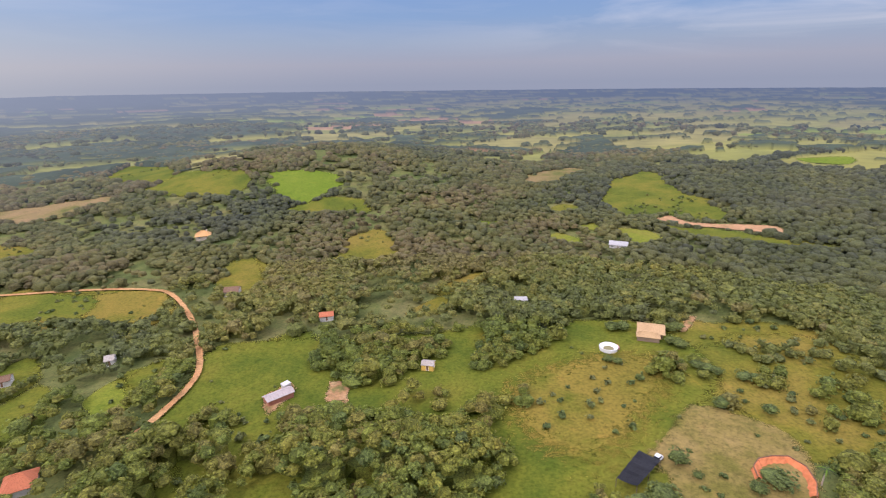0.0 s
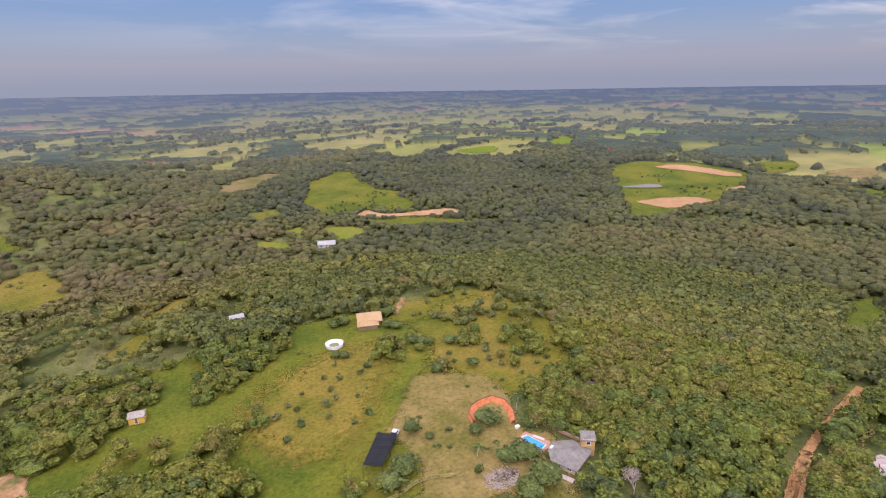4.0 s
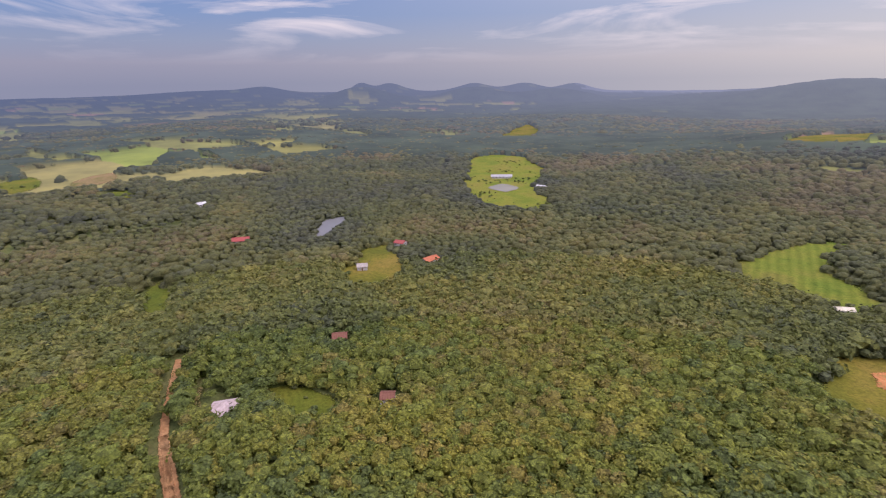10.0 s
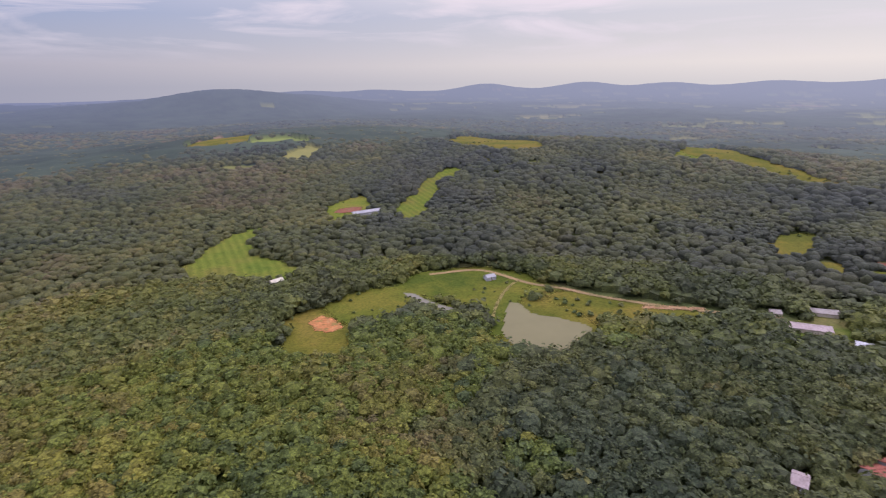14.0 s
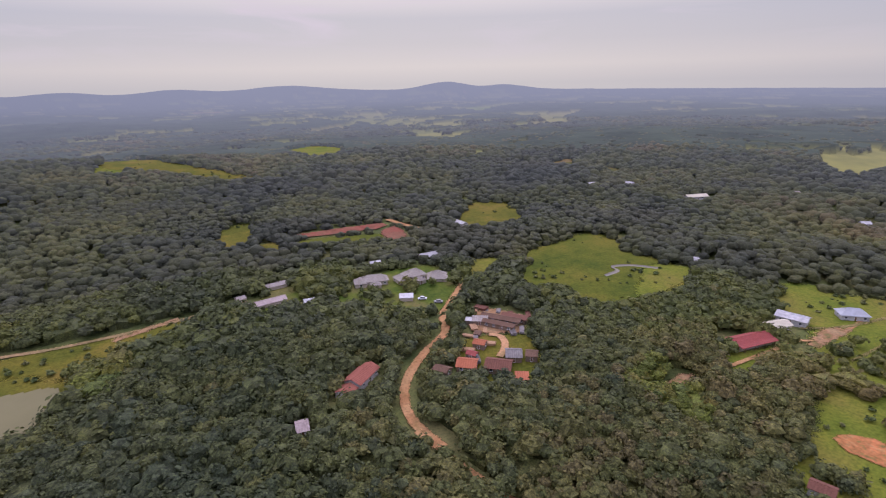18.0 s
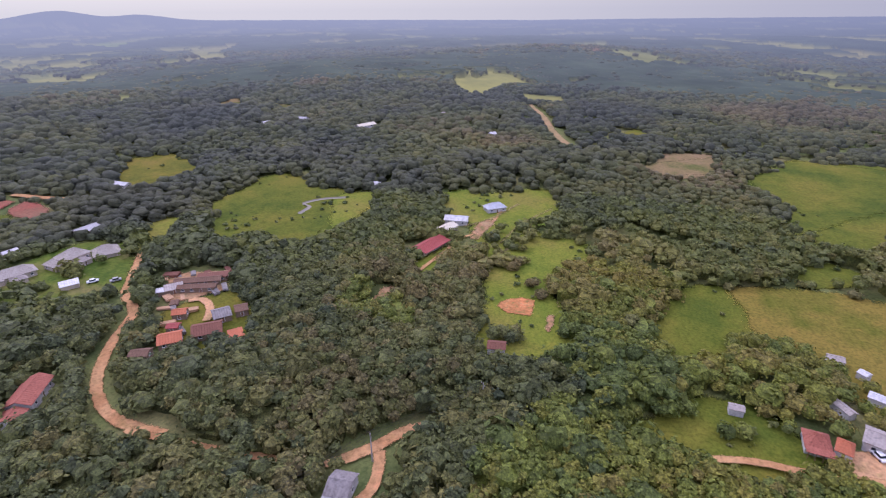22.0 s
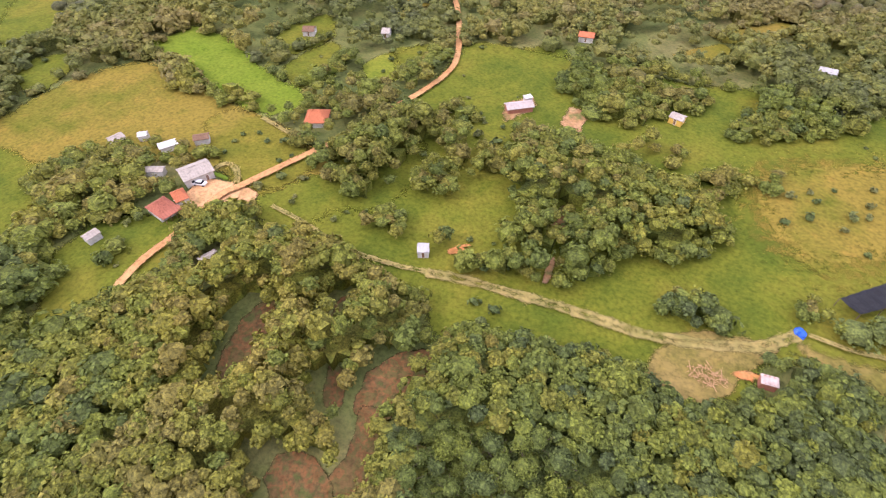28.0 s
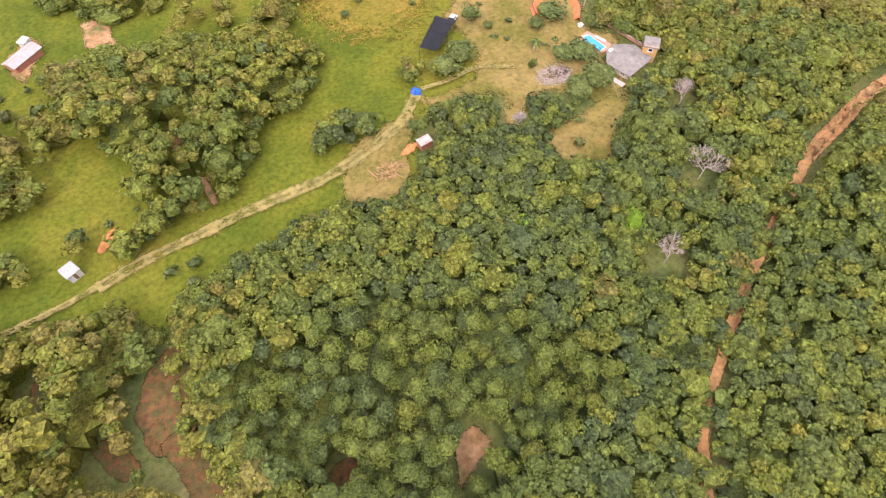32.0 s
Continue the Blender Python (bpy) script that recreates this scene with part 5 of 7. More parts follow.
        part("sill", sill, WHITE_PAINT, f)
    else:
        part("door_leaf", box_bm(w - 2 * t, 0.05, h - 2 * t, -(h - 2 * t) / 2), DOOR_WOOD, f, "brown wooden door leaf")
    return f


def building(name, label, category, x, y, turn, length, width, wall_h, kind, roof, wall, chimney=False, veranda=False):
    z = float(land(x, y)) + 0.25
    house = new(name)
    house.matrix_basis = pose(x, y, z, 0, 0, turn)
    tagged(house, label, category)
    L, W = length * 0.9, width * 0.88
    wm, rm = WALL[wall], ROOF[roof]
    # four walls with thickness
    th = 0.22
    for sx, sy, w, d in ((0, 1, L, th), (0, -1, L, th), (1, 0, th, W - 2 * th - 0.01), (-1, 0, th, W - 2 * th - 0.01)):
        part("wall", box_bm(w, d, wall_h + 0.6, -0.6), wm, house).matrix_basis = pose(sx * (L - th) / 2, sy * (W - th) / 2, 0)
    l2, w2 = length / 2, width / 2
    ribs = max(4, min(26, int(length / 0.8)))
    rh = {"gable": width * 0.20, "hip": width * 0.31, "steep": width * 0.75, "shed": width * 0.13}[kind]
    e = wall_h - (0.05 if kind != "steep" else 0.6)
    if kind in ("gable", "steep"):
        for s in (1, -1):
            c = [(-l2 * s, -w2 * s, e), (l2 * s, -w2 * s, e), (l2 * s, 0.0, e + rh), (-l2 * s, 0.0, e + rh)]
            part("roof_slope", slab_bm(c, 0.12, ribs), rm, house)
        part("ridge_cap", box_bm(length * 0.995, 0.34, 0.1, e + rh - 0.02, 0.03), rm, house)
        for s in (1, -1):  # gable triangles
            bm = bmesh.new()
            q = [bm.verts.new(p) for p in ((s * L / 2, -W / 2, wall_h - 0.1), (s * L / 2, W / 2, wall_h - 0.1), (s * L / 2, 0, e + rh - 0.16))]
            q2 = [bm.verts.new(v.co - Vector((s * th, 0, 0))) for v in q]
            bm.faces.new(q if s > 0 else q[::-1])
            bm.faces.new(q2[::-1] if s > 0 else q2)
            for i in range(3):
                bm.faces.new((q[i], q[(i + 1) % 3], q2[(i + 1) % 3], q2[i]))
            bmesh.ops.recalc_face_normals(bm, faces=bm.faces[:])
            part("gable", bm, wm, house)
    elif kind == "hip":
        k = min(w2 * 0.9, l2 * 0.8)
        top = e + rh
        for s in (1, -1):
            part("roof_slope", slab_bm([(-l2 * s, -w2 * s, e), (l2 * s, -w2 * s, e), ((l2 - k) * s, 0, top), (-(l2 - k) * s, 0, top)], 0.12, ribs), rm, house)
            part("roof_hip", slab_bm([(l2 * s, -w2 * s, e), (l2 * s, w2 * s, e), ((l2 - k) * s, 0.02, top - 0.01), ((l2 - k) * s, -0.02, top - 0.01)], 0.12, max(4, ribs // 2)), rm, house)
        part("ridge_cap", box_bm(max(0.4, 2 * (l2 - k)), 0.3, 0.1, top - 0.03, 0.03), rm, house)
    else:
        c = [(-l2, -w2, e), (l2, -w2, e), (l2, w2, e + rh), (-l2, w2, e + rh)]
        part("roof_slope", slab_bm(c, 0.14, ribs), rm, house)
        part("wall", box_bm(L, th, rh * 0.85, wall_h), wm, house).matrix_basis = pose(0, (W - th) / 2, 0)
    # openings on all four sides
    if wall_h > 2.0:
        n = max(1, int(L / 3.2))
        for s in (1, -1):
            for i in range(n):
                px = (i + 0.5) / n * L - L / 2
                door = s == -1 and i == n // 2
                w, h = (0.95, 2.05) if door else (1.15, 1.05)
                opening("door" if door else "window", house, px, s * (W / 2 + 0.03), h / 2 if door else 1.45, w, h, 0)
        for s in (1, -1):
            opening("window", house, s * (L / 2 + 0.03), 0.0, 1.45, 1.05, 1.05, 90)
    if chimney:
        part("chimney", box_bm(0.7, 0.7, 1.5, e + rh * 0.45, 0.03), wm, house).matrix_basis = pose(l2 * 0.45, w2 * 0.4, 0)
    if veranda:
        for i in range(4):
            part("post", box_bm(0.16, 0.16, 2.3, 0, 0.02), DOOR_WOOD, house).matrix_basis = pose(-l2 * 0.8 + i * l2 * 1.6 / 3, -w2 - 1.5, 0)
        part("veranda_roof", slab_bm([(-l2, -w2 - 1.8, 2.25), (l2, -w2 - 1.8, 2.25), (l2, -w2 + 0.1, 2.7), (-l2, -w2 + 0.1, 2.7)], 0.1, ribs), rm, house)
    HOUSES.append((x, y, math.hypot(length, width) * 0.40 + 0.6))
    return house

# ---- buildings, one by one ----
building("villa", "timber villa with broad gabled tan tiled roof on the grassy hilltop", "house", 84.6, 197.2, -19, 10.8, 7.6, 2.7, "gable", "tan", "timber", veranda=True)
building("cottage", "whitewashed cottage with gabled orange tiled roof", "house", -52.5, 217.0, 11, 6.5, 5.7, 2.2, "gable", "orange", "white")
building("cowshed", "red brick cowshed with pale pinkish sheet roof in the green pasture", "shed", -55.8, 154.3, 41, 9.8, 4.8, 1.95, "gable", "pinkwhite", "redwall")
building("small_hut", "whitewashed small hut with single-pitch white metal roof", "hut", -55.2, 160.9, 53, 3.0, 2.1, 1.9, "shed", "white", "white")
building("hut", "yellow hut with gabled grey sheet roof", "hut", -6.2, 172.6, -12, 4.9, 4.3, 2.2, "gable", "grey", "yellow")
building("outbuilding", "red brick outbuilding with single-pitch pinkish grey sheet roof", "outbuilding", 31.7, 81.2, 10, 3.5, 2.3, 1.9, "shed", "greypink", "redwall")
building("villa_wing", "timber villa wing with low hipped tan tiled roof", "house", 81.6, 191.6, -19, 9.2, 4.8, 1.9, "hip", "tan", "timber")
building("hut", "ochre hut with gabled dark shingled roof among the trees", "hut", 124.2, 106.2, -40, 3.4, 2.6, 2.1, "gable", "dark", "ochre")
building("cabin", "whitewashed cabin with gabled galvanised metal roof beside the farm track", "cabin", -50.1, 79.4, 28, 3.1, 3.4, 2.2, "gable", "whitegrey", "white")
building("machine_shed", "whitewashed machine shed with gabled grey sheet roof", "shed", -125.4, 73.9, 66, 9.2, 7.6, 2.7, "gable", "grey", "white")
building("farmhouse", "whitewashed farmhouse with hipped weathered red tiled roof", "house", -121.8, 58.2, 82, 6.0, 7.6, 1.9, "hip", "orangered", "white", veranda=True)
building("farmhouse", "whitewashed farmhouse with hipped orange tiled roof", "house", -121.1, 63.9, 67, 3.8, 5.7, 2.2, "hip", "orange", "white")
building("hut", "whitewashed hut with gabled grey sheet roof", "hut", -95.6, 50.4, 71, 4.9, 4.3, 2.1, "gable", "grey", "white")
building("outbuilding", "whitewashed outbuilding with gabled grey sheet roof", "outbuilding", -161.9, 74.4, 81, 4.7, 3.8, 1.9, "gable", "grey", "white")
building("outbuilding", "whitewashed outbuilding with gabled white metal roof", "outbuilding", -155.9, 79.9, 41, 3.0, 3.0, 1.9, "gable", "white", "white")
building("outbuilding", "whitewashed outbuilding with gabled white metal roof", "outbuilding", -144.4, 79.9, 61, 5.8, 3.8, 1.9, "gable", "white", "white")
building("outbuilding", "whitewashed outbuilding with gabled brown tiled roof", "outbuilding", -138.0, 87.9, 45, 5.0, 3.8, 1.9, "gable", "brown", "white")
building("outbuilding", "whitewashed outbuilding with gabled grey sheet roof", "outbuilding", -137.8, 68.8, 29, 6.7, 3.0, 1.9, "gable", "grey", "white")
building("outbuilding", "whitewashed outbuilding with gabled grey sheet roof", "outbuilding", -129.6, 41.6, 85, 4.0, 3.0, 1.9, "gable", "grey", "white")
building("house", "whitewashed house with hipped orange tiled roof", "house", -112.6, 115.3, 29, 7.9, 8.5, 1.9, "hip", "orange", "white")
building("cottage", "whitewashed cottage with dark red-brown gabled roof below the pasture", "house", -139.6, -25.9, 98, 6.0, 5.0, 2.2, "gable", "redbrown", "white")
building("house", "whitewashed house with gabled stained grey-brown sheet roof by the road bend", "house", -76.1, -48.4, 94, 5.9, 7.6, 2.4, "gable", "greybrown", "white")
building("lean_to", "whitewashed lean to with single-pitch galvanised metal roof", "outbuilding", -73.2, -48.5, 90, 5.2, 4.8, 2.1, "shed", "whitegrey", "white")
building("barn", "cream barn with gabled red sheet roof beside the farm track", "barn", -209.3, -71.9, 161, 18.8, 7.6, 2.4, "gable", "red", "cream", veranda=True)
building("barn", "cream barn with gabled cream metal roof", "barn", -230.5, -70.1, 157, 11.9, 6.6, 2.4, "gable", "cream", "cream")
building("barn", "whitewashed barn with gabled white metal roof", "barn", -243.3, -68.2, 95, 12.3, 7.6, 2.6, "gable", "white", "white")
building("farmhouse", "whitewashed farmhouse with hipped bluish white metal roof", "house", -266.3, -53.3, 127, 11.5, 7.6, 2.4, "hip", "whiteblue", "white")
building("sawmill_shed", "weathered timber sawmill shed with long brown tiled roof at the sawmill", "shed", -146.2, -146.4, 112, 15.0, 4.0, 2.2, "gable", "brown", "timber")
building("sawmill_shed", "weathered timber sawmill shed with red-brown tiled roof at the sawmill", "shed", -155.6, -146.6, 118, 12.0, 4.2, 2.2, "shed", "redbrown", "timber")
building("sawmill_shed", "weathered timber sawmill shed with white metal roof at the sawmill", "shed", -140.2, -156.8, 128, 6.0, 3.2, 2.0, "shed", "white", "timber")
building("sawmill_shed", "weathered timber sawmill shed with brown tiled roof at the sawmill", "shed", -150.9, -149.8, 116, 18.2, 4.8, 2.2, "gable", "brown", "timber")
building("sawmill_shed", "weathered timber sawmill shed with grey sheet roof at the sawmill", "shed", -142.8, -154.6, 135, 7.0, 4.8, 2.2, "shed", "grey", "timber")
building("sawmill_shed", "weathered timber sawmill shed with orange tiled roof at the sawmill", "shed", -113.8, -130.0, 129, 7.7, 7.6, 2.2, "gable", "orange", "timber")
building("sawmill_shed", "weathered timber sawmill shed with red-brown tiled roof at the sawmill", "shed", -121.9, -121.9, 127, 9.9, 8.5, 2.2, "gable", "redbrown", "timber")
building("sawmill_shed", "weathered timber sawmill shed with stained grey-brown sheet roof at the sawmill", "shed", -131.9, -124.1, 137, 6.4, 7.6, 2.2, "gable", "greybrown", "timber")
building("sawmill_shed", "weathered timber sawmill shed with orange tiled roof at the sawmill", "shed", -128.4, -139.0, 119, 5.2, 4.8, 2.2, "gable", "orange", "timber")
building("sawmill_shed", "weathered timber sawmill shed with red sheet roof at the sawmill", "shed", -120.1, -134.3, 110, 4.4, 3.8, 2.2, "gable", "red", "timber")
building("sawmill_shed", "weathered timber sawmill shed with orange tiled roof at the sawmill", "shed", -121.9, -110.5, 136, 4.9, 4.8, 2.2, "shed", "orange", "timber")
building("sawmill_shed", "weathered timber sawmill shed with brown tiled roof at the sawmill", "shed", -136.9, -119.4, 130, 4.8, 5.7, 2.2, "gable", "brown", "timber")
building("sawmill_shed", "weathered timber sawmill shed with brown tiled roof at the sawmill", "shed", -104.3, -132.9, 110, 6.2, 4.8, 2.2, "gable", "brown", "timber")
building("long_house", "whitewashed long house with gabled weathered red tiled roof", "house", -79.9, -148.0, -152, 13.6, 7.6, 2.6, "gable", "orangered", "white")
building("house_wing", "lower red-roofed end of the long white house", "house", -71.2, -143.4, -152, 5.8, 6.4, 1.9, "gable", "orangered", "white")
building("house", "whitewashed house with gabled pinkish grey sheet roof", "house", -51.1, -134.2, 161, 4.1, 6.6, 2.2, "gable", "greypink", "white")
building("estate_house", "cream estate house with hipped grey slate roof among lawns and trees", "house", -134.0, -227.0, 156, 15.0, 8.4, 2.6, "hip", "slate", "cream")
building("house_wing", "cream wing with hipped grey slate roof at the estate", "house", -127.0, -229.5, 66, 8.5, 6.4, 2.2, "hip", "slate", "cream")
building("house_wing", "cream wing with hipped grey slate roof at the estate", "house", -131.5, -221.5, 156, 6.0, 4.5, 2.0, "hip", "grey", "cream")
building("estate_house", "cream estate house with hipped grey slate roof among lawns and trees", "house", -154.0, -219.0, 174, 11.5, 9.5, 3.0, "hip", "slate", "cream")
building("house_wing", "cream wing with hipped grey slate roof at the estate", "house", -146.0, -219.0, 84, 9.0, 6.5, 2.4, "hip", "slate", "cream")
building("house_wing", "cream wing with hipped grey slate roof at the estate", "house", -152.0, -211.6, 174, 6.5, 5.2, 2.2, "hip", "grey", "cream")
building("estate_house", "cream estate house with hipped grey slate roof among lawns and trees", "house", -163.0, -210.1, 143, 11.1, 10.4, 1.9, "hip", "slate", "cream")
building("estate_house", "cream estate house with gabled galvanised metal roof among lawns and trees", "house", -182.0, -242.3, 172, 13.5, 7.6, 1.9, "gable", "whitegrey", "cream")
building("estate_house", "cream estate house with pinkish grey sheet roof among lawns and trees", "house", -79.4, -236.7, 178, 19.6, 6.6, 1.9, "gable", "greypink", "cream")
building("estate_house", "cream estate house with gabled grey sheet roof among lawns and trees", "house", -92.1, -256.1, -179, 11.2, 5.7, 1.9, "gable", "grey", "cream")
building("estate_house", "cream estate house with gabled white metal roof among lawns and trees", "house", -149.7, -251.3, 170, 6.7, 5.7, 1.9, "gable", "white", "cream")
building("estate_house", "cream estate house with gabled white metal roof among lawns and trees", "house", -96.4, -224.2, 164, 6.4, 5.7, 1.9, "gable", "white", "cream")
building("estate_house", "cream estate house with single-pitch white metal roof among lawns and trees", "house", -134.2, -197.9, 144, 6.9, 4.8, 1.9, "shed", "white", "cream")
building("estate_house", "cream estate house with gabled grey sheet roof among lawns and trees", "house", -71.8, -249.9, -176, 4.7, 4.8, 1.9, "gable", "grey", "cream")
building("house", "whitewashed house with gabled pinkish grey sheet roof beside the orange road", "house", 157.8, 33.9, -88, 8.4, 7.4, 2.4, "gable", "greypink", "white", veranda=True)
building("house", "whitewashed house with gabled red-brown tiled roof among trees", "house", 150.4, -16.7, -103, 5.0, 5.4, 2.4, "gable", "redbrown", "white")
building("house", "whitewashed house with gabled red-brown tiled roof", "house", 197.8, -3.9, -96, 6.2, 6.6, 2.4, "gable", "redbrown", "white")
building("house", "whitewashed house with gabled grey sheet roof", "house", 282.2, -21.0, -96, 6.2, 6.6, 2.2, "gable", "grey", "white")
building("cottage", "whitewashed cottage with gabled orange tiled roof", "house", 282.3, -59.6, -60, 10.3, 7.6, 2.4, "gable", "orange", "white")
building("house", "whitewashed house with gabled red sheet roof", "house", 354.8, 51.2, -87, 11.1, 8.5, 2.4, "gable", "red", "white")
building("shed", "whitewashed shed with gabled white metal roof", "shed", 476.2, 96.3, -62, 7.5, 7.6, 2.4, "gable", "white", "white")
building("farmhouse", "whitewashed farmhouse with gabled red sheet roof", "house", 522.0, 449.0, -26, 21.9, 13.3, 2.8, "gable", "red", "white")
building("farmhouse", "whitewashed farmhouse with gabled galvanised metal roof", "house", 108.1, 310.9, -23, 11.2, 8.5, 2.4, "gable", "whitegrey", "white")
building("farmhouse", "whitewashed farmhouse with gabled brown tiled roof", "house", -106.0, 247.7, 8, 7.6, 7.6, 2.4, "gable", "brown", "white")
building("house", "cream house with hipped ochre tiled roof", "house", -159.2, 339.4, 21, 10.1, 9.5, 2.4, "hip", "tanorange", "cream", chimney=True)
building("shed", "whitewashed shed with gabled galvanised metal roof", "shed", 36.1, 230.8, -1, 6.2, 4.8, 2.1, "gable", "whitegrey", "white")
building("poultry_house", "whitewashed poultry house with gabled galvanised metal roof", "shed", 184.6, -367.4, -129, 24.4, 6.6, 1.9, "gable", "whitegrey", "white")
building("hut", "whitewashed hut with gabled galvanised metal roof", "hut", 59.4, -257.7, -135, 5.7, 4.8, 2.1, "gable", "whitegrey", "white")
building("farmhouse", "whitewashed farmhouse with gabled cream metal roof", "house", -436.9, -207.6, 153, 19.5, 8.5, 2.4, "gable", "cream", "white")
building("farmhouse", "whitewashed farmhouse with gabled galvanised metal roof", "house", -442.4, -274.4, 96, 9.5, 7.6, 2.4, "gable", "whitegrey", "white")
building("farmhouse", "whitewashed farmhouse with gabled white metal roof", "house", -418.3, -297.1, 146, 7.8, 7.6, 2.4, "gable", "white", "white")
building("farmhouse", "whitewashed farmhouse with gabled grey sheet roof", "house", -501.7, -157.1, 144, 9.6, 7.6, 2.4, "gable", "grey", "white")
building("farmhouse", "whitewashed farmhouse with gabled white metal roof", "house", -439.8, -92.2, 129, 6.3, 6.6, 2.4, "gable", "white", "white")
building("farmhouse", "whitewashed farmhouse with gabled white metal roof", "house", -243.9, -284.9, 85, 11.8, 5.7, 2.4, "gable", "white", "white")
building("farmhouse", "whitewashed farmhouse with gabled white metal roof", "house", -287.8, -131.8, 91, 3.8, 4.8, 2.4, "gable", "white", "white")
building("farmhouse", "whitewashed farmhouse with gabled white metal roof", "house", -217.7, 218.8, 30, 4.7, 5.7, 2.2, "gable", "white", "white")
building("farmhouse", "whitewashed farmhouse with gabled grey sheet roof", "house", -214.7, 225.1, 54, 7.1, 6.6, 2.2, "gable", "grey", "white")
building("farmhouse", "whitewashed farmhouse with gabled cream metal roof", "house", -313.3, 238.2, 8, 10.6, 6.6, 2.2, "gable", "cream", "white")
building("farmhouse", "whitewashed farmhouse with gabled white metal roof", "house", -365.9, 217.9, 44, 6.7, 6.6, 2.2, "gable", "white", "white")
building("farmhouse", "whitewashed farmhouse with gabled brown tiled roof", "house", -157.6, 167.0, 25, 5.2, 5.7, 2.2, "gable", "brown", "white")
building("farmhouse", "whitewashed farmhouse with gabled grey sheet roof", "house", -127.8, 180.9, 24, 3.6, 5.7, 2.2, "gable", "grey", "white")
building("farmhouse", "whitewashed farmhouse with gabled galvanised metal roof", "house", -285.4, -130.9, 100, 3.6, 5.7, 2.2, "gable", "whitegrey", "white")
building("farmhouse", "whitewashed farmhouse with gabled galvanised metal roof", "house", 528.7, -191.7, -106, 22.6, 8.5, 2.2, "gable", "whitegrey", "white")
building("farmhouse", "whitewashed farmhouse with gabled white metal roof", "house", 461.6, -207.5, -140, 9.7, 7.6, 2.2, "gable", "white", "white")
building("farmhouse", "whitewashed farmhouse with gabled red sheet roof", "house", 320.7, -48.9, -129, 7.4, 6.6, 2.2, "gable", "red", "white")
building("farmhouse", "whitewashed farmhouse with gabled cream metal roof", "house", 164.6, -219.0, -115, 7.3, 4.8, 2.2, "gable", "cream", "white")

# ---- the house with the pool and its yard ----
def flat_poly_bm(outline, z0, z1, apex=0.0):
    """A slab over a plan outline, its top raised to a shallow apex."""
    bm = bmesh.new()
    lo = [bm.verts.new((x, y, z0)) for x, y in outline]
    hi = [bm.verts.new((x, y, z1)) for x, y in outline]
    n = len(outline)
    for i in range(n):
        j = (i + 1) % n
        bm.faces.new((lo[i], lo[j], hi[j], hi[i]))
    bm.faces.new(lo[::-1])
    if apex:
        cx, cy = sum(p[0] for p in outline) / n, sum(p[1] for p in outline) / n
        top = bm.verts.new((cx, cy, z1 + apex))
        for i in range(n):
            bm.faces.new((hi[i], hi[(i + 1) % n], top))
    else:
        bm.faces.new(hi)
    bmesh.ops.recalc_face_normals(bm, faces=bm.faces[:])
    return bm


def shrink(outline, k):
    cx, cy = sum(p[0] for p in outline) / len(outline), sum(p[1] for p in outline) / len(outline)
    return [(cx + (x - cx) * k, cy + (y - cy) * k) for x, y in outline]


def pool_house():
    roof = [(-3.0, 3.9), (0.1, 5.0), (4.7, 2.6), (6.0, -3.5), (-3.2, -6.8), (-5.8, -0.3)]
    house = new("pool_house")
    house.location = (92.4, 85.6, 0.3)
    tagged(house, "cream house with low stained grey many-sided roof beside the pool", "house")
    inner = shrink(roof, 0.86)
    for (x0, y0), (x1, y1) in zip(inner, inner[1:] + inner[:1]):
        length = math.hypot(x1 - x0, y1 - y0)
        turn = math.degrees(math.atan2(y1 - y0, x1 - x0))
        part("wall", box_bm(length + 0.2, 0.22, 2.6, -0.4), WALL["cream"], house).matrix_basis = pose((x0 + x1) / 2, (y0 + y1) / 2, 0, 0, 0, turn)
        nx, ny = math.sin(radians(turn)), -math.cos(radians(turn))
        out = 1 if nx * (x0 + x1) + ny * (y0 + y1) > 0 else -1
        for k in range(max(1, int(length / 2.6))):
            t = (k + 0.5) / max(1, int(length / 2.6))
            opening("window", house, x0 + (x1 - x0) * t + nx * 0.14 * out, y0 + (y1 - y0) * t + ny * 0.14 * out, 1.25, 1.3, 1.0, turn)
    part("roof", flat_poly_bm(shrink(roof, 1.06), 2.2, 2.36, 0.9), ROOF["greytile"], house, "stained grey concrete roof")
    # white water box on the roof and a low front terrace wall
    part("roof_box", box_bm(1.3, 0.7, 0.4, 2.5, 0.04), WHITE_PAINT, house, "white box on the roof").matrix_basis = pose(-2.4, 3.4, 0, 0, 0, 20)
    part("terrace", box_bm(7.0, 1.6, 0.35, -0.1, 0.03), PALE_STONE, house, "pale stone terrace").matrix_basis = pose(-6.0, -4.2, 0, 0, 0, -68)
    for k in range(4):
        part("post", box_bm(0.16, 0.16, 2.1, 0.1, 0.02), WALL["cream"], house).matrix_basis = pose(-6.0 + 0.9 * k, -1.0 - 2.1 * k, 0)
    HOUSES.append((92.4, 85.6, 8.5))


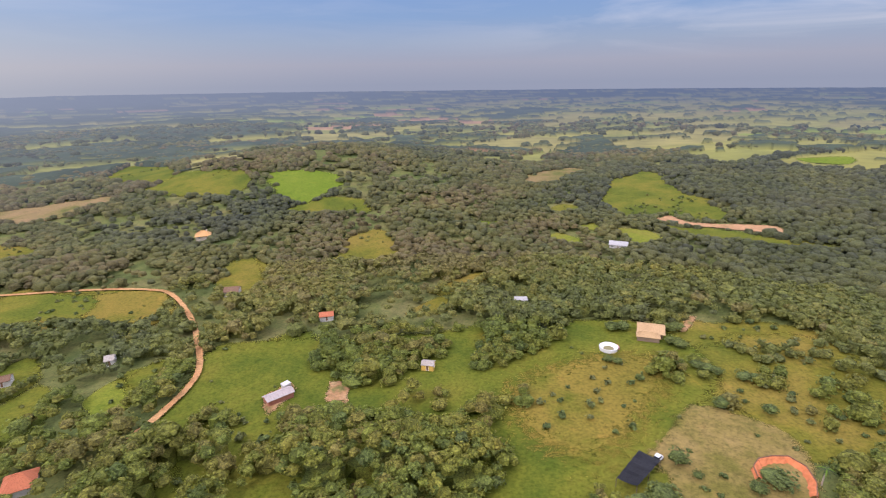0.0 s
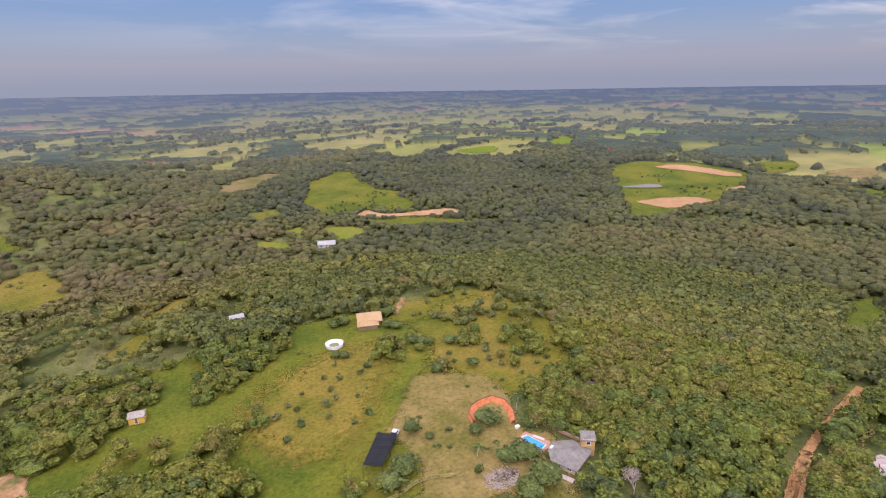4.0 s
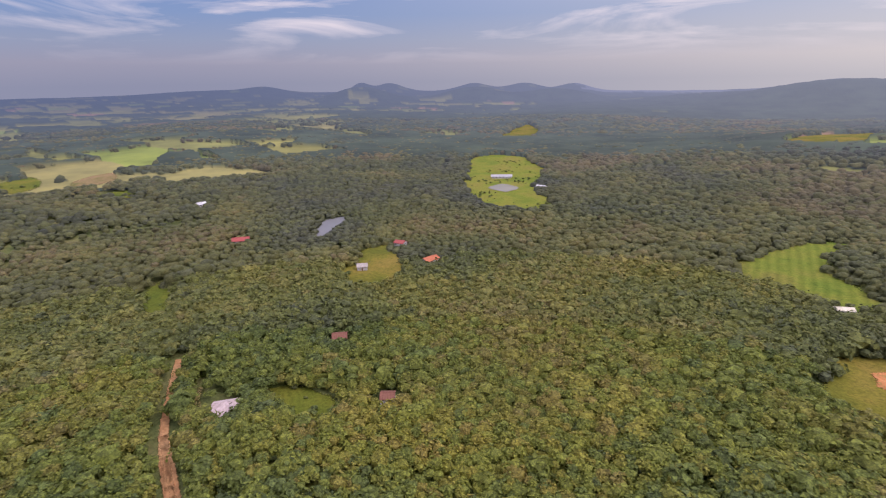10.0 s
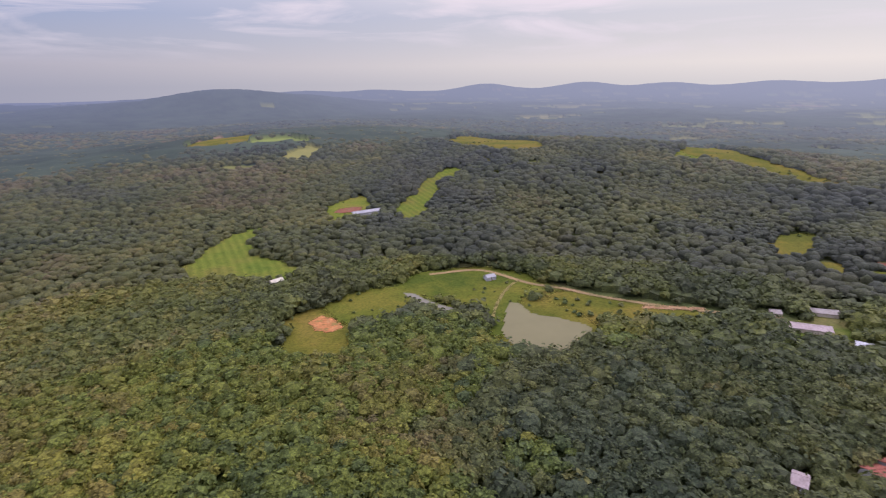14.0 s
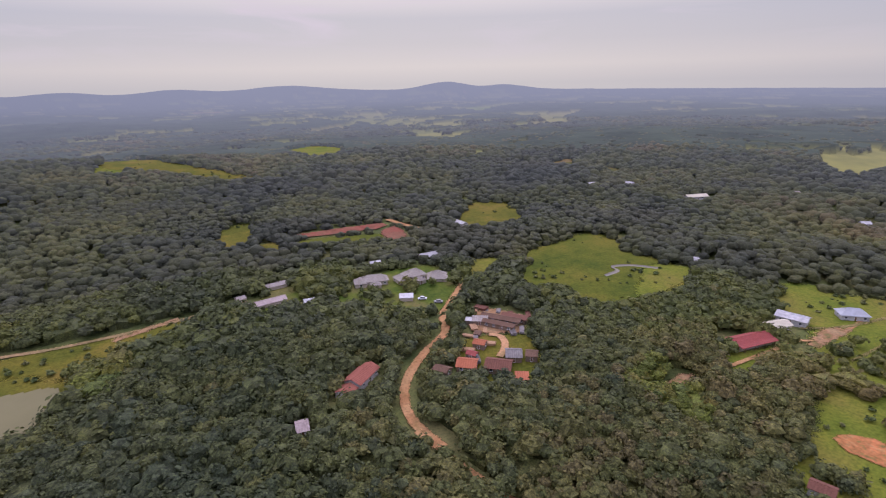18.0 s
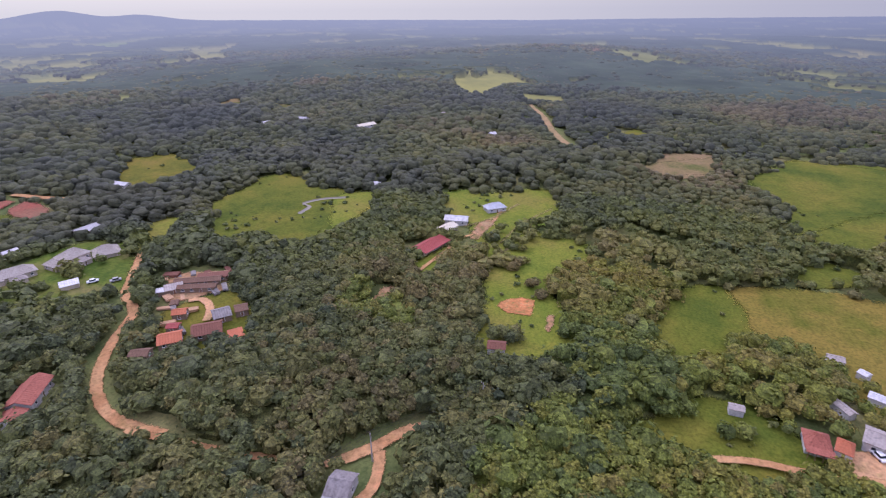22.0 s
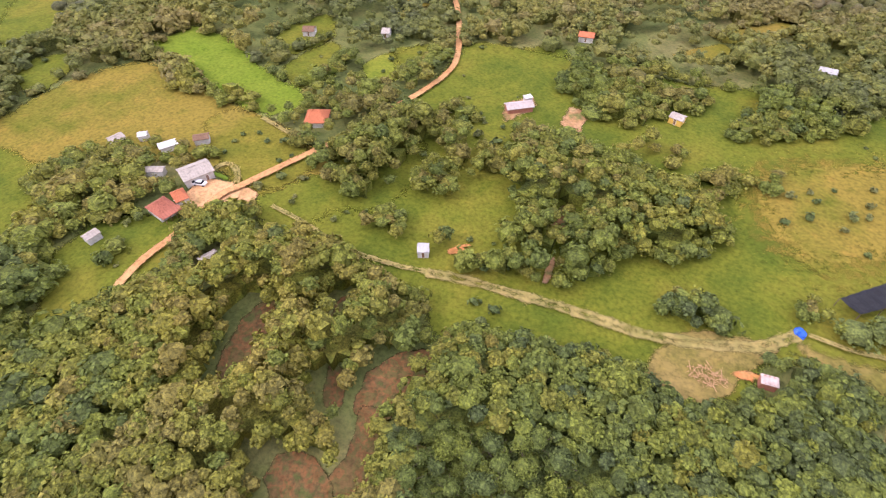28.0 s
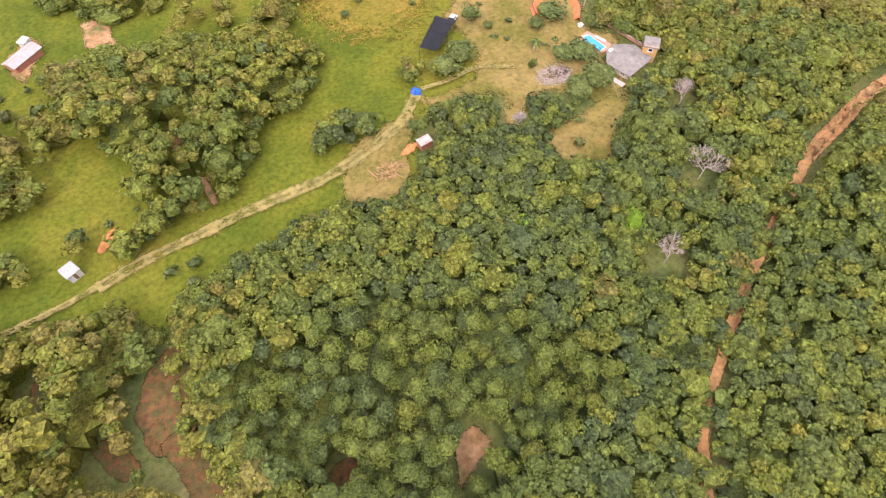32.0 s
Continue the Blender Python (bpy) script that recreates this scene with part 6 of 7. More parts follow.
def annex():
    b = new("annex")
    b.matrix_basis = pose(99.7, 84.9, 0.3, 0, 0, -40)
    tagged(b, "two-storey ochre annex with flat grey roof behind the house", "outbuilding")
    for sx, sy, w, d in ((0, 1, 3.6, 0.2), (0, -1, 3.6, 0.2), (1, 0, 0.2, 3.0), (-1, 0, 0.2, 3.0)):
        part("wall", box_bm(w, d, 5.2, -0.4), WALL["ochre"], b).matrix_basis = pose(sx * 1.7, sy * 1.6, 0)
    part("roof", slab_bm([(-2.1, -2.1, 4.7), (2.1, -2.1, 4.7), (2.1, 2.1, 5.0), (-2.1, 2.1, 5.0)], 0.16, 6), ROOF["greytile"], b, "grey sheet roof")
    for s in (1, -1):
        for z in (1.4, 3.7):
            opening("window", b, 0.0, s * 1.75, z, 1.2, 1.0, 0)
    part("stair", box_bm(3.2, 1.0, 0.2, 0.6, 0.02), WALL["ochre"], b, "ochre outside stair").matrix_basis = pose(-1.0, -2.5, 0.5, 0, -28, 0)
    HOUSES.append((99.7, 84.9, 3.5))


def swimming_pool():
    p = new("swimming_pool")
    p.location = (89.4, 95.4, 0.0)
    tagged(p, "small blue swimming pool with terracotta and stone surround", "pool")
    water = [(-1.6, 3.2), (0.3, 3.1), (1.7, -2.8), (-1.1, -3.8), (-2.0, -1.0)]
    part("water", flat_poly_bm(water, 0.3, 1.02), POOL_WATER, p, "clear turquoise pool water")
    rim = flat_poly_bm(shrink(water, 1.14), 0.2, 0.98)
    part("coping", rim, PALE_STONE, p, "pale stone pool coping")
    part("deck", flat_poly_bm([(-3.2, 3.6), (0.9, 4.9), (4.0, -2.4), (1.9, -4.2), (-1.4, -4.6), (-2.6, -1.4)], 0.0, 0.92), TERRACOTTA, p, "terracotta paved deck")
    part("step", box_bm(3.4, 1.0, 0.12, 0.93, 0.02), PALE_STONE, p, "pale stone strip").matrix_basis = pose(2.3, 0.6, 0.02, 0, 0, -66)
    HOUSES.append((89.4, 95.4, 5.0))


def clay_bank():
    """A curved cut bank of raw orange clay with a dark top edge."""
    pts = [Vector(v) for v in ((80.6, 112.4, 0), (81.6, 116.2, 0), (84.4, 118.9, 0), (88.4, 119.8, 0), (92.6, 119.6, 0), (94.6, 115.6, 0), (93.4, 110.2, 0), (90.4, 105.6, 0))]
    fine = []
    for a, b in zip(pts, pts[1:]):
        fine += [a.lerp(b, k / 4) for k in range(4)]
    fine.append(pts[-1])
    c = Vector((87.0, 112.0, 0))
    rng = random.Random(3)
    bm = bmesh.new()
    rows = []
    for q in fine:
        d = (q - c).normalized()
        j = rng.uniform(-0.3, 0.3)
        rows.append([bm.verts.new(q + d * o + Vector((0, 0, z))) for o, z in ((-1.5 + j, 0.2), (-0.8 + j, 0.9), (-0.1, 1.6 + j * 0.5), (0.3, 1.7), (0.9 + j, 0.2))])
    for r, s in zip(rows, rows[1:]):
        for k in range(4):
            bm.faces.new((r[k], s[k], s[k + 1], r[k + 1]))
    bmesh.ops.recalc_face_normals(bm, faces=bm.faces[:])
    b = tagged(new("clay_bank"), "curved bank of raw orange clay round a bush", "bank")
    part("slope", bm, ORANGE_CLAY, b)
    bm = bmesh.new()
    for q, r in zip(fine, fine[1:]):
        m = (q + r) / 2
        d = r - q
        add_box(bm, m.x + 0.4 * (m - c).normalized().x, m.y + 0.4 * (m - c).normalized().y, 1.8, d.length + 0.1, 0.2, 0.3, math.atan2(d.y, d.x))
    part("curb", bm, ROOF["brown"], b, "dark brown curb along the top")
    HOUSES.append((87.0, 114.0, 2.0))
    box = tagged(new("storage_box"), "small white storage box on the dry grass", "box")
    box.location = (89.9, 103.4, 0.35)
    part("body", box_bm(1.3, 0.9, 0.8, 0, 0.05), WHITE_PAINT, box)
    part("lid", box_bm(1.4, 1.0, 0.12, 0.8, 0.03), WHITE_PAINT, box)


def garden_wall():
    w = tagged(new("garden_wall"), "low terracotta garden wall beside the woodland", "wall")
    w.location = (99.2, 94.6, 0.3)
    part("run", box_bm(12.0, 0.4, 1.0, 0, 0.05), TERRACOTTA, w).matrix_basis = pose(0, 0, 0, 0, 0, -73)
    part("coping", box_bm(12.1, 0.6, 0.12, 1.0, 0.03), PALE_STONE, w, "pale coping").matrix_basis = pose(0, 0, 0, 0, 0, -73)


def shade_shelter():
    s = tagged(new("shade_shelter"), "black shade-cloth shelter on timber posts in the yard", "shelter")
    s.location = (50.9, 116.4, 0.3)
    q = [(-7.6, -4.8), (1.9, 5.7), (6.2, 1.5), (-3.4, -7.8)]
    bm = bmesh.new()
    grid = [[bm.verts.new((
        (q[0][0] * (1 - u) + q[1][0] * u) * (1 - v) + (q[3][0] * (1 - u) + q[2][0] * u) * v,
        (q[0][1] * (1 - u) + q[1][1] * u) * (1 - v) + (q[3][1] * (1 - u) + q[2][1] * u) * v,
        2.7 - 0.25 * math.sin(u * math.pi * 4) ** 2 - 0.3 * math.sin(v * math.pi))) for u in [i / 16 for i in range(17)]] for v in [j / 6 for j in range(7)]]
    for a, b in zip(grid, grid[1:]):
        for k in range(16):
            bm.faces.new((a[k], a[k + 1], b[k + 1], b[k]))
    bmesh.ops.solidify(bm, geom=bm.faces[:], thickness=0.05)
    part("shade_cloth", bm, BLACK_NET, s, "sagging black shade cloth")
    for (x, y) in q + [((q[0][0] + q[1][0]) / 2, (q[0][1] + q[1][1]) / 2), ((q[2][0] + q[3][0]) / 2, (q[2][1] + q[3][1]) / 2)]:
        part("post", box_bm(0.16, 0.16, 2.9, -0.2, 0.02), BARK, s).matrix_basis = pose(x, y, 0)
    HOUSES.extend([(53.4, 118.8, 5.0), (47.5, 112.4, 5.5), (49.5, 108.0, 3.5)])


def vehicle(name, label, x, y, turn, length, width, height, paint, z=None):
    v = new(name)
    v.matrix_basis = pose(x, y, float(land(x, y)) + 0.4 if z is None else z, 0, 0, turn)
    tagged(v, label, "vehicle")
    bm = box_bm(length, width, height * 0.42, 0.3, 0.12)
    part("body", bm, paint, v)
    cab = box_bm(length * 0.56, width * 0.9, height * 0.4, 0.3 + height * 0.41)
    for w in cab.verts:
        if w.co.z > 0.5 + height * 0.5:
            w.co.x *= 0.78
            w.co.y *= 0.88
    part("cabin", cab, GLASS_DARK, v, "dark glazed cabin")
    part("roof", box_bm(length * 0.44, width * 0.8, 0.06, 0.3 + height * 0.8, 0.02), paint, v)
    for sx in (-1, 1):
        for sy in (-1, 1):
            bm = bmesh.new()
            bmesh.ops.create_cone(bm, cap_ends=True, segments=12, radius1=0.32, radius2=0.32, depth=0.22, matrix=Matrix.Translation((sx * length * 0.31, sy * width * 0.47, 0.32)) @ Matrix.Rotation(radians(90), 4, "X"))
            part("wheel", bm, BLACK_NET, v)
    return v


def water_tank():
    t = tagged(new("water_tank"), "round white open water tank on the grassy slope", "tank")
    t.location = (63.5, 184.2, 0.2)
    bm = bmesh.new()
    ring = []
    for r, z in ((3.3, -0.2), (3.55, 1.5), (3.55, 1.6), (3.3, 1.6), (2.7, 0.7), (0.02, 0.55)):
        ring.append([bm.verts.new((r * math.cos(a), r * math.sin(a), z)) for a in [k * 2 * math.pi / 28 for k in range(28)]])
    for a, b in zip(ring, ring[1:]):
        for k in range(28):
            bm.faces.new((a[k], a[(k + 1) % 28], b[(k + 1) % 28], b[k]))
    bmesh.ops.recalc_face_normals(bm, faces=bm.faces[:])
    part("basin", bm, WHITE_PAINT, t)
    bm = bmesh.new()
    bmesh.ops.create_cone(bm, cap_ends=True, segments=28, radius1=2.0, radius2=2.0, depth=0.1, matrix=Matrix.Translation((0, 0, 0.74)))
    part("water", bm, FIELD["water_pond"], t, "dark water at the bottom")
    bm = bmesh.new()
    add_box(bm, 3.9, 0.6, 0.7, 0.5, 2.6, 1.3)
    part("step", bm, TERRACOTTA, t, "terracotta side step")
    HOUSES.append((63.5, 184.2, 4.5))


def brush_pile(x, y, rx, ry, label, material, n, seed):
    """A heap of bare branches."""
    rng = random.Random(seed)
    bm = bmesh.new()
    for _ in range(n):
        a, r = rng.uniform(0, 6.28), rng.uniform(0, 1) ** 0.5
        h = (1 - r) * 1.3
        m = Matrix.Translation((math.cos(a) * r * rx, math.sin(a) * r * ry, rng.uniform(0.05, 0.25 + h))) @ Euler((0, rng.uniform(-0.6, 0.6), rng.uniform(0, 6.28))).to_matrix().to_4x4()
        bmesh.ops.create_cone(bm, cap_ends=True, segments=5, radius1=rng.uniform(0.04, 0.12), radius2=0.02, depth=rng.uniform(1.2, 3.2), matrix=m @ Matrix.Rotation(radians(90), 4, "Y"))
    me = bpy.data.meshes.new("brush_pile")
    bm.to_mesh(me)
    bm.free()
    me.materials.append(material)
    ob = tagged(new("brush_pile", me), label, "brush pile", kind="stuff")
    ob.location = (x, y, 0.35)
    HOUSES.append((x, y, max(rx, ry)))


def bare_tree(x, y, height, seed, label):
    rng = random.Random(seed)
    bm = bmesh.new()

    def grow(a, way, length, r, depth):
        b = a + way * length
        m = (b - a).to_track_quat("Z", "Y").to_matrix().to_4x4()
        bmesh.ops.create_cone(bm, cap_ends=True, segments=5, radius1=r, radius2=r * 0.62, depth=length, matrix=Matrix.Translation((a + b) / 2) @ m)
        if depth:
            for _ in range(4 if depth > 2 else 5):
                w = (way * 0.6 + Vector((rng.uniform(-1, 1), rng.uniform(-1, 1), rng.uniform(0.0, 0.9))) * 0.8).normalized()
                grow(a.lerp(b, rng.uniform(0.65, 1.0)), w, length * rng.uniform(0.6, 0.8), r * 0.6, depth - 1)

    grow(Vector((0, 0, -0.3)), Vector((0.05, 0.03, 1)).normalized(), height * 0.36, 0.15, 4)
    t = tagged(new("bare_tree"), label, "tree")
    t.location = (x, y, 0)
    part("trunk", bm, PALE_BARK, t, "pale leafless trunk and twigs")
    HOUSES.append((x, y, 3.4))


def palm(x, y, height, seed):
    rng = random.Random(seed)
    p = tagged(new("palm"), "tall slender palm with drooping green fronds", "palm")
    p.location = (x, y, 0.2)
    bm = bmesh.new()
    rings = []
    for i in range(7):
        t = i / 6
        r = 0.19 - 0.07 * t
        rings.append([bm.verts.new((0.4 * t * t + r * math.cos(a), r * math.sin(a), height * t - 0.3 * (1 - t))) for a in [k * math.pi / 3 for k in range(6)]])
    for a, b in zip(rings, rings[1:]):
        for k in range(6):
            bm.faces.new((a[k], a[(k + 1) % 6], b[(k + 1) % 6], b[k]))
    part("trunk", bm, PALE_BARK, p)
    for f in range(12):
        a = f * 2 * math.pi / 12 + rng.uniform(-0.2, 0.2)
        bm = bmesh.new()
        prev = None
        for i in range(6):
            t = i / 5
            c = Vector((0.4 + math.cos(a) * 2.3 * t, math.sin(a) * 2.3 * t, height + 0.9 * t - 1.9 * t * t))
            s = Vector((-math.sin(a), math.cos(a), 0)) * 0.34 * (1 - t * 0.8)
            now = (bm.verts.new(c - s - Vector((0, 0, 0.12))), bm.verts.new(c), bm.verts.new(c + s - Vector((0, 0, 0.12))))
            if prev:
                bm.faces.new((prev[0], prev[1], now[1], now[0]))
                bm.faces.new((prev[1], prev[2], now[2], now[1]))
            prev = now
        part("frond", bm, LEAVES_BRIGHT if f % 4 == 0 else LEAVES, p)
    HOUSES.append((x, y, 2.2))


def power_pole(x, y, turn, height=9.0):
    p = tagged(new("power_pole"), "grey concrete power pole with crossarm beside the road", "pole", "power poles along the road")
    p.matrix_basis = pose(x, y, float(land(x, y)), 0, 0, turn)
    bm = bmesh.new()
    bmesh.ops.create_cone(bm, cap_ends=True, segments=8, radius1=0.2, radius2=0.12, depth=height + 0.5, matrix=Matrix.Translation((0, 0, height / 2 - 0.25)))
    part("mast", bm, ROOF["whitegrey"], p)
    part("crossarm", box_bm(2.2, 0.14, 0.16, height - 0.7, 0.02), BARK, p, "timber crossarm")
    for k in (-0.95, 0, 0.95):
        part("insulator", box_bm(0.1, 0.1, 0.22, height - 0.54, 0.02), WHITE_PAINT, p).matrix_basis = pose(k, 0, 0)
    return p


def wire_run(a, b, height=8.7):
    """Three sagging wires between two poles."""
    pa, pb = Vector((a[0], a[1], float(land(*a)) + height)), Vector((b[0], b[1], float(land(*b)) + height))
    side = (pb - pa).cross(Vector((0, 0, 1))).normalized()
    for k in (-0.95, 0, 0.95):
        cu = bpy.data.curves.new("wire", "CURVE")
        cu.dimensions, cu.bevel_depth, cu.bevel_resolution = "3D", 0.018, 1
        sp = cu.splines.new("POLY")
        sp.points.add(10)
        for i in range(11):
            t = i / 10
            q = pa.lerp(pb, t) + side * k - Vector((0, 0, 3.2 * t * (1 - t)))
            sp.points[i].co = (*q, 1)
        cu.materials.append(BLACK_NET)
        tagged(new("wire", cu), "thin dark power line between poles", "wire", "power lines")


def timber_stack(x, y, turn, length, width, layers, material, label):
    s = tagged(new("timber_stack"), label, "timber stack", "timber stacks of the sawmill")
    s.matrix_basis = pose(x, y, float(land(x, y)) + 0.4, 0, 0, turn)
    rng = random.Random(int(x * 7 + y))
    n = max(3, int(width / 0.5))
    board = None
    for k in range(layers):
        for i in range(n):
            if board is None:
                board = part("board", box_bm(length, width / n * 0.88, 0.3, 0, 0.03), material, s)
                o = board
            else:
                o = new("board", board.data)
                o.parent = s
            o.matrix_basis = pose(rng.uniform(-0.3, 0.3), (i + 0.5) * width / n - width / 2, k * 0.32, 0, 0, rng.uniform(-1.5, 1.5))
    HOUSES.append((x, y, max(length, width) / 2))


def hedge(name, label, x, y, turn, length, width, height, material, seed):
    rng = np.random.RandomState(seed)
    n = max(1, int(length / width * 1.6))
    tris = []
    for i in range(n):
        c = crown_tris(rng, 230, 0.105, 9, (3, 8), 0.8, 0.4) * np.array([width * 0.62, width * 0.62, height * 0.62]) * rng.uniform(0.85, 1.15)
        c[..., 0] += (i + 0.5) * length / n - length / 2
        c[..., 2] += height * 0.45
        tris.append(c.reshape(-1, 3))
    v = np.concatenate(tris)
    ob = tagged(new(name, mesh_from(name, v, np.arange(len(v)).reshape(-1, 3), material, np.full(len(v), 0.5))), label, "shrub")
    ob.matrix_basis = pose(x, y, float(land(x, y)) + 0.25, 0, 0, turn)


def yard():
    pool_house()
    annex()
    swimming_pool()
    clay_bank()
    garden_wall()
    shade_shelter()
    water_tank()
    vehicle("van", "small white van parked at the end of the shade shelter", 57.6, 120.8, 40, 3.6, 1.7, 1.7, WHITE_PAINT)
    vehicle("car", "white car parked in front of the machine shed", -121.8, 71.6, 20, 3.9, 1.7, 1.45, WHITE_PAINT)
    vehicle("car", "white car parked on the estate lawn", -140.0, -192.6, 140, 4.2, 1.8, 1.5, WHITE_PAINT)
    vehicle("car", "grey car parked by the estate road", -143.5, -184.5, 140, 4.2, 1.8, 1.5, ROOF["whitegrey"])
    brush_pile(72.6, 89.0, 5.2, 3.4, "heap of pale bare branches in the yard", PALE_BARK, 230, 4)
    brush_pile(74.4, 89.6, 3.4, 2.2, "heap of dark brown cut branches and stumps", BARK, 90, 14)
    brush_pile(57.0, 79.6, 1.8, 1.4, "small heap of grey branches by the trees", ROOF["grey"], 50, 5)
    brush_pile(20.5, 77.5, 4.0, 2.6, "scattered tan garden beds and cuttings", TIMBER_FRESH, 90, 6)
    bare_tree(86.0, 45.0, 14.0, 8, "leafless pale grey tree above the green canopy")
    bare_tree(65.4, 30.0, 9.5, 9, "small leafless whitish tree in the woodland")
    bare_tree(96.0, 66.0, 10.0, 12, "leafless grey tree at the edge of the wood")
    palm(95.7, 110.7, 5.0, 1)
    palm(72.5, 99.8, 3.6, 2)
    tarp = tagged(new("blue_tarpaulin"), "crumpled blue tarpaulin over a cart beside the track", "tarpaulin")
    tarp.location = (36.7, 98.6, 0.3)
    rng = np.random.RandomState(4)
    t = lump(1.5, rng, 4, 10, 0.9).reshape(-1, 3)
    cover = new("cover", mesh_from("cover", t, np.arange(len(t)).reshape(-1, 3), BLUE_PLASTIC))
    cover.parent = tarp
    HOUSES.append((36.7, 98.6, 2.5))
    hedge("hedge", "clipped yellow-green hedge beside the dirt yard", -118.8, 77.0, 0, 5.5, 1.3, 1.6, LEAVES_BRIGHT, 3)
    hedge("shrub", "round dark green shrub beside the brown farmhouse", -124.6, 52.6, 0, 3.0, 3.0, 3.4, LEAVES_SHRUB, 5)
    hedge("shrub", "round dark green shrub behind the orange farmhouse", -128.4, 66.2, 0, 4.0, 4.0, 4.2, LEAVES_SHRUB, 6)
    hedge("shrub", "bright lime-green tree crown above the canopy", 62.0, 39.3, 0, 5.0, 4.6, 10.0, LEAVES_BRIGHT, 7)
    hedge("shrub", "bright lime-green tree crown in the woodland", 40.3, 47.9, 0, 3.6, 3.6, 9.6, LEAVES_BRIGHT, 8)
    for x, y, length, width, height, text, seed in (
            (84.6, 111.6, 10.0, 9.0, 3.4, "dense green bush inside the clay bank", 9), (78.4, 108.6, 6.0, 5.0, 2.8, "loose green bush beside the clay bank", 26), (62.6, 119.6, 6.6, 6.2, 4.6, "round green bush on dry grass", 10),
            (81.0, 93.6, 10.0, 8.0, 4.2, "spreading green bush beside the pool", 11), (94.6, 101.8, 5.0, 4.0, 3.0, "dense green bush by the garden wall", 12),
            (79.0, 81.6, 15.0, 8.5, 4.8, "long green thicket below the brush heap", 13), (50.0, 104.5, 13.0, 7.5, 4.2, "green thicket below the shade shelter", 14),
            (65.3, 113.6, 4.0, 3.4, 2.6, "small green bush in the dry yard", 15), (87.1, 144.3, 7.0, 6.0, 4.5, "clump of green trees above the yard", 16),
            (100.1, 140.7, 5.0, 4.5, 4.0, "clump of green trees on the slope", 17), (68.4, 93.7, 2.2, 2.2, 4.2, "slim dark green cypress in the yard", 18),
            (88.2, 88.4, 2.6, 2.2, 2.4, "clipped dark green shrub beside the house", 19), (90.1, 186.0, 8.0, 6.0, 3.6, "green shrubs below the villa", 20),
            (93.2, 167.0, 10.0, 5.0, 3.0, "low green thicket on the grassy slope", 21), (62.1, 174.2, 7.0, 4.0, 2.6, "green shrubs below the round tank", 22),
            (105.1, 160.4, 8.0, 5.0, 3.0, "loose green shrubs on rough pasture", 23), (72.0, 200.5, 9.0, 6.0, 4.0, "green trees beside the villa", 24),
            (95.0, 199.0, 8.0, 6.0, 4.0, "green trees behind the villa", 25)):
        hedge("shrub", text, x, y, 15 * seed, length, width, height, LEAVES_SHRUB, seed)
    poles = [(-86.5, -45.5), (-62.0, -62.0), (-112.0, -24.0)]
    for k, (x, y) in enumerate(poles):
        power_pole(x, y, 40)
    wire_run(poles[0], poles[1])
    wire_run(poles[0], poles[2])
    for x, y, a, l, w, n, mat, lab in (
            (-150.5, -166.1, 40, 3, 2, 1, TIMBER_FRESH, "stack of fresh orange-brown sawn timber"),
            (-154.8, -163.9, 50, 5, 2.5, 1, ROOF["greybrown"], "stack of weathered grey boards"),
            (-157.2, -157.9, 40, 4, 2, 3, ROOF["greybrown"], "stack of weathered grey boards"),
            (-159.5, -152.2, 55, 5, 2.5, 2, ROOF["redbrown"], "stack of red-brown sawn boards"),
            (-161.2, -146.2, 50, 3, 1.5, 2, ROOF["greybrown"], "stack of weathered grey boards"),
            (-164.3, -146.2, 50, 6, 2, 3, ROOF["redbrown"], "stack of red-brown sawn boards"),
            (-136.3, -150.0, 55, 4, 1.5, 1, TIMBER_FRESH, "stack of fresh orange-brown sawn timber"),
            (-140.2, -148.6, 45, 5, 1.5, 1, TIMBER_FRESH, "stack of fresh orange-brown sawn timber"),
            (-146.8, -138.8, 55, 5, 2.5, 3, ROOF["greybrown"], "stack of weathered grey boards"),
            (-151.1, -137.8, 45, 6, 2, 3, ROOF["greybrown"], "stack of weathered grey boards"),
            (-132.7, -146.3, 50, 5, 2, 2, ROOF["greybrown"], "stack of weathered grey boards"),
            (-132.1, -138.4, 130, 6, 2.5, 3, TIMBER_FRESH, "stack of fresh orange-brown sawn timber"),
            (-122.7, -139.6, 130, 5, 2, 3, TIMBER_FRESH, "stack of fresh orange-brown sawn timber"),
            (-130.5, -125.2, 50, 6, 2, 2, ROOF["greybrown"], "stack of weathered grey boards"),
            (-120.5, -131.9, 55, 6, 2, 3, ROOF["greybrown"], "stack of weathered grey boards"),
            (-153.5, -165.5, 110, 6, 3.5, 4, ROOF["redbrown"], "stack of red-brown sawn boards in the yard"),
            (-159.0, -147.0, 120, 8, 4, 4, TIMBER_FRESH, "stack of fresh orange-brown sawn timber"),
            (-137.5, -152.8, 60, 5, 3, 3, TIMBER_FRESH, "low stack of fresh sawn boards"),
            (-135.0, -147.6, 30, 4, 3, 3, ROOF["brown"], "low stack of weathered brown boards"),
            (-131.0, -148.6, 120, 5, 2, 2, TIMBER_FRESH, "few fresh boards piled on bare dirt")):
        timber_stack(x, y, a, l, w, n, mat, lab)

# ---- trees ----
def dome(r, rng, rings=3, sides=7, squash=0.8, rough=(0.78, 1.16)):
    """A closed uneven dome: points and triangles."""
    v = [[0, 0, r * squash]]
    for i in range(1, rings + 1):
        a = math.pi * 0.62 * i / rings
        for j in range(sides):
            t = 2 * math.pi * (j + 0.5 * (i % 2)) / sides
            k = r * rng.uniform(*rough)
            v.append([k * math.sin(a) * math.cos(t), k * math.sin(a) * math.sin(t), k * math.cos(a) * squash])
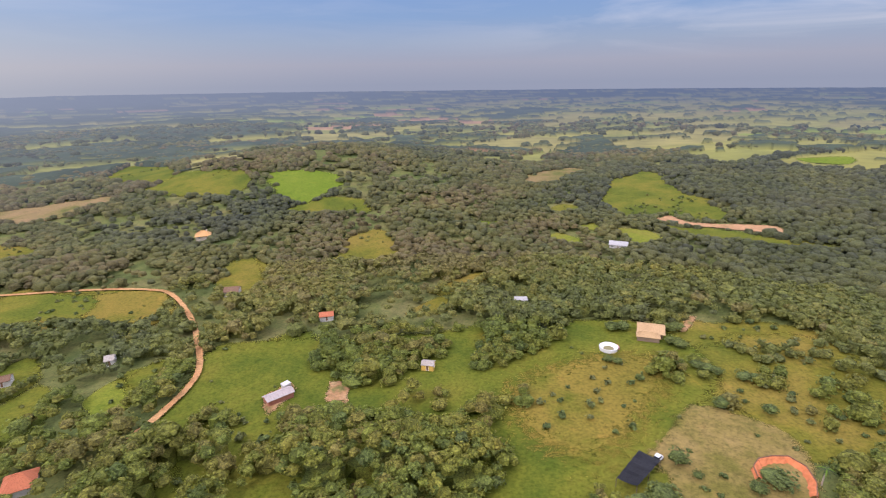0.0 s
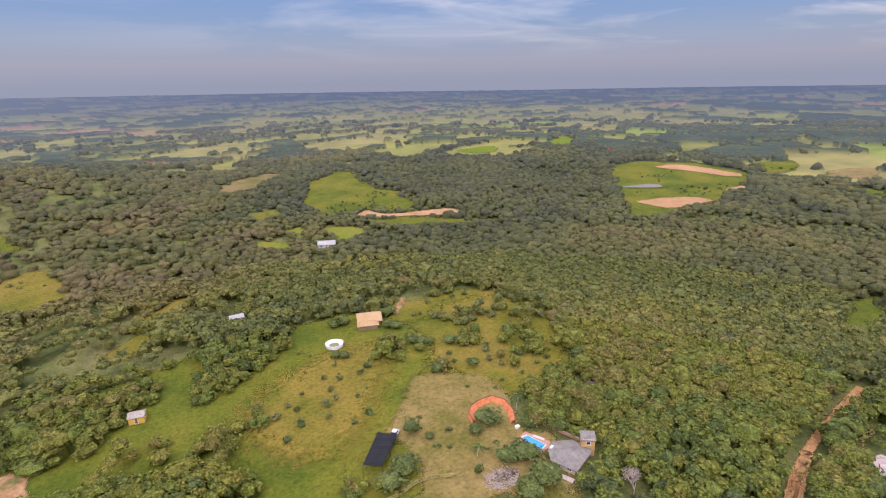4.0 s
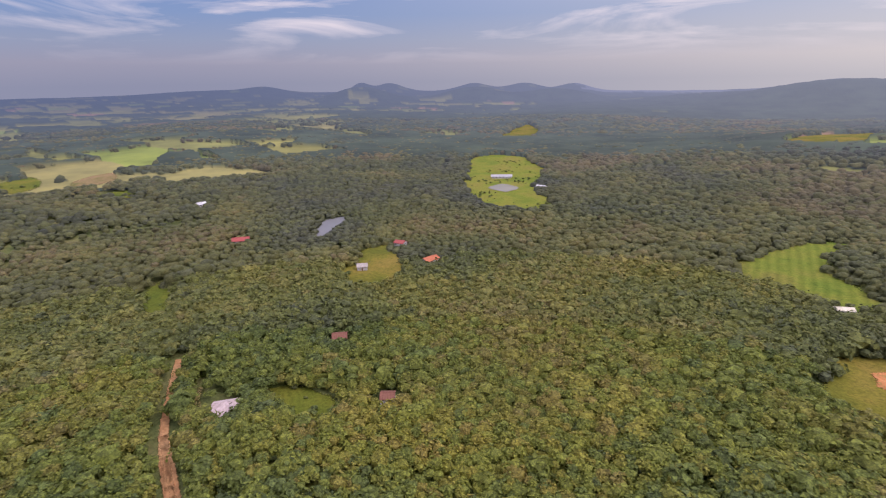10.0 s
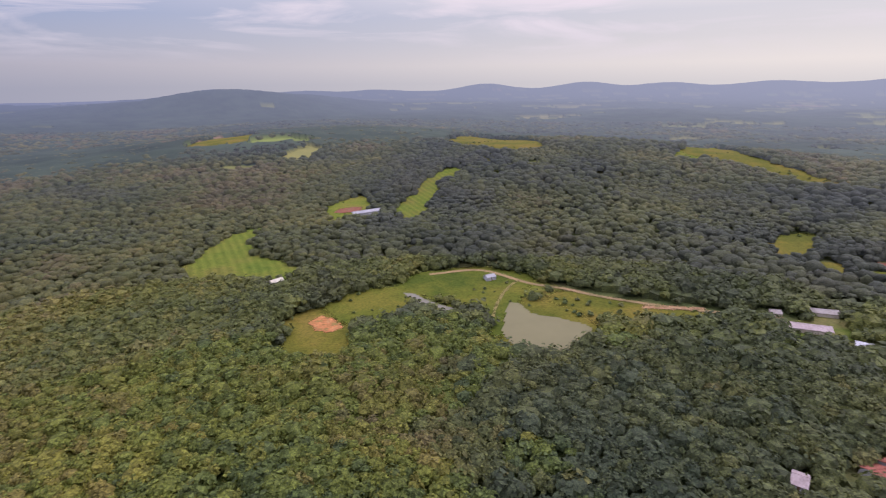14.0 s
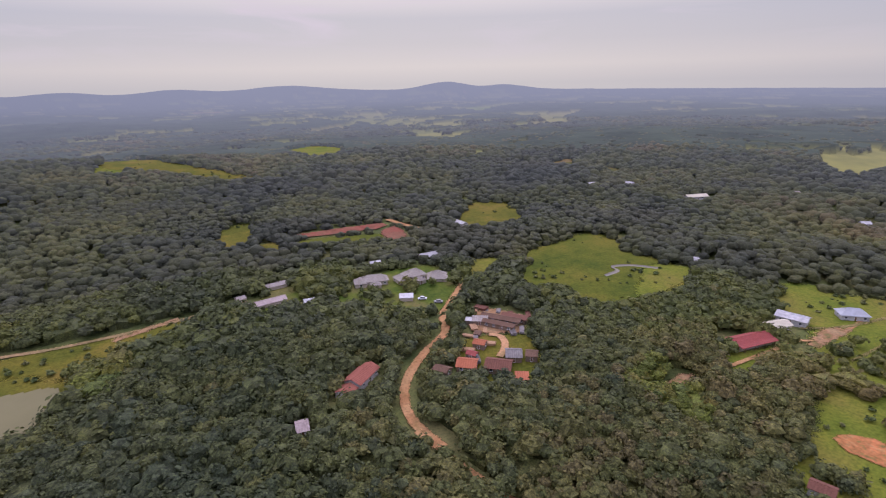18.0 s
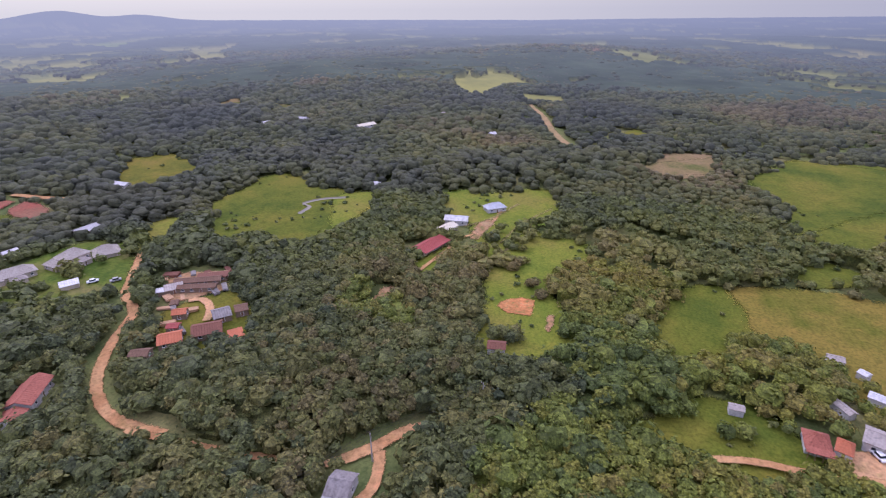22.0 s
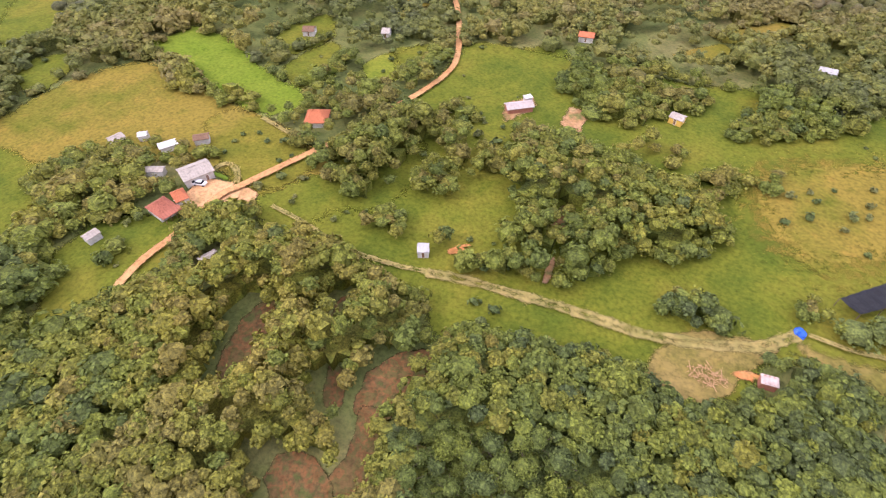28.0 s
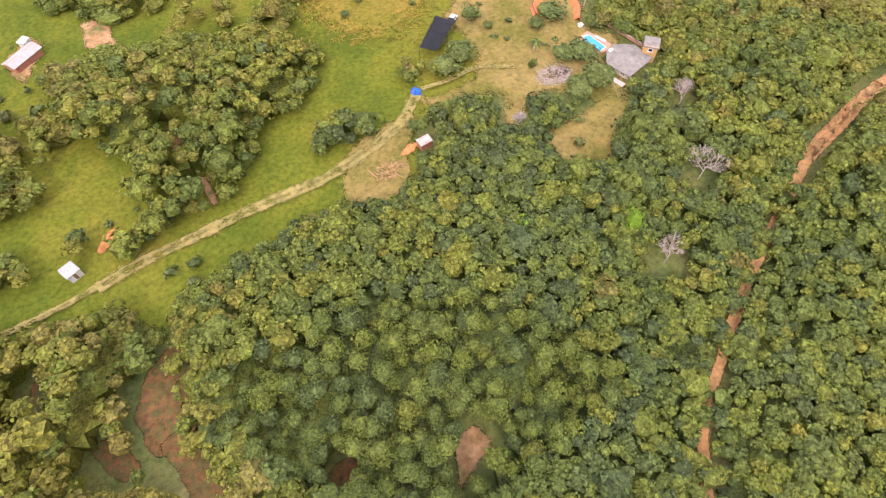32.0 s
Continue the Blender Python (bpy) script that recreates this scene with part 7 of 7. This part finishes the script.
    tri = [(0, 1 + j, 1 + (j + 1) % sides) for j in range(sides)]
    for i in range(rings - 1):
        b0, b1 = 1 + i * sides, 1 + (i + 1) * sides
        for j in range(sides):
            k = (j + 1) % sides
            tri += [(b0 + j, b1 + j, b1 + k), (b0 + j, b1 + k, b0 + k)]
    return np.array(v), np.array(tri)


def lump(r, rng, rings=3, sides=7, squash=0.8):
    """The same as loose triangles (n, 3, 3)."""
    v, tri = dome(r, rng, rings, sides, squash)
    return v[tri]


def crown_tris(rng, leaves, leaf, lobes=6, core=(2, 6), flat=0.75, stir=0.28):
    """A crown of radius 1 round its middle: lobes of leaf clumps on a dark uneven core."""
    centres = np.c_[rng.uniform(-0.5, 0.5, lobes), rng.uniform(-0.5, 0.5, lobes), rng.uniform(-0.15, 0.35, lobes) * flat]
    rad = rng.uniform(0.38, 0.58, lobes)
    out = [lump(0.72, rng, core[0], core[1], flat)]
    pick = rng.randint(0, lobes, leaves)
    d = rng.normal(size=(leaves, 3))
    d[:, 2] = np.abs(d[:, 2]) * 1.1 - 0.25
    d /= np.linalg.norm(d, axis=1)[:, None]
    p = centres[pick] + d * rad[pick][:, None] * rng.uniform(0.8, 1.08, leaves)[:, None]
    n = d * 0.8 + rng.normal(size=(leaves, 3)) * stir + np.array([0, 0, 0.3])
    n /= np.linalg.norm(n, axis=1)[:, None]
    u = np.cross(n, rng.normal(size=(leaves, 3)))
    u /= np.linalg.norm(u, axis=1)[:, None]
    w = np.cross(n, u)
    s = leaf * rng.uniform(0.7, 1.35, leaves)[:, None]
    a, b, c, e = p - u * s, p + w * s * 0.75 + n * s * 0.2, p + u * s, p - w * s * 0.75 - n * s * 0.1
    out += [np.stack([a, e, b], 1), np.stack([e, c, b], 1)]
    return np.concatenate(out)


def trunk_bm(height, radius, seed, limbs=4):
    """A tapered, slightly bent trunk with limbs that reach into the crown."""
    rng = random.Random(seed)
    bm = bmesh.new()

    def stem(a, b, r0, r1, sides=6, steps=3):
        rings = []
        for i in range(steps + 1):
            t = i / steps
            c = a.lerp(b, t) + Vector((rng.uniform(-1, 1), rng.uniform(-1, 1), 0)) * r0 * 0.35 * (0 < i < steps)
            r = r0 + (r1 - r0) * t
            rings.append([bm.verts.new(c + Vector((math.cos(k * 2 * math.pi / sides) * r, math.sin(k * 2 * math.pi / sides) * r, 0))) for k in range(sides)])
        for p, q in zip(rings, rings[1:]):
            for k in range(sides):
                bm.faces.new((p[k], p[(k + 1) % sides], q[(k + 1) % sides], q[k]))
        bm.faces.new(rings[-1])

    top = Vector((rng.uniform(-0.3, 0.3), rng.uniform(-0.3, 0.3), height))
    stem(Vector((0, 0, -0.4)), top, radius, radius * 0.45)
    for i in range(limbs):
        a = 2 * math.pi * (i + rng.random() * 0.6) / limbs
        start = top * rng.uniform(0.6, 0.95)
        stem(start, start + Vector((math.cos(a), math.sin(a), rng.uniform(0.7, 1.2))) * height * 0.36, radius * 0.4, radius * 0.12, 5, 2)
    return bm


def scatter(r0, r1, cell, rng):
    """Jittered grid of places between two distances."""
    n = int(2 * r1 / cell) + 1
    i, j = np.meshgrid(np.arange(n), np.arange(n), indexing="ij")
    x = -r1 + (i + rng.uniform(0.05, 0.95, (n, n))) * cell
    y = -r1 + (j + rng.uniform(0.05, 0.95, (n, n))) * cell
    r = np.hypot(x, y)
    k = (r >= r0) & (r < r1)
    return x[k], y[k]


def in_open(x, y):
    m = np.zeros(x.shape, bool)
    # ragged edges of the woods
    x0, y0 = x, y
    x, y = x + 11 * (vnoise(x, y, 13, 2, 2) - 0.5), y + 11 * (vnoise(x, y, 13, 5, 2) - 0.5)
    for _, line in OPEN:
        m |= inside(x, y, line)
    rng = np.random.RandomState(77)
    for density, line in GROVES:
        m &= ~(inside(x, y, line) & (rng.rand(len(x)) < density))
    for kind, line in OPEN:
        if kind == "red_soil":
            m |= inside(x0, y0, line) & (rng.rand(len(x)) < 0.80)
        elif kind in BARE or kind.startswith("water"):
            m |= inside(x0, y0, line)
    return m


def in_built(x, y, pad):
    m = np.zeros(x.shape, bool)
    for hx, hy, hr in HOUSES:
        m |= (x - hx) ** 2 + (y - hy) ** 2 < (hr + pad) ** 2
        # the forecourt on the side that faces the hill
        f = 2.6 / math.hypot(hx, hy)
        m |= (x - hx * (1 - f)) ** 2 + (y - hy * (1 - f)) ** 2 < (hr * 0.8 + pad) ** 2
    for line, w, gap in LANES:
        lo, hi = line.min(0) - w - 4, line.max(0) + w + 4
        k = np.nonzero((x > lo[0]) & (x < hi[0]) & (y > lo[1]) & (y < hi[1]))[0]
        if len(k):
            d = np.full(len(k), 1e9)
            for q in line[::2]:
                d = np.minimum(d, (x[k] - q[0]) ** 2 + (y[k] - q[1]) ** 2)
            m[k] |= d < (w / 2 + gap) ** 2
    return m


def low_near(x, y):
    """Growth is kept low beside houses and lanes."""
    d = np.full(len(x), 60.0)
    for hx, hy, hr in HOUSES:
        d = np.minimum(d, np.maximum(np.hypot(x - hx, y - hy) - hr, 0))
    for line, w, gap in LANES:
        lo, hi = line.min(0) - 16, line.max(0) + 16
        k = np.nonzero((x > lo[0]) & (x < hi[0]) & (y > lo[1]) & (y < hi[1]))[0]
        for q in line[::3]:
            d[k] = np.minimum(d[k], 1.3 * np.maximum(np.hypot(x[k] - q[0], y[k] - q[1]) - w / 2, 0))
    return 0.38 + 0.62 * np.clip(d / 15, 0, 1)


def plant(name, label, x, y, radius, height, kinds, material, rng, tint, kind="stuff", extra=None):
    """Many trees joined into one mesh: crowns from kinds, scaled and turned."""
    z = land(x, y)
    pick = rng.randint(0, len(kinds), len(x))
    tris, tints = [], []
    for k, proto in enumerate(kinds):
        sel = np.nonzero(pick == k)[0]
        if not len(sel):
            continue
        a = rng.uniform(0, 2 * np.pi, len(sel))
        ca, sa = np.cos(a)[:, None, None], np.sin(a)[:, None, None]
        p = proto[None] * radius[sel][:, None, None, None]
        X = p[..., 0] * ca - p[..., 1] * sa + x[sel][:, None, None]
        Y = p[..., 0] * sa + p[..., 1] * ca + y[sel][:, None, None]
        Z = p[..., 2] * rng.uniform(0.8, 1.2, len(sel))[:, None, None] + (z[sel] + height[sel])[:, None, None]
        tris.append(np.stack([X, Y, Z], -1).reshape(-1, 3))
        tints.append(np.repeat(tint[sel], len(proto) * 3))
    if extra:
        tris.append(extra[0])
        tints.append(extra[1])
    v = np.concatenate(tris)
    f = np.arange(len(v)).reshape(-1, 3)
    return tagged(new(name, mesh_from(name, v, f, material, np.concatenate(tints))), label, "woodland", kind=kind)


def plant_round(name, label, x, y, radius, height, kinds, material, rng, tint, kind="stuff"):
    """Many rounded far crowns in one mesh, each standing on the ground; kinds are domes."""
    z = land(x, y)
    pick = rng.randint(0, len(kinds), len(x))
    verts, faces, tints, base = [], [], [], 0
    for k, (pv, pf) in enumerate(kinds):
        sel = np.nonzero(pick == k)[0]
        if not len(sel):
            continue
        a = rng.uniform(0, 2 * np.pi, len(sel))
        ca, sa = np.cos(a)[:, None], np.sin(a)[:, None]
        r = radius[sel][:, None]
        V = np.stack([(pv[:, 0] * ca - pv[:, 1] * sa) * r + x[sel][:, None], (pv[:, 0] * sa + pv[:, 1] * ca) * r + y[sel][:, None],
                      pv[:, 2] * r * rng.uniform(0.55, 1.0, len(sel))[:, None] + (z[sel] + height[sel])[:, None]], -1)
        verts.append(V.reshape(-1, 3))
        faces.append((pf[None] + base + (np.arange(len(sel)) * len(pv))[:, None, None]).reshape(-1, 3))
        tints.append(np.repeat(tint[sel], len(pv)))
        base += len(sel) * len(pv)
    return tagged(new(name, mesh_from(name, np.concatenate(verts), np.concatenate(faces), material, np.concatenate(tints), smooth=True)), label, "woodland", kind=kind)


def edge_low(x, y):
    """Growth comes down to the ground where the woods meet open land."""
    n = np.zeros(len(x))
    for a in range(6):
        n += in_open(x + 4.5 * math.cos(a * math.pi / 3), y + 4.5 * math.sin(a * math.pi / 3))
    return 1 - 0.68 * np.clip(n / 2.5, 0, 1)


def broad(x, y):
    """How far the woods are of old broad crowns: in the south-west."""
    a = np.degrees(np.arctan2(x, y)) % 360
    return np.interp(a, [120, 165, 265, 295], [0.0, 1.0, 1.0, 0.0]) * np.clip((np.hypot(x, y) - 60) / 40, 0, 1) * np.clip((vnoise(x, y, 60, 3, 2) - 0.25) * 3, 0, 1)


def stand_tint(x, y, rng):
    """Hue by stand of trees and by tree."""
    t = vnoise(x, y, 70, 4, 3) * 1.0 - 0.14 + rng.normal(0, 1, len(x)) * np.interp(np.hypot(x, y), [120, 300], [0.19, 0.10])
    # olive eucalypt stands
    for ex, ey, es in ((118, 58, 22), (150, 60, 25)):
        t = t + 0.1 * np.exp(-((x - ex) ** 2 + (y - ey) ** 2) / (2 * es * es))
    t = t + 0.12 * np.exp(-((x - 112) ** 2 + (y - 98) ** 2) / (2 * 30 ** 2))
    # south-western tints lowered to put haze and backlight into the leaf colour
    t = t + 0.20 * np.exp(-((x + 55) ** 2 + (y - 30) ** 2) / (2 * 32 ** 2)) - 0.34 * broad(x, y)
    # lower tint round (-92, 48)
    t = t - 0.25 * np.exp(-((x + 92) ** 2 + (y - 48) ** 2) / (2 * 24 ** 2))
    t = t + 0.45 * np.exp(-((x - 300) ** 2 + (y + 390) ** 2) / (2 * 55 ** 2))
    t = t + np.clip((np.hypot(x, y) - 220) / 200, 0, 1) * 0.9 * (vnoise(x, y, 150, 2, 2) - 0.5)
    # fresher green on the slope below the yard
    t = t + 0.22 - 0.24 * np.exp(-((x - 45) ** 2 + (y - 55) ** 2) / (2 * 55 ** 2))
    return np.clip(t, 0, 0.9)


yard()
NEAR = 128.0
tree_rng = np.random.RandomState(21)
PROTO_A = [crown_tris(tree_rng, 520, 0.088, 9, (3, 8)) for _ in range(6)]
PROTO_B = [crown_tris(tree_rng, 62, 0.19, 8, (2, 7)) for _ in range(8)]
PROTO_L = [crown_tris(tree_rng, 84, 0.145, 8, (3, 7), 0.72, 0.24) for _ in range(8)]
PROTO_C = [crown_tris(tree_rng, 12, 0.34, 5, (2, 5), 0.42, 0.16) for _ in range(8)]
PROTO_M = [crown_tris(tree_rng, 34, 0.205, 8, (2, 6), 0.7, 0.25) for _ in range(8)]
ROUND_M = [dome(1.0, tree_rng, 3, 7, 0.9, (0.68, 1.22)) for _ in range(10)]
ROUND_C = [dome(1.0, tree_rng, 2, 6, 0.9) for _ in range(10)]
ROUND_D = [dome(1.0, tree_rng, 2, 5, 0.9) for _ in range(10)]
# leaf colours darkened for self-shade the smooth domes lack, greyed for haze
HILL_DARKENED = [(0.078, 0.082, 0.050), (0.098, 0.102, 0.048), (0.116, 0.120, 0.040), (0.148, 0.138, 0.044), (0.160, 0.118, 0.060)]
# both leaf materials get the haze emission with distance
LEAVES_HILL = painted_haze_mat(leaf_mat("hazed_hill_foliage", HILL_DARKENED, 0.22, 0.45, 0.8))
# the same palette darkened once more for the far domes
FAR_LEAVES = painted_haze_mat(leaf_mat("hazed_far_foliage", [tuple(v * 0.92 for v in c) for c in HILL_DARKENED], 0.22, 0.4, 0.8))


def woods(r0, r1, cell, keep=0.97):
    x, y = scatter(r0, r1, cell, tree_rng)
    # looser growth with grassy gaps towards the farms in the north-west
    heading = (np.degrees(np.arctan2(x, y)) + 180) % 360 - 180
    loose = np.interp(heading, [-110, -80, -10, 8, 26, 34, 46, 58, 74, 88], [0.0, 0.7, 0.9, 0.6, 0.6, 0.1, 0.6, 0.8, 0.7, 0.0]) * np.clip((np.hypot(x, y) - np.where(heading > 34, 350, np.where(heading > 4, 170, 120))) / 60, 0, 1)
    keep = keep - loose * np.clip((vnoise(x + 0.6 * y, y, 30, 0, 3) - 0.44) * 7, 0, 1) * 0.85
    keep = keep * (1 - 0.42 * broad(x, y))
    k = ~in_open(x, y) & ~in_built(x, y, cell * 0.42) & (tree_rng.rand(len(x)) < keep)
    return x[k], y[k]


# nearest trees, one by one: below the viewpoint and down the slope towards the house with the pool
ax, ay = woods(0, NEAR, 2.5, 0.985)
az = (np.degrees(np.arctan2(ax, ay)) + 180) % 360 - 180
near_way = np.hypot(ax, ay) + np.where((az > -40) & (az < 75), 0, 400)
order = np.argsort(near_way)
single, rest = order[:290], order[290:]
proto_tree = []
for i, tris in enumerate(PROTO_A):
    t = new("tree")
    tagged(t, "broad leafy tree with dense green crown", "tree", "trees of the near woodland")
    h = 6.4
    part("trunk", trunk_bm(h, 0.2, 40 + i), BARK, t)
    v = tris.reshape(-1, 3) * 2.2 + np.array([0, 0, h + 0.6])
    crown = new("crown", mesh_from("crown", v, np.arange(len(v)).reshape(-1, 3), LEAVES, np.full(len(v), (0.12, 0.40, 0.28, 0.60, 0.48, 0.74)[i])))
    crown.parent = t
    proto_tree.append(t)
for n, i in enumerate(single):
    s = tree_rng.uniform(0.66, 1.18)
    tint = float(vnoise(ax[i], ay[i], 45, 4, 2)) + (0.14 if ax[i] < -26 else -0.12 if ax[i] < 0 else 0)
    k = int(np.clip(tint * 7.5 - 0.6 + tree_rng.normal(0, 0.9), 0, 5))
    k = (0, 2, 1, 4, 3, 5)[k]
    m = pose(ax[i], ay[i], float(land(ax[i], ay[i])), 0, 0, tree_rng.uniform(0, 360)) @ Matrix.Diagonal((s, s, s * tree_rng.uniform(0.85, 1.15), 1))
    copy_thing(proto_tree[k], m)
for t in proto_tree:
    for o in (*t.children_recursive, t):
        bpy.data.objects.remove(o)


def understory(r0, r1, cell, drop):
    """The closed leafy layer just below the crowns, its sides reaching down to the ground at the edge of the woods."""
    n = int(2 * r1 / cell) + 1
    c = -r1 + (np.arange(n) + 0.5) * cell
    X, Y = np.meshgrid(c, c, indexing="ij")
    R = np.hypot(X, Y)
    px, py = X.ravel(), Y.ravel()
    wood = (~in_open(px, py) & ~in_built(px, py, 3.0)).reshape(n, n)
    heading = (np.degrees(np.arctan2(px, py)) + 180) % 360 - 180
    loose = np.interp(heading, [-110, -80, -10, 8, 26, 34], [0.0, 0.7, 0.9, 0.6, 0.6, 0.0]) * np.clip((np.hypot(px, py) - np.where(heading > 4, 170, 120)) / 60, 0, 1)
    wood &= (loose * np.clip((vnoise(px + 0.6 * py, py, 30, 0, 3) - 0.44) * 7, 0, 1) < 0.22).reshape(n, n)
    full = wood.copy()
    for a, b in ((0, 1), (0, -1), (1, 0), (-1, 0)):
        full &= np.roll(wood, (a, b), (0, 1))
    full &= (R >= r0) & (R < r1 - cell)
    g = -r1 + np.arange(n + 1) * cell
    GX, GY = np.meshgrid(g, g, indexing="ij")
    rng = np.random.RandomState(3)
    gx, gy = (GX + rng.uniform(-0.3, 0.3, GX.shape) * cell).ravel(), (GY + rng.uniform(-0.3, 0.3, GX.shape) * cell).ravel()
    low = land(gx, gy)
    top = low + 4.7 * (0.62 + 0.5 * vnoise(gx, gy, 40, 1, 2) + 0.4 * vnoise(gx, gy, 13, 6, 2)) * low_near(gx, gy) - drop + rng.normal(0, 0.25, len(gx))
    m = n + 1
    ci, cj = np.nonzero(full)
    q = [np.stack([ci * m + cj, (ci + 1) * m + cj, (ci + 1) * m + cj + 1, ci * m + cj + 1], -1)]
    base = m * m
    for a, b, e0, e1 in ((1, 0, (1, 0), (1, 1)), (-1, 0, (0, 1), (0, 0)), (0, 1, (1, 1), (0, 1)), (0, -1, (0, 0), (1, 0))):
        k = full & ~np.roll(full, (-a, -b), (0, 1))
        ki, kj = np.nonzero(k)
        p0, p1 = (ki + e0[0]) * m + kj + e0[1], (ki + e1[0]) * m + kj + e1[1]
        q.append(np.stack([p1, p0, p0 + base, p1 + base], -1))
    q = np.concatenate(q)
    V = np.concatenate([np.c_[gx, gy, top], np.c_[gx, gy, low]])
    tint = stand_tint(np.r_[gx, gx], np.r_[gy, gy], rng) * 0.85
    f = np.concatenate([q[:, [0, 1, 2]], q[:, [0, 2, 3]]]).ravel()
    return V[f], tint[f]


def tall(x, y):
    """Stands of taller old trees."""
    t = np.ones(len(x))
    for cx, cy, size, more in ((-82, 106, 20, 1.0), (-48, 42, 26, 0.7), (-20, 118, 26, 0.45), (120, 58, 30, 0.5), (-85, 45, 22, 0.5)):
        t = t + more * np.exp(-((x - cx) ** 2 + (y - cy) ** 2) / (2 * size * size))
    return t


def grove(name, label, x, y, cell, kinds, r_lo=0.62, r_hi=1.0, h=6.0, leaves=None, extra=None):
    # some broad old crowns among many small ones, standing in clumps
    rad = cell * tree_rng.uniform(r_lo, r_hi, len(x)) * np.where(tree_rng.rand(len(x)) < 0.10, 1.6, 1.0) * (1 + 0.38 * broad(x, y))
    hgt = h * (0.62 + 0.5 * vnoise(x, y, 40, 1, 2) + 0.4 * vnoise(x, y, 13, 6, 2)) * tree_rng.uniform(0.92, 1.08, len(x)) * np.minimum(low_near(x, y), edge_low(x, y)) * tall(x, y)
    return plant(name, label, x, y, rad, hgt, kinds, leaves or LEAVES_MID, tree_rng, stand_tint(x, y, tree_rng), extra=extra)


def greyish(x, y):
    """Where the near woods take the darker grey-green leaves: southern headings."""
    a = np.degrees(np.arctan2(x, y)) % 360 + 70 * (vnoise(x, y, 40, 6, 2) - 0.5)
    return (a > 172) & (a < 252)


def two_groves(labels, x, y, cell, kinds, r_lo, r_hi, h, low):
    V, tint = low
    mid = V.reshape(-1, 3, 3).mean(1)
    grey_low, grey = greyish(mid[:, 0], mid[:, 1]), greyish(x, y)
    for label, leaves, k, kl in ((labels[0], LEAVES, ~grey, np.repeat(~grey_low, 3)), (labels[1], LEAVES_GREY, grey, np.repeat(grey_low, 3))):
        grove("woodland", label, x[k], y[k], cell, kinds, r_lo, r_hi, h, leaves, (V[kl], tint[kl]))


two_groves(("dense subtropical broadleaf woodland near the viewpoint", "darker grey-green woodland on the southern slope"), ax[rest], ay[rest], 2.5, PROTO_B, 0.66, 1.15, 6.0, understory(0, 128, 2.6, 0.9))
x, y = woods(NEAR, 205, 3.3)
two_groves(("closed canopy of green broadleaf woodland on rolling hills", "closed canopy of grey-green woodland on rolling hills"), x, y, 3.3, PROTO_L, 0.66, 1.1, 4.6, understory(126, 205, 3.4, 0.6))


def far_grove(name, label, x, y, cell, kinds, leaves, kind):
    """Crowns of many sizes, in stands of even and of mixed growth."""
    even = np.clip((vnoise(x, y, 90, 7, 2) - 0.42) * 6, 0, 1)
    rad = cell * (0.72 + 0.22 * tree_rng.normal(0, 1, len(x)).clip(-1.2, 2.4) * (1.1 - 0.7 * even))
    rad = rad * (1 + 0.38 * broad(x, y))
    top = (1.6 + 2.6 * vnoise(x, y, 60, 1, 2)) * (1 + 0.4 * broad(x, y)) * np.minimum(low_near(x, y), edge_low(x, y)) * tree_rng.uniform(0.7, 1.3, len(x))
    return plant_round(name, label, x, y, rad, top, kinds, leaves, tree_rng, stand_tint(x, y, tree_rng), kind)


x, y = woods(205, 290, 3.4)
grove("woodland", "closed canopy of green broadleaf woodland on rolling hills", x, y, 3.4, PROTO_M, 0.66, 1.1, 4.6, LEAVES_MID, understory(203, 290, 3.6, 0.3))
x, y = woods(290, 440, 3.6)
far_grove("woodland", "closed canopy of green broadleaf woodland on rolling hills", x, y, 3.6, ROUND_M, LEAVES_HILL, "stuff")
# far woods, their haze mixed into the leaf material as emission
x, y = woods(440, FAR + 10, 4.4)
far_grove("backdrop_woods", "distant woodland with thin blue haze painted on", x, y, 4.4, ROUND_C, FAR_LEAVES, "structure")
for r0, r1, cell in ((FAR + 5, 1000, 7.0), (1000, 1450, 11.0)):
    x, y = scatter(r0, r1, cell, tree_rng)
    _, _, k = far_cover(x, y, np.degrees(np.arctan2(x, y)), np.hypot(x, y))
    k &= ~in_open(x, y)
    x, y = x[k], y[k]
    plant_round("backdrop_woods", "far woodland fading into painted blue haze", x, y, cell * tree_rng.uniform(0.5, 0.85, len(x)), tree_rng.uniform(1.5, 4.0, len(x)), ROUND_D, FAR_LEAVES, tree_rng,
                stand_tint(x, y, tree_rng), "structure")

# shrubs and lone trees on the open grass
sx, sy = scatter(30, 700, 6.5, tree_rng)
grass = np.zeros(len(sx), bool)
for kind, line in OPEN:
    if kind in ("meadow", "meadow_olive", "dry_grass", "lawn", "bright_meadow"):
        grass |= inside(sx, sy, line)
for kind, line in OPEN:
    if kind.startswith("water") or kind in BARE[:4] or kind in BARE[5:]:
        grass &= ~inside(sx, sy, line)
dens = np.clip((vnoise(sx, sy, 30, 5, 3) - 0.5) * 3.2, 0.012, 0.75)
k = grass & (tree_rng.rand(len(sx)) < dens) & ~in_built(sx, sy, 1.5)
sx, sy = sx[k], sy[k]
rad = tree_rng.uniform(0.4, 1.0, len(sx)) + 2.0 * dens[k] * tree_rng.uniform(0.3, 1.1, len(sx))
plant("shrubs", "scattered green shrubs and small trees on pasture", sx, sy, rad, rad * 0.55, PROTO_C, LEAVES_SHRUB, tree_rng, tree_rng.rand(len(sx)))
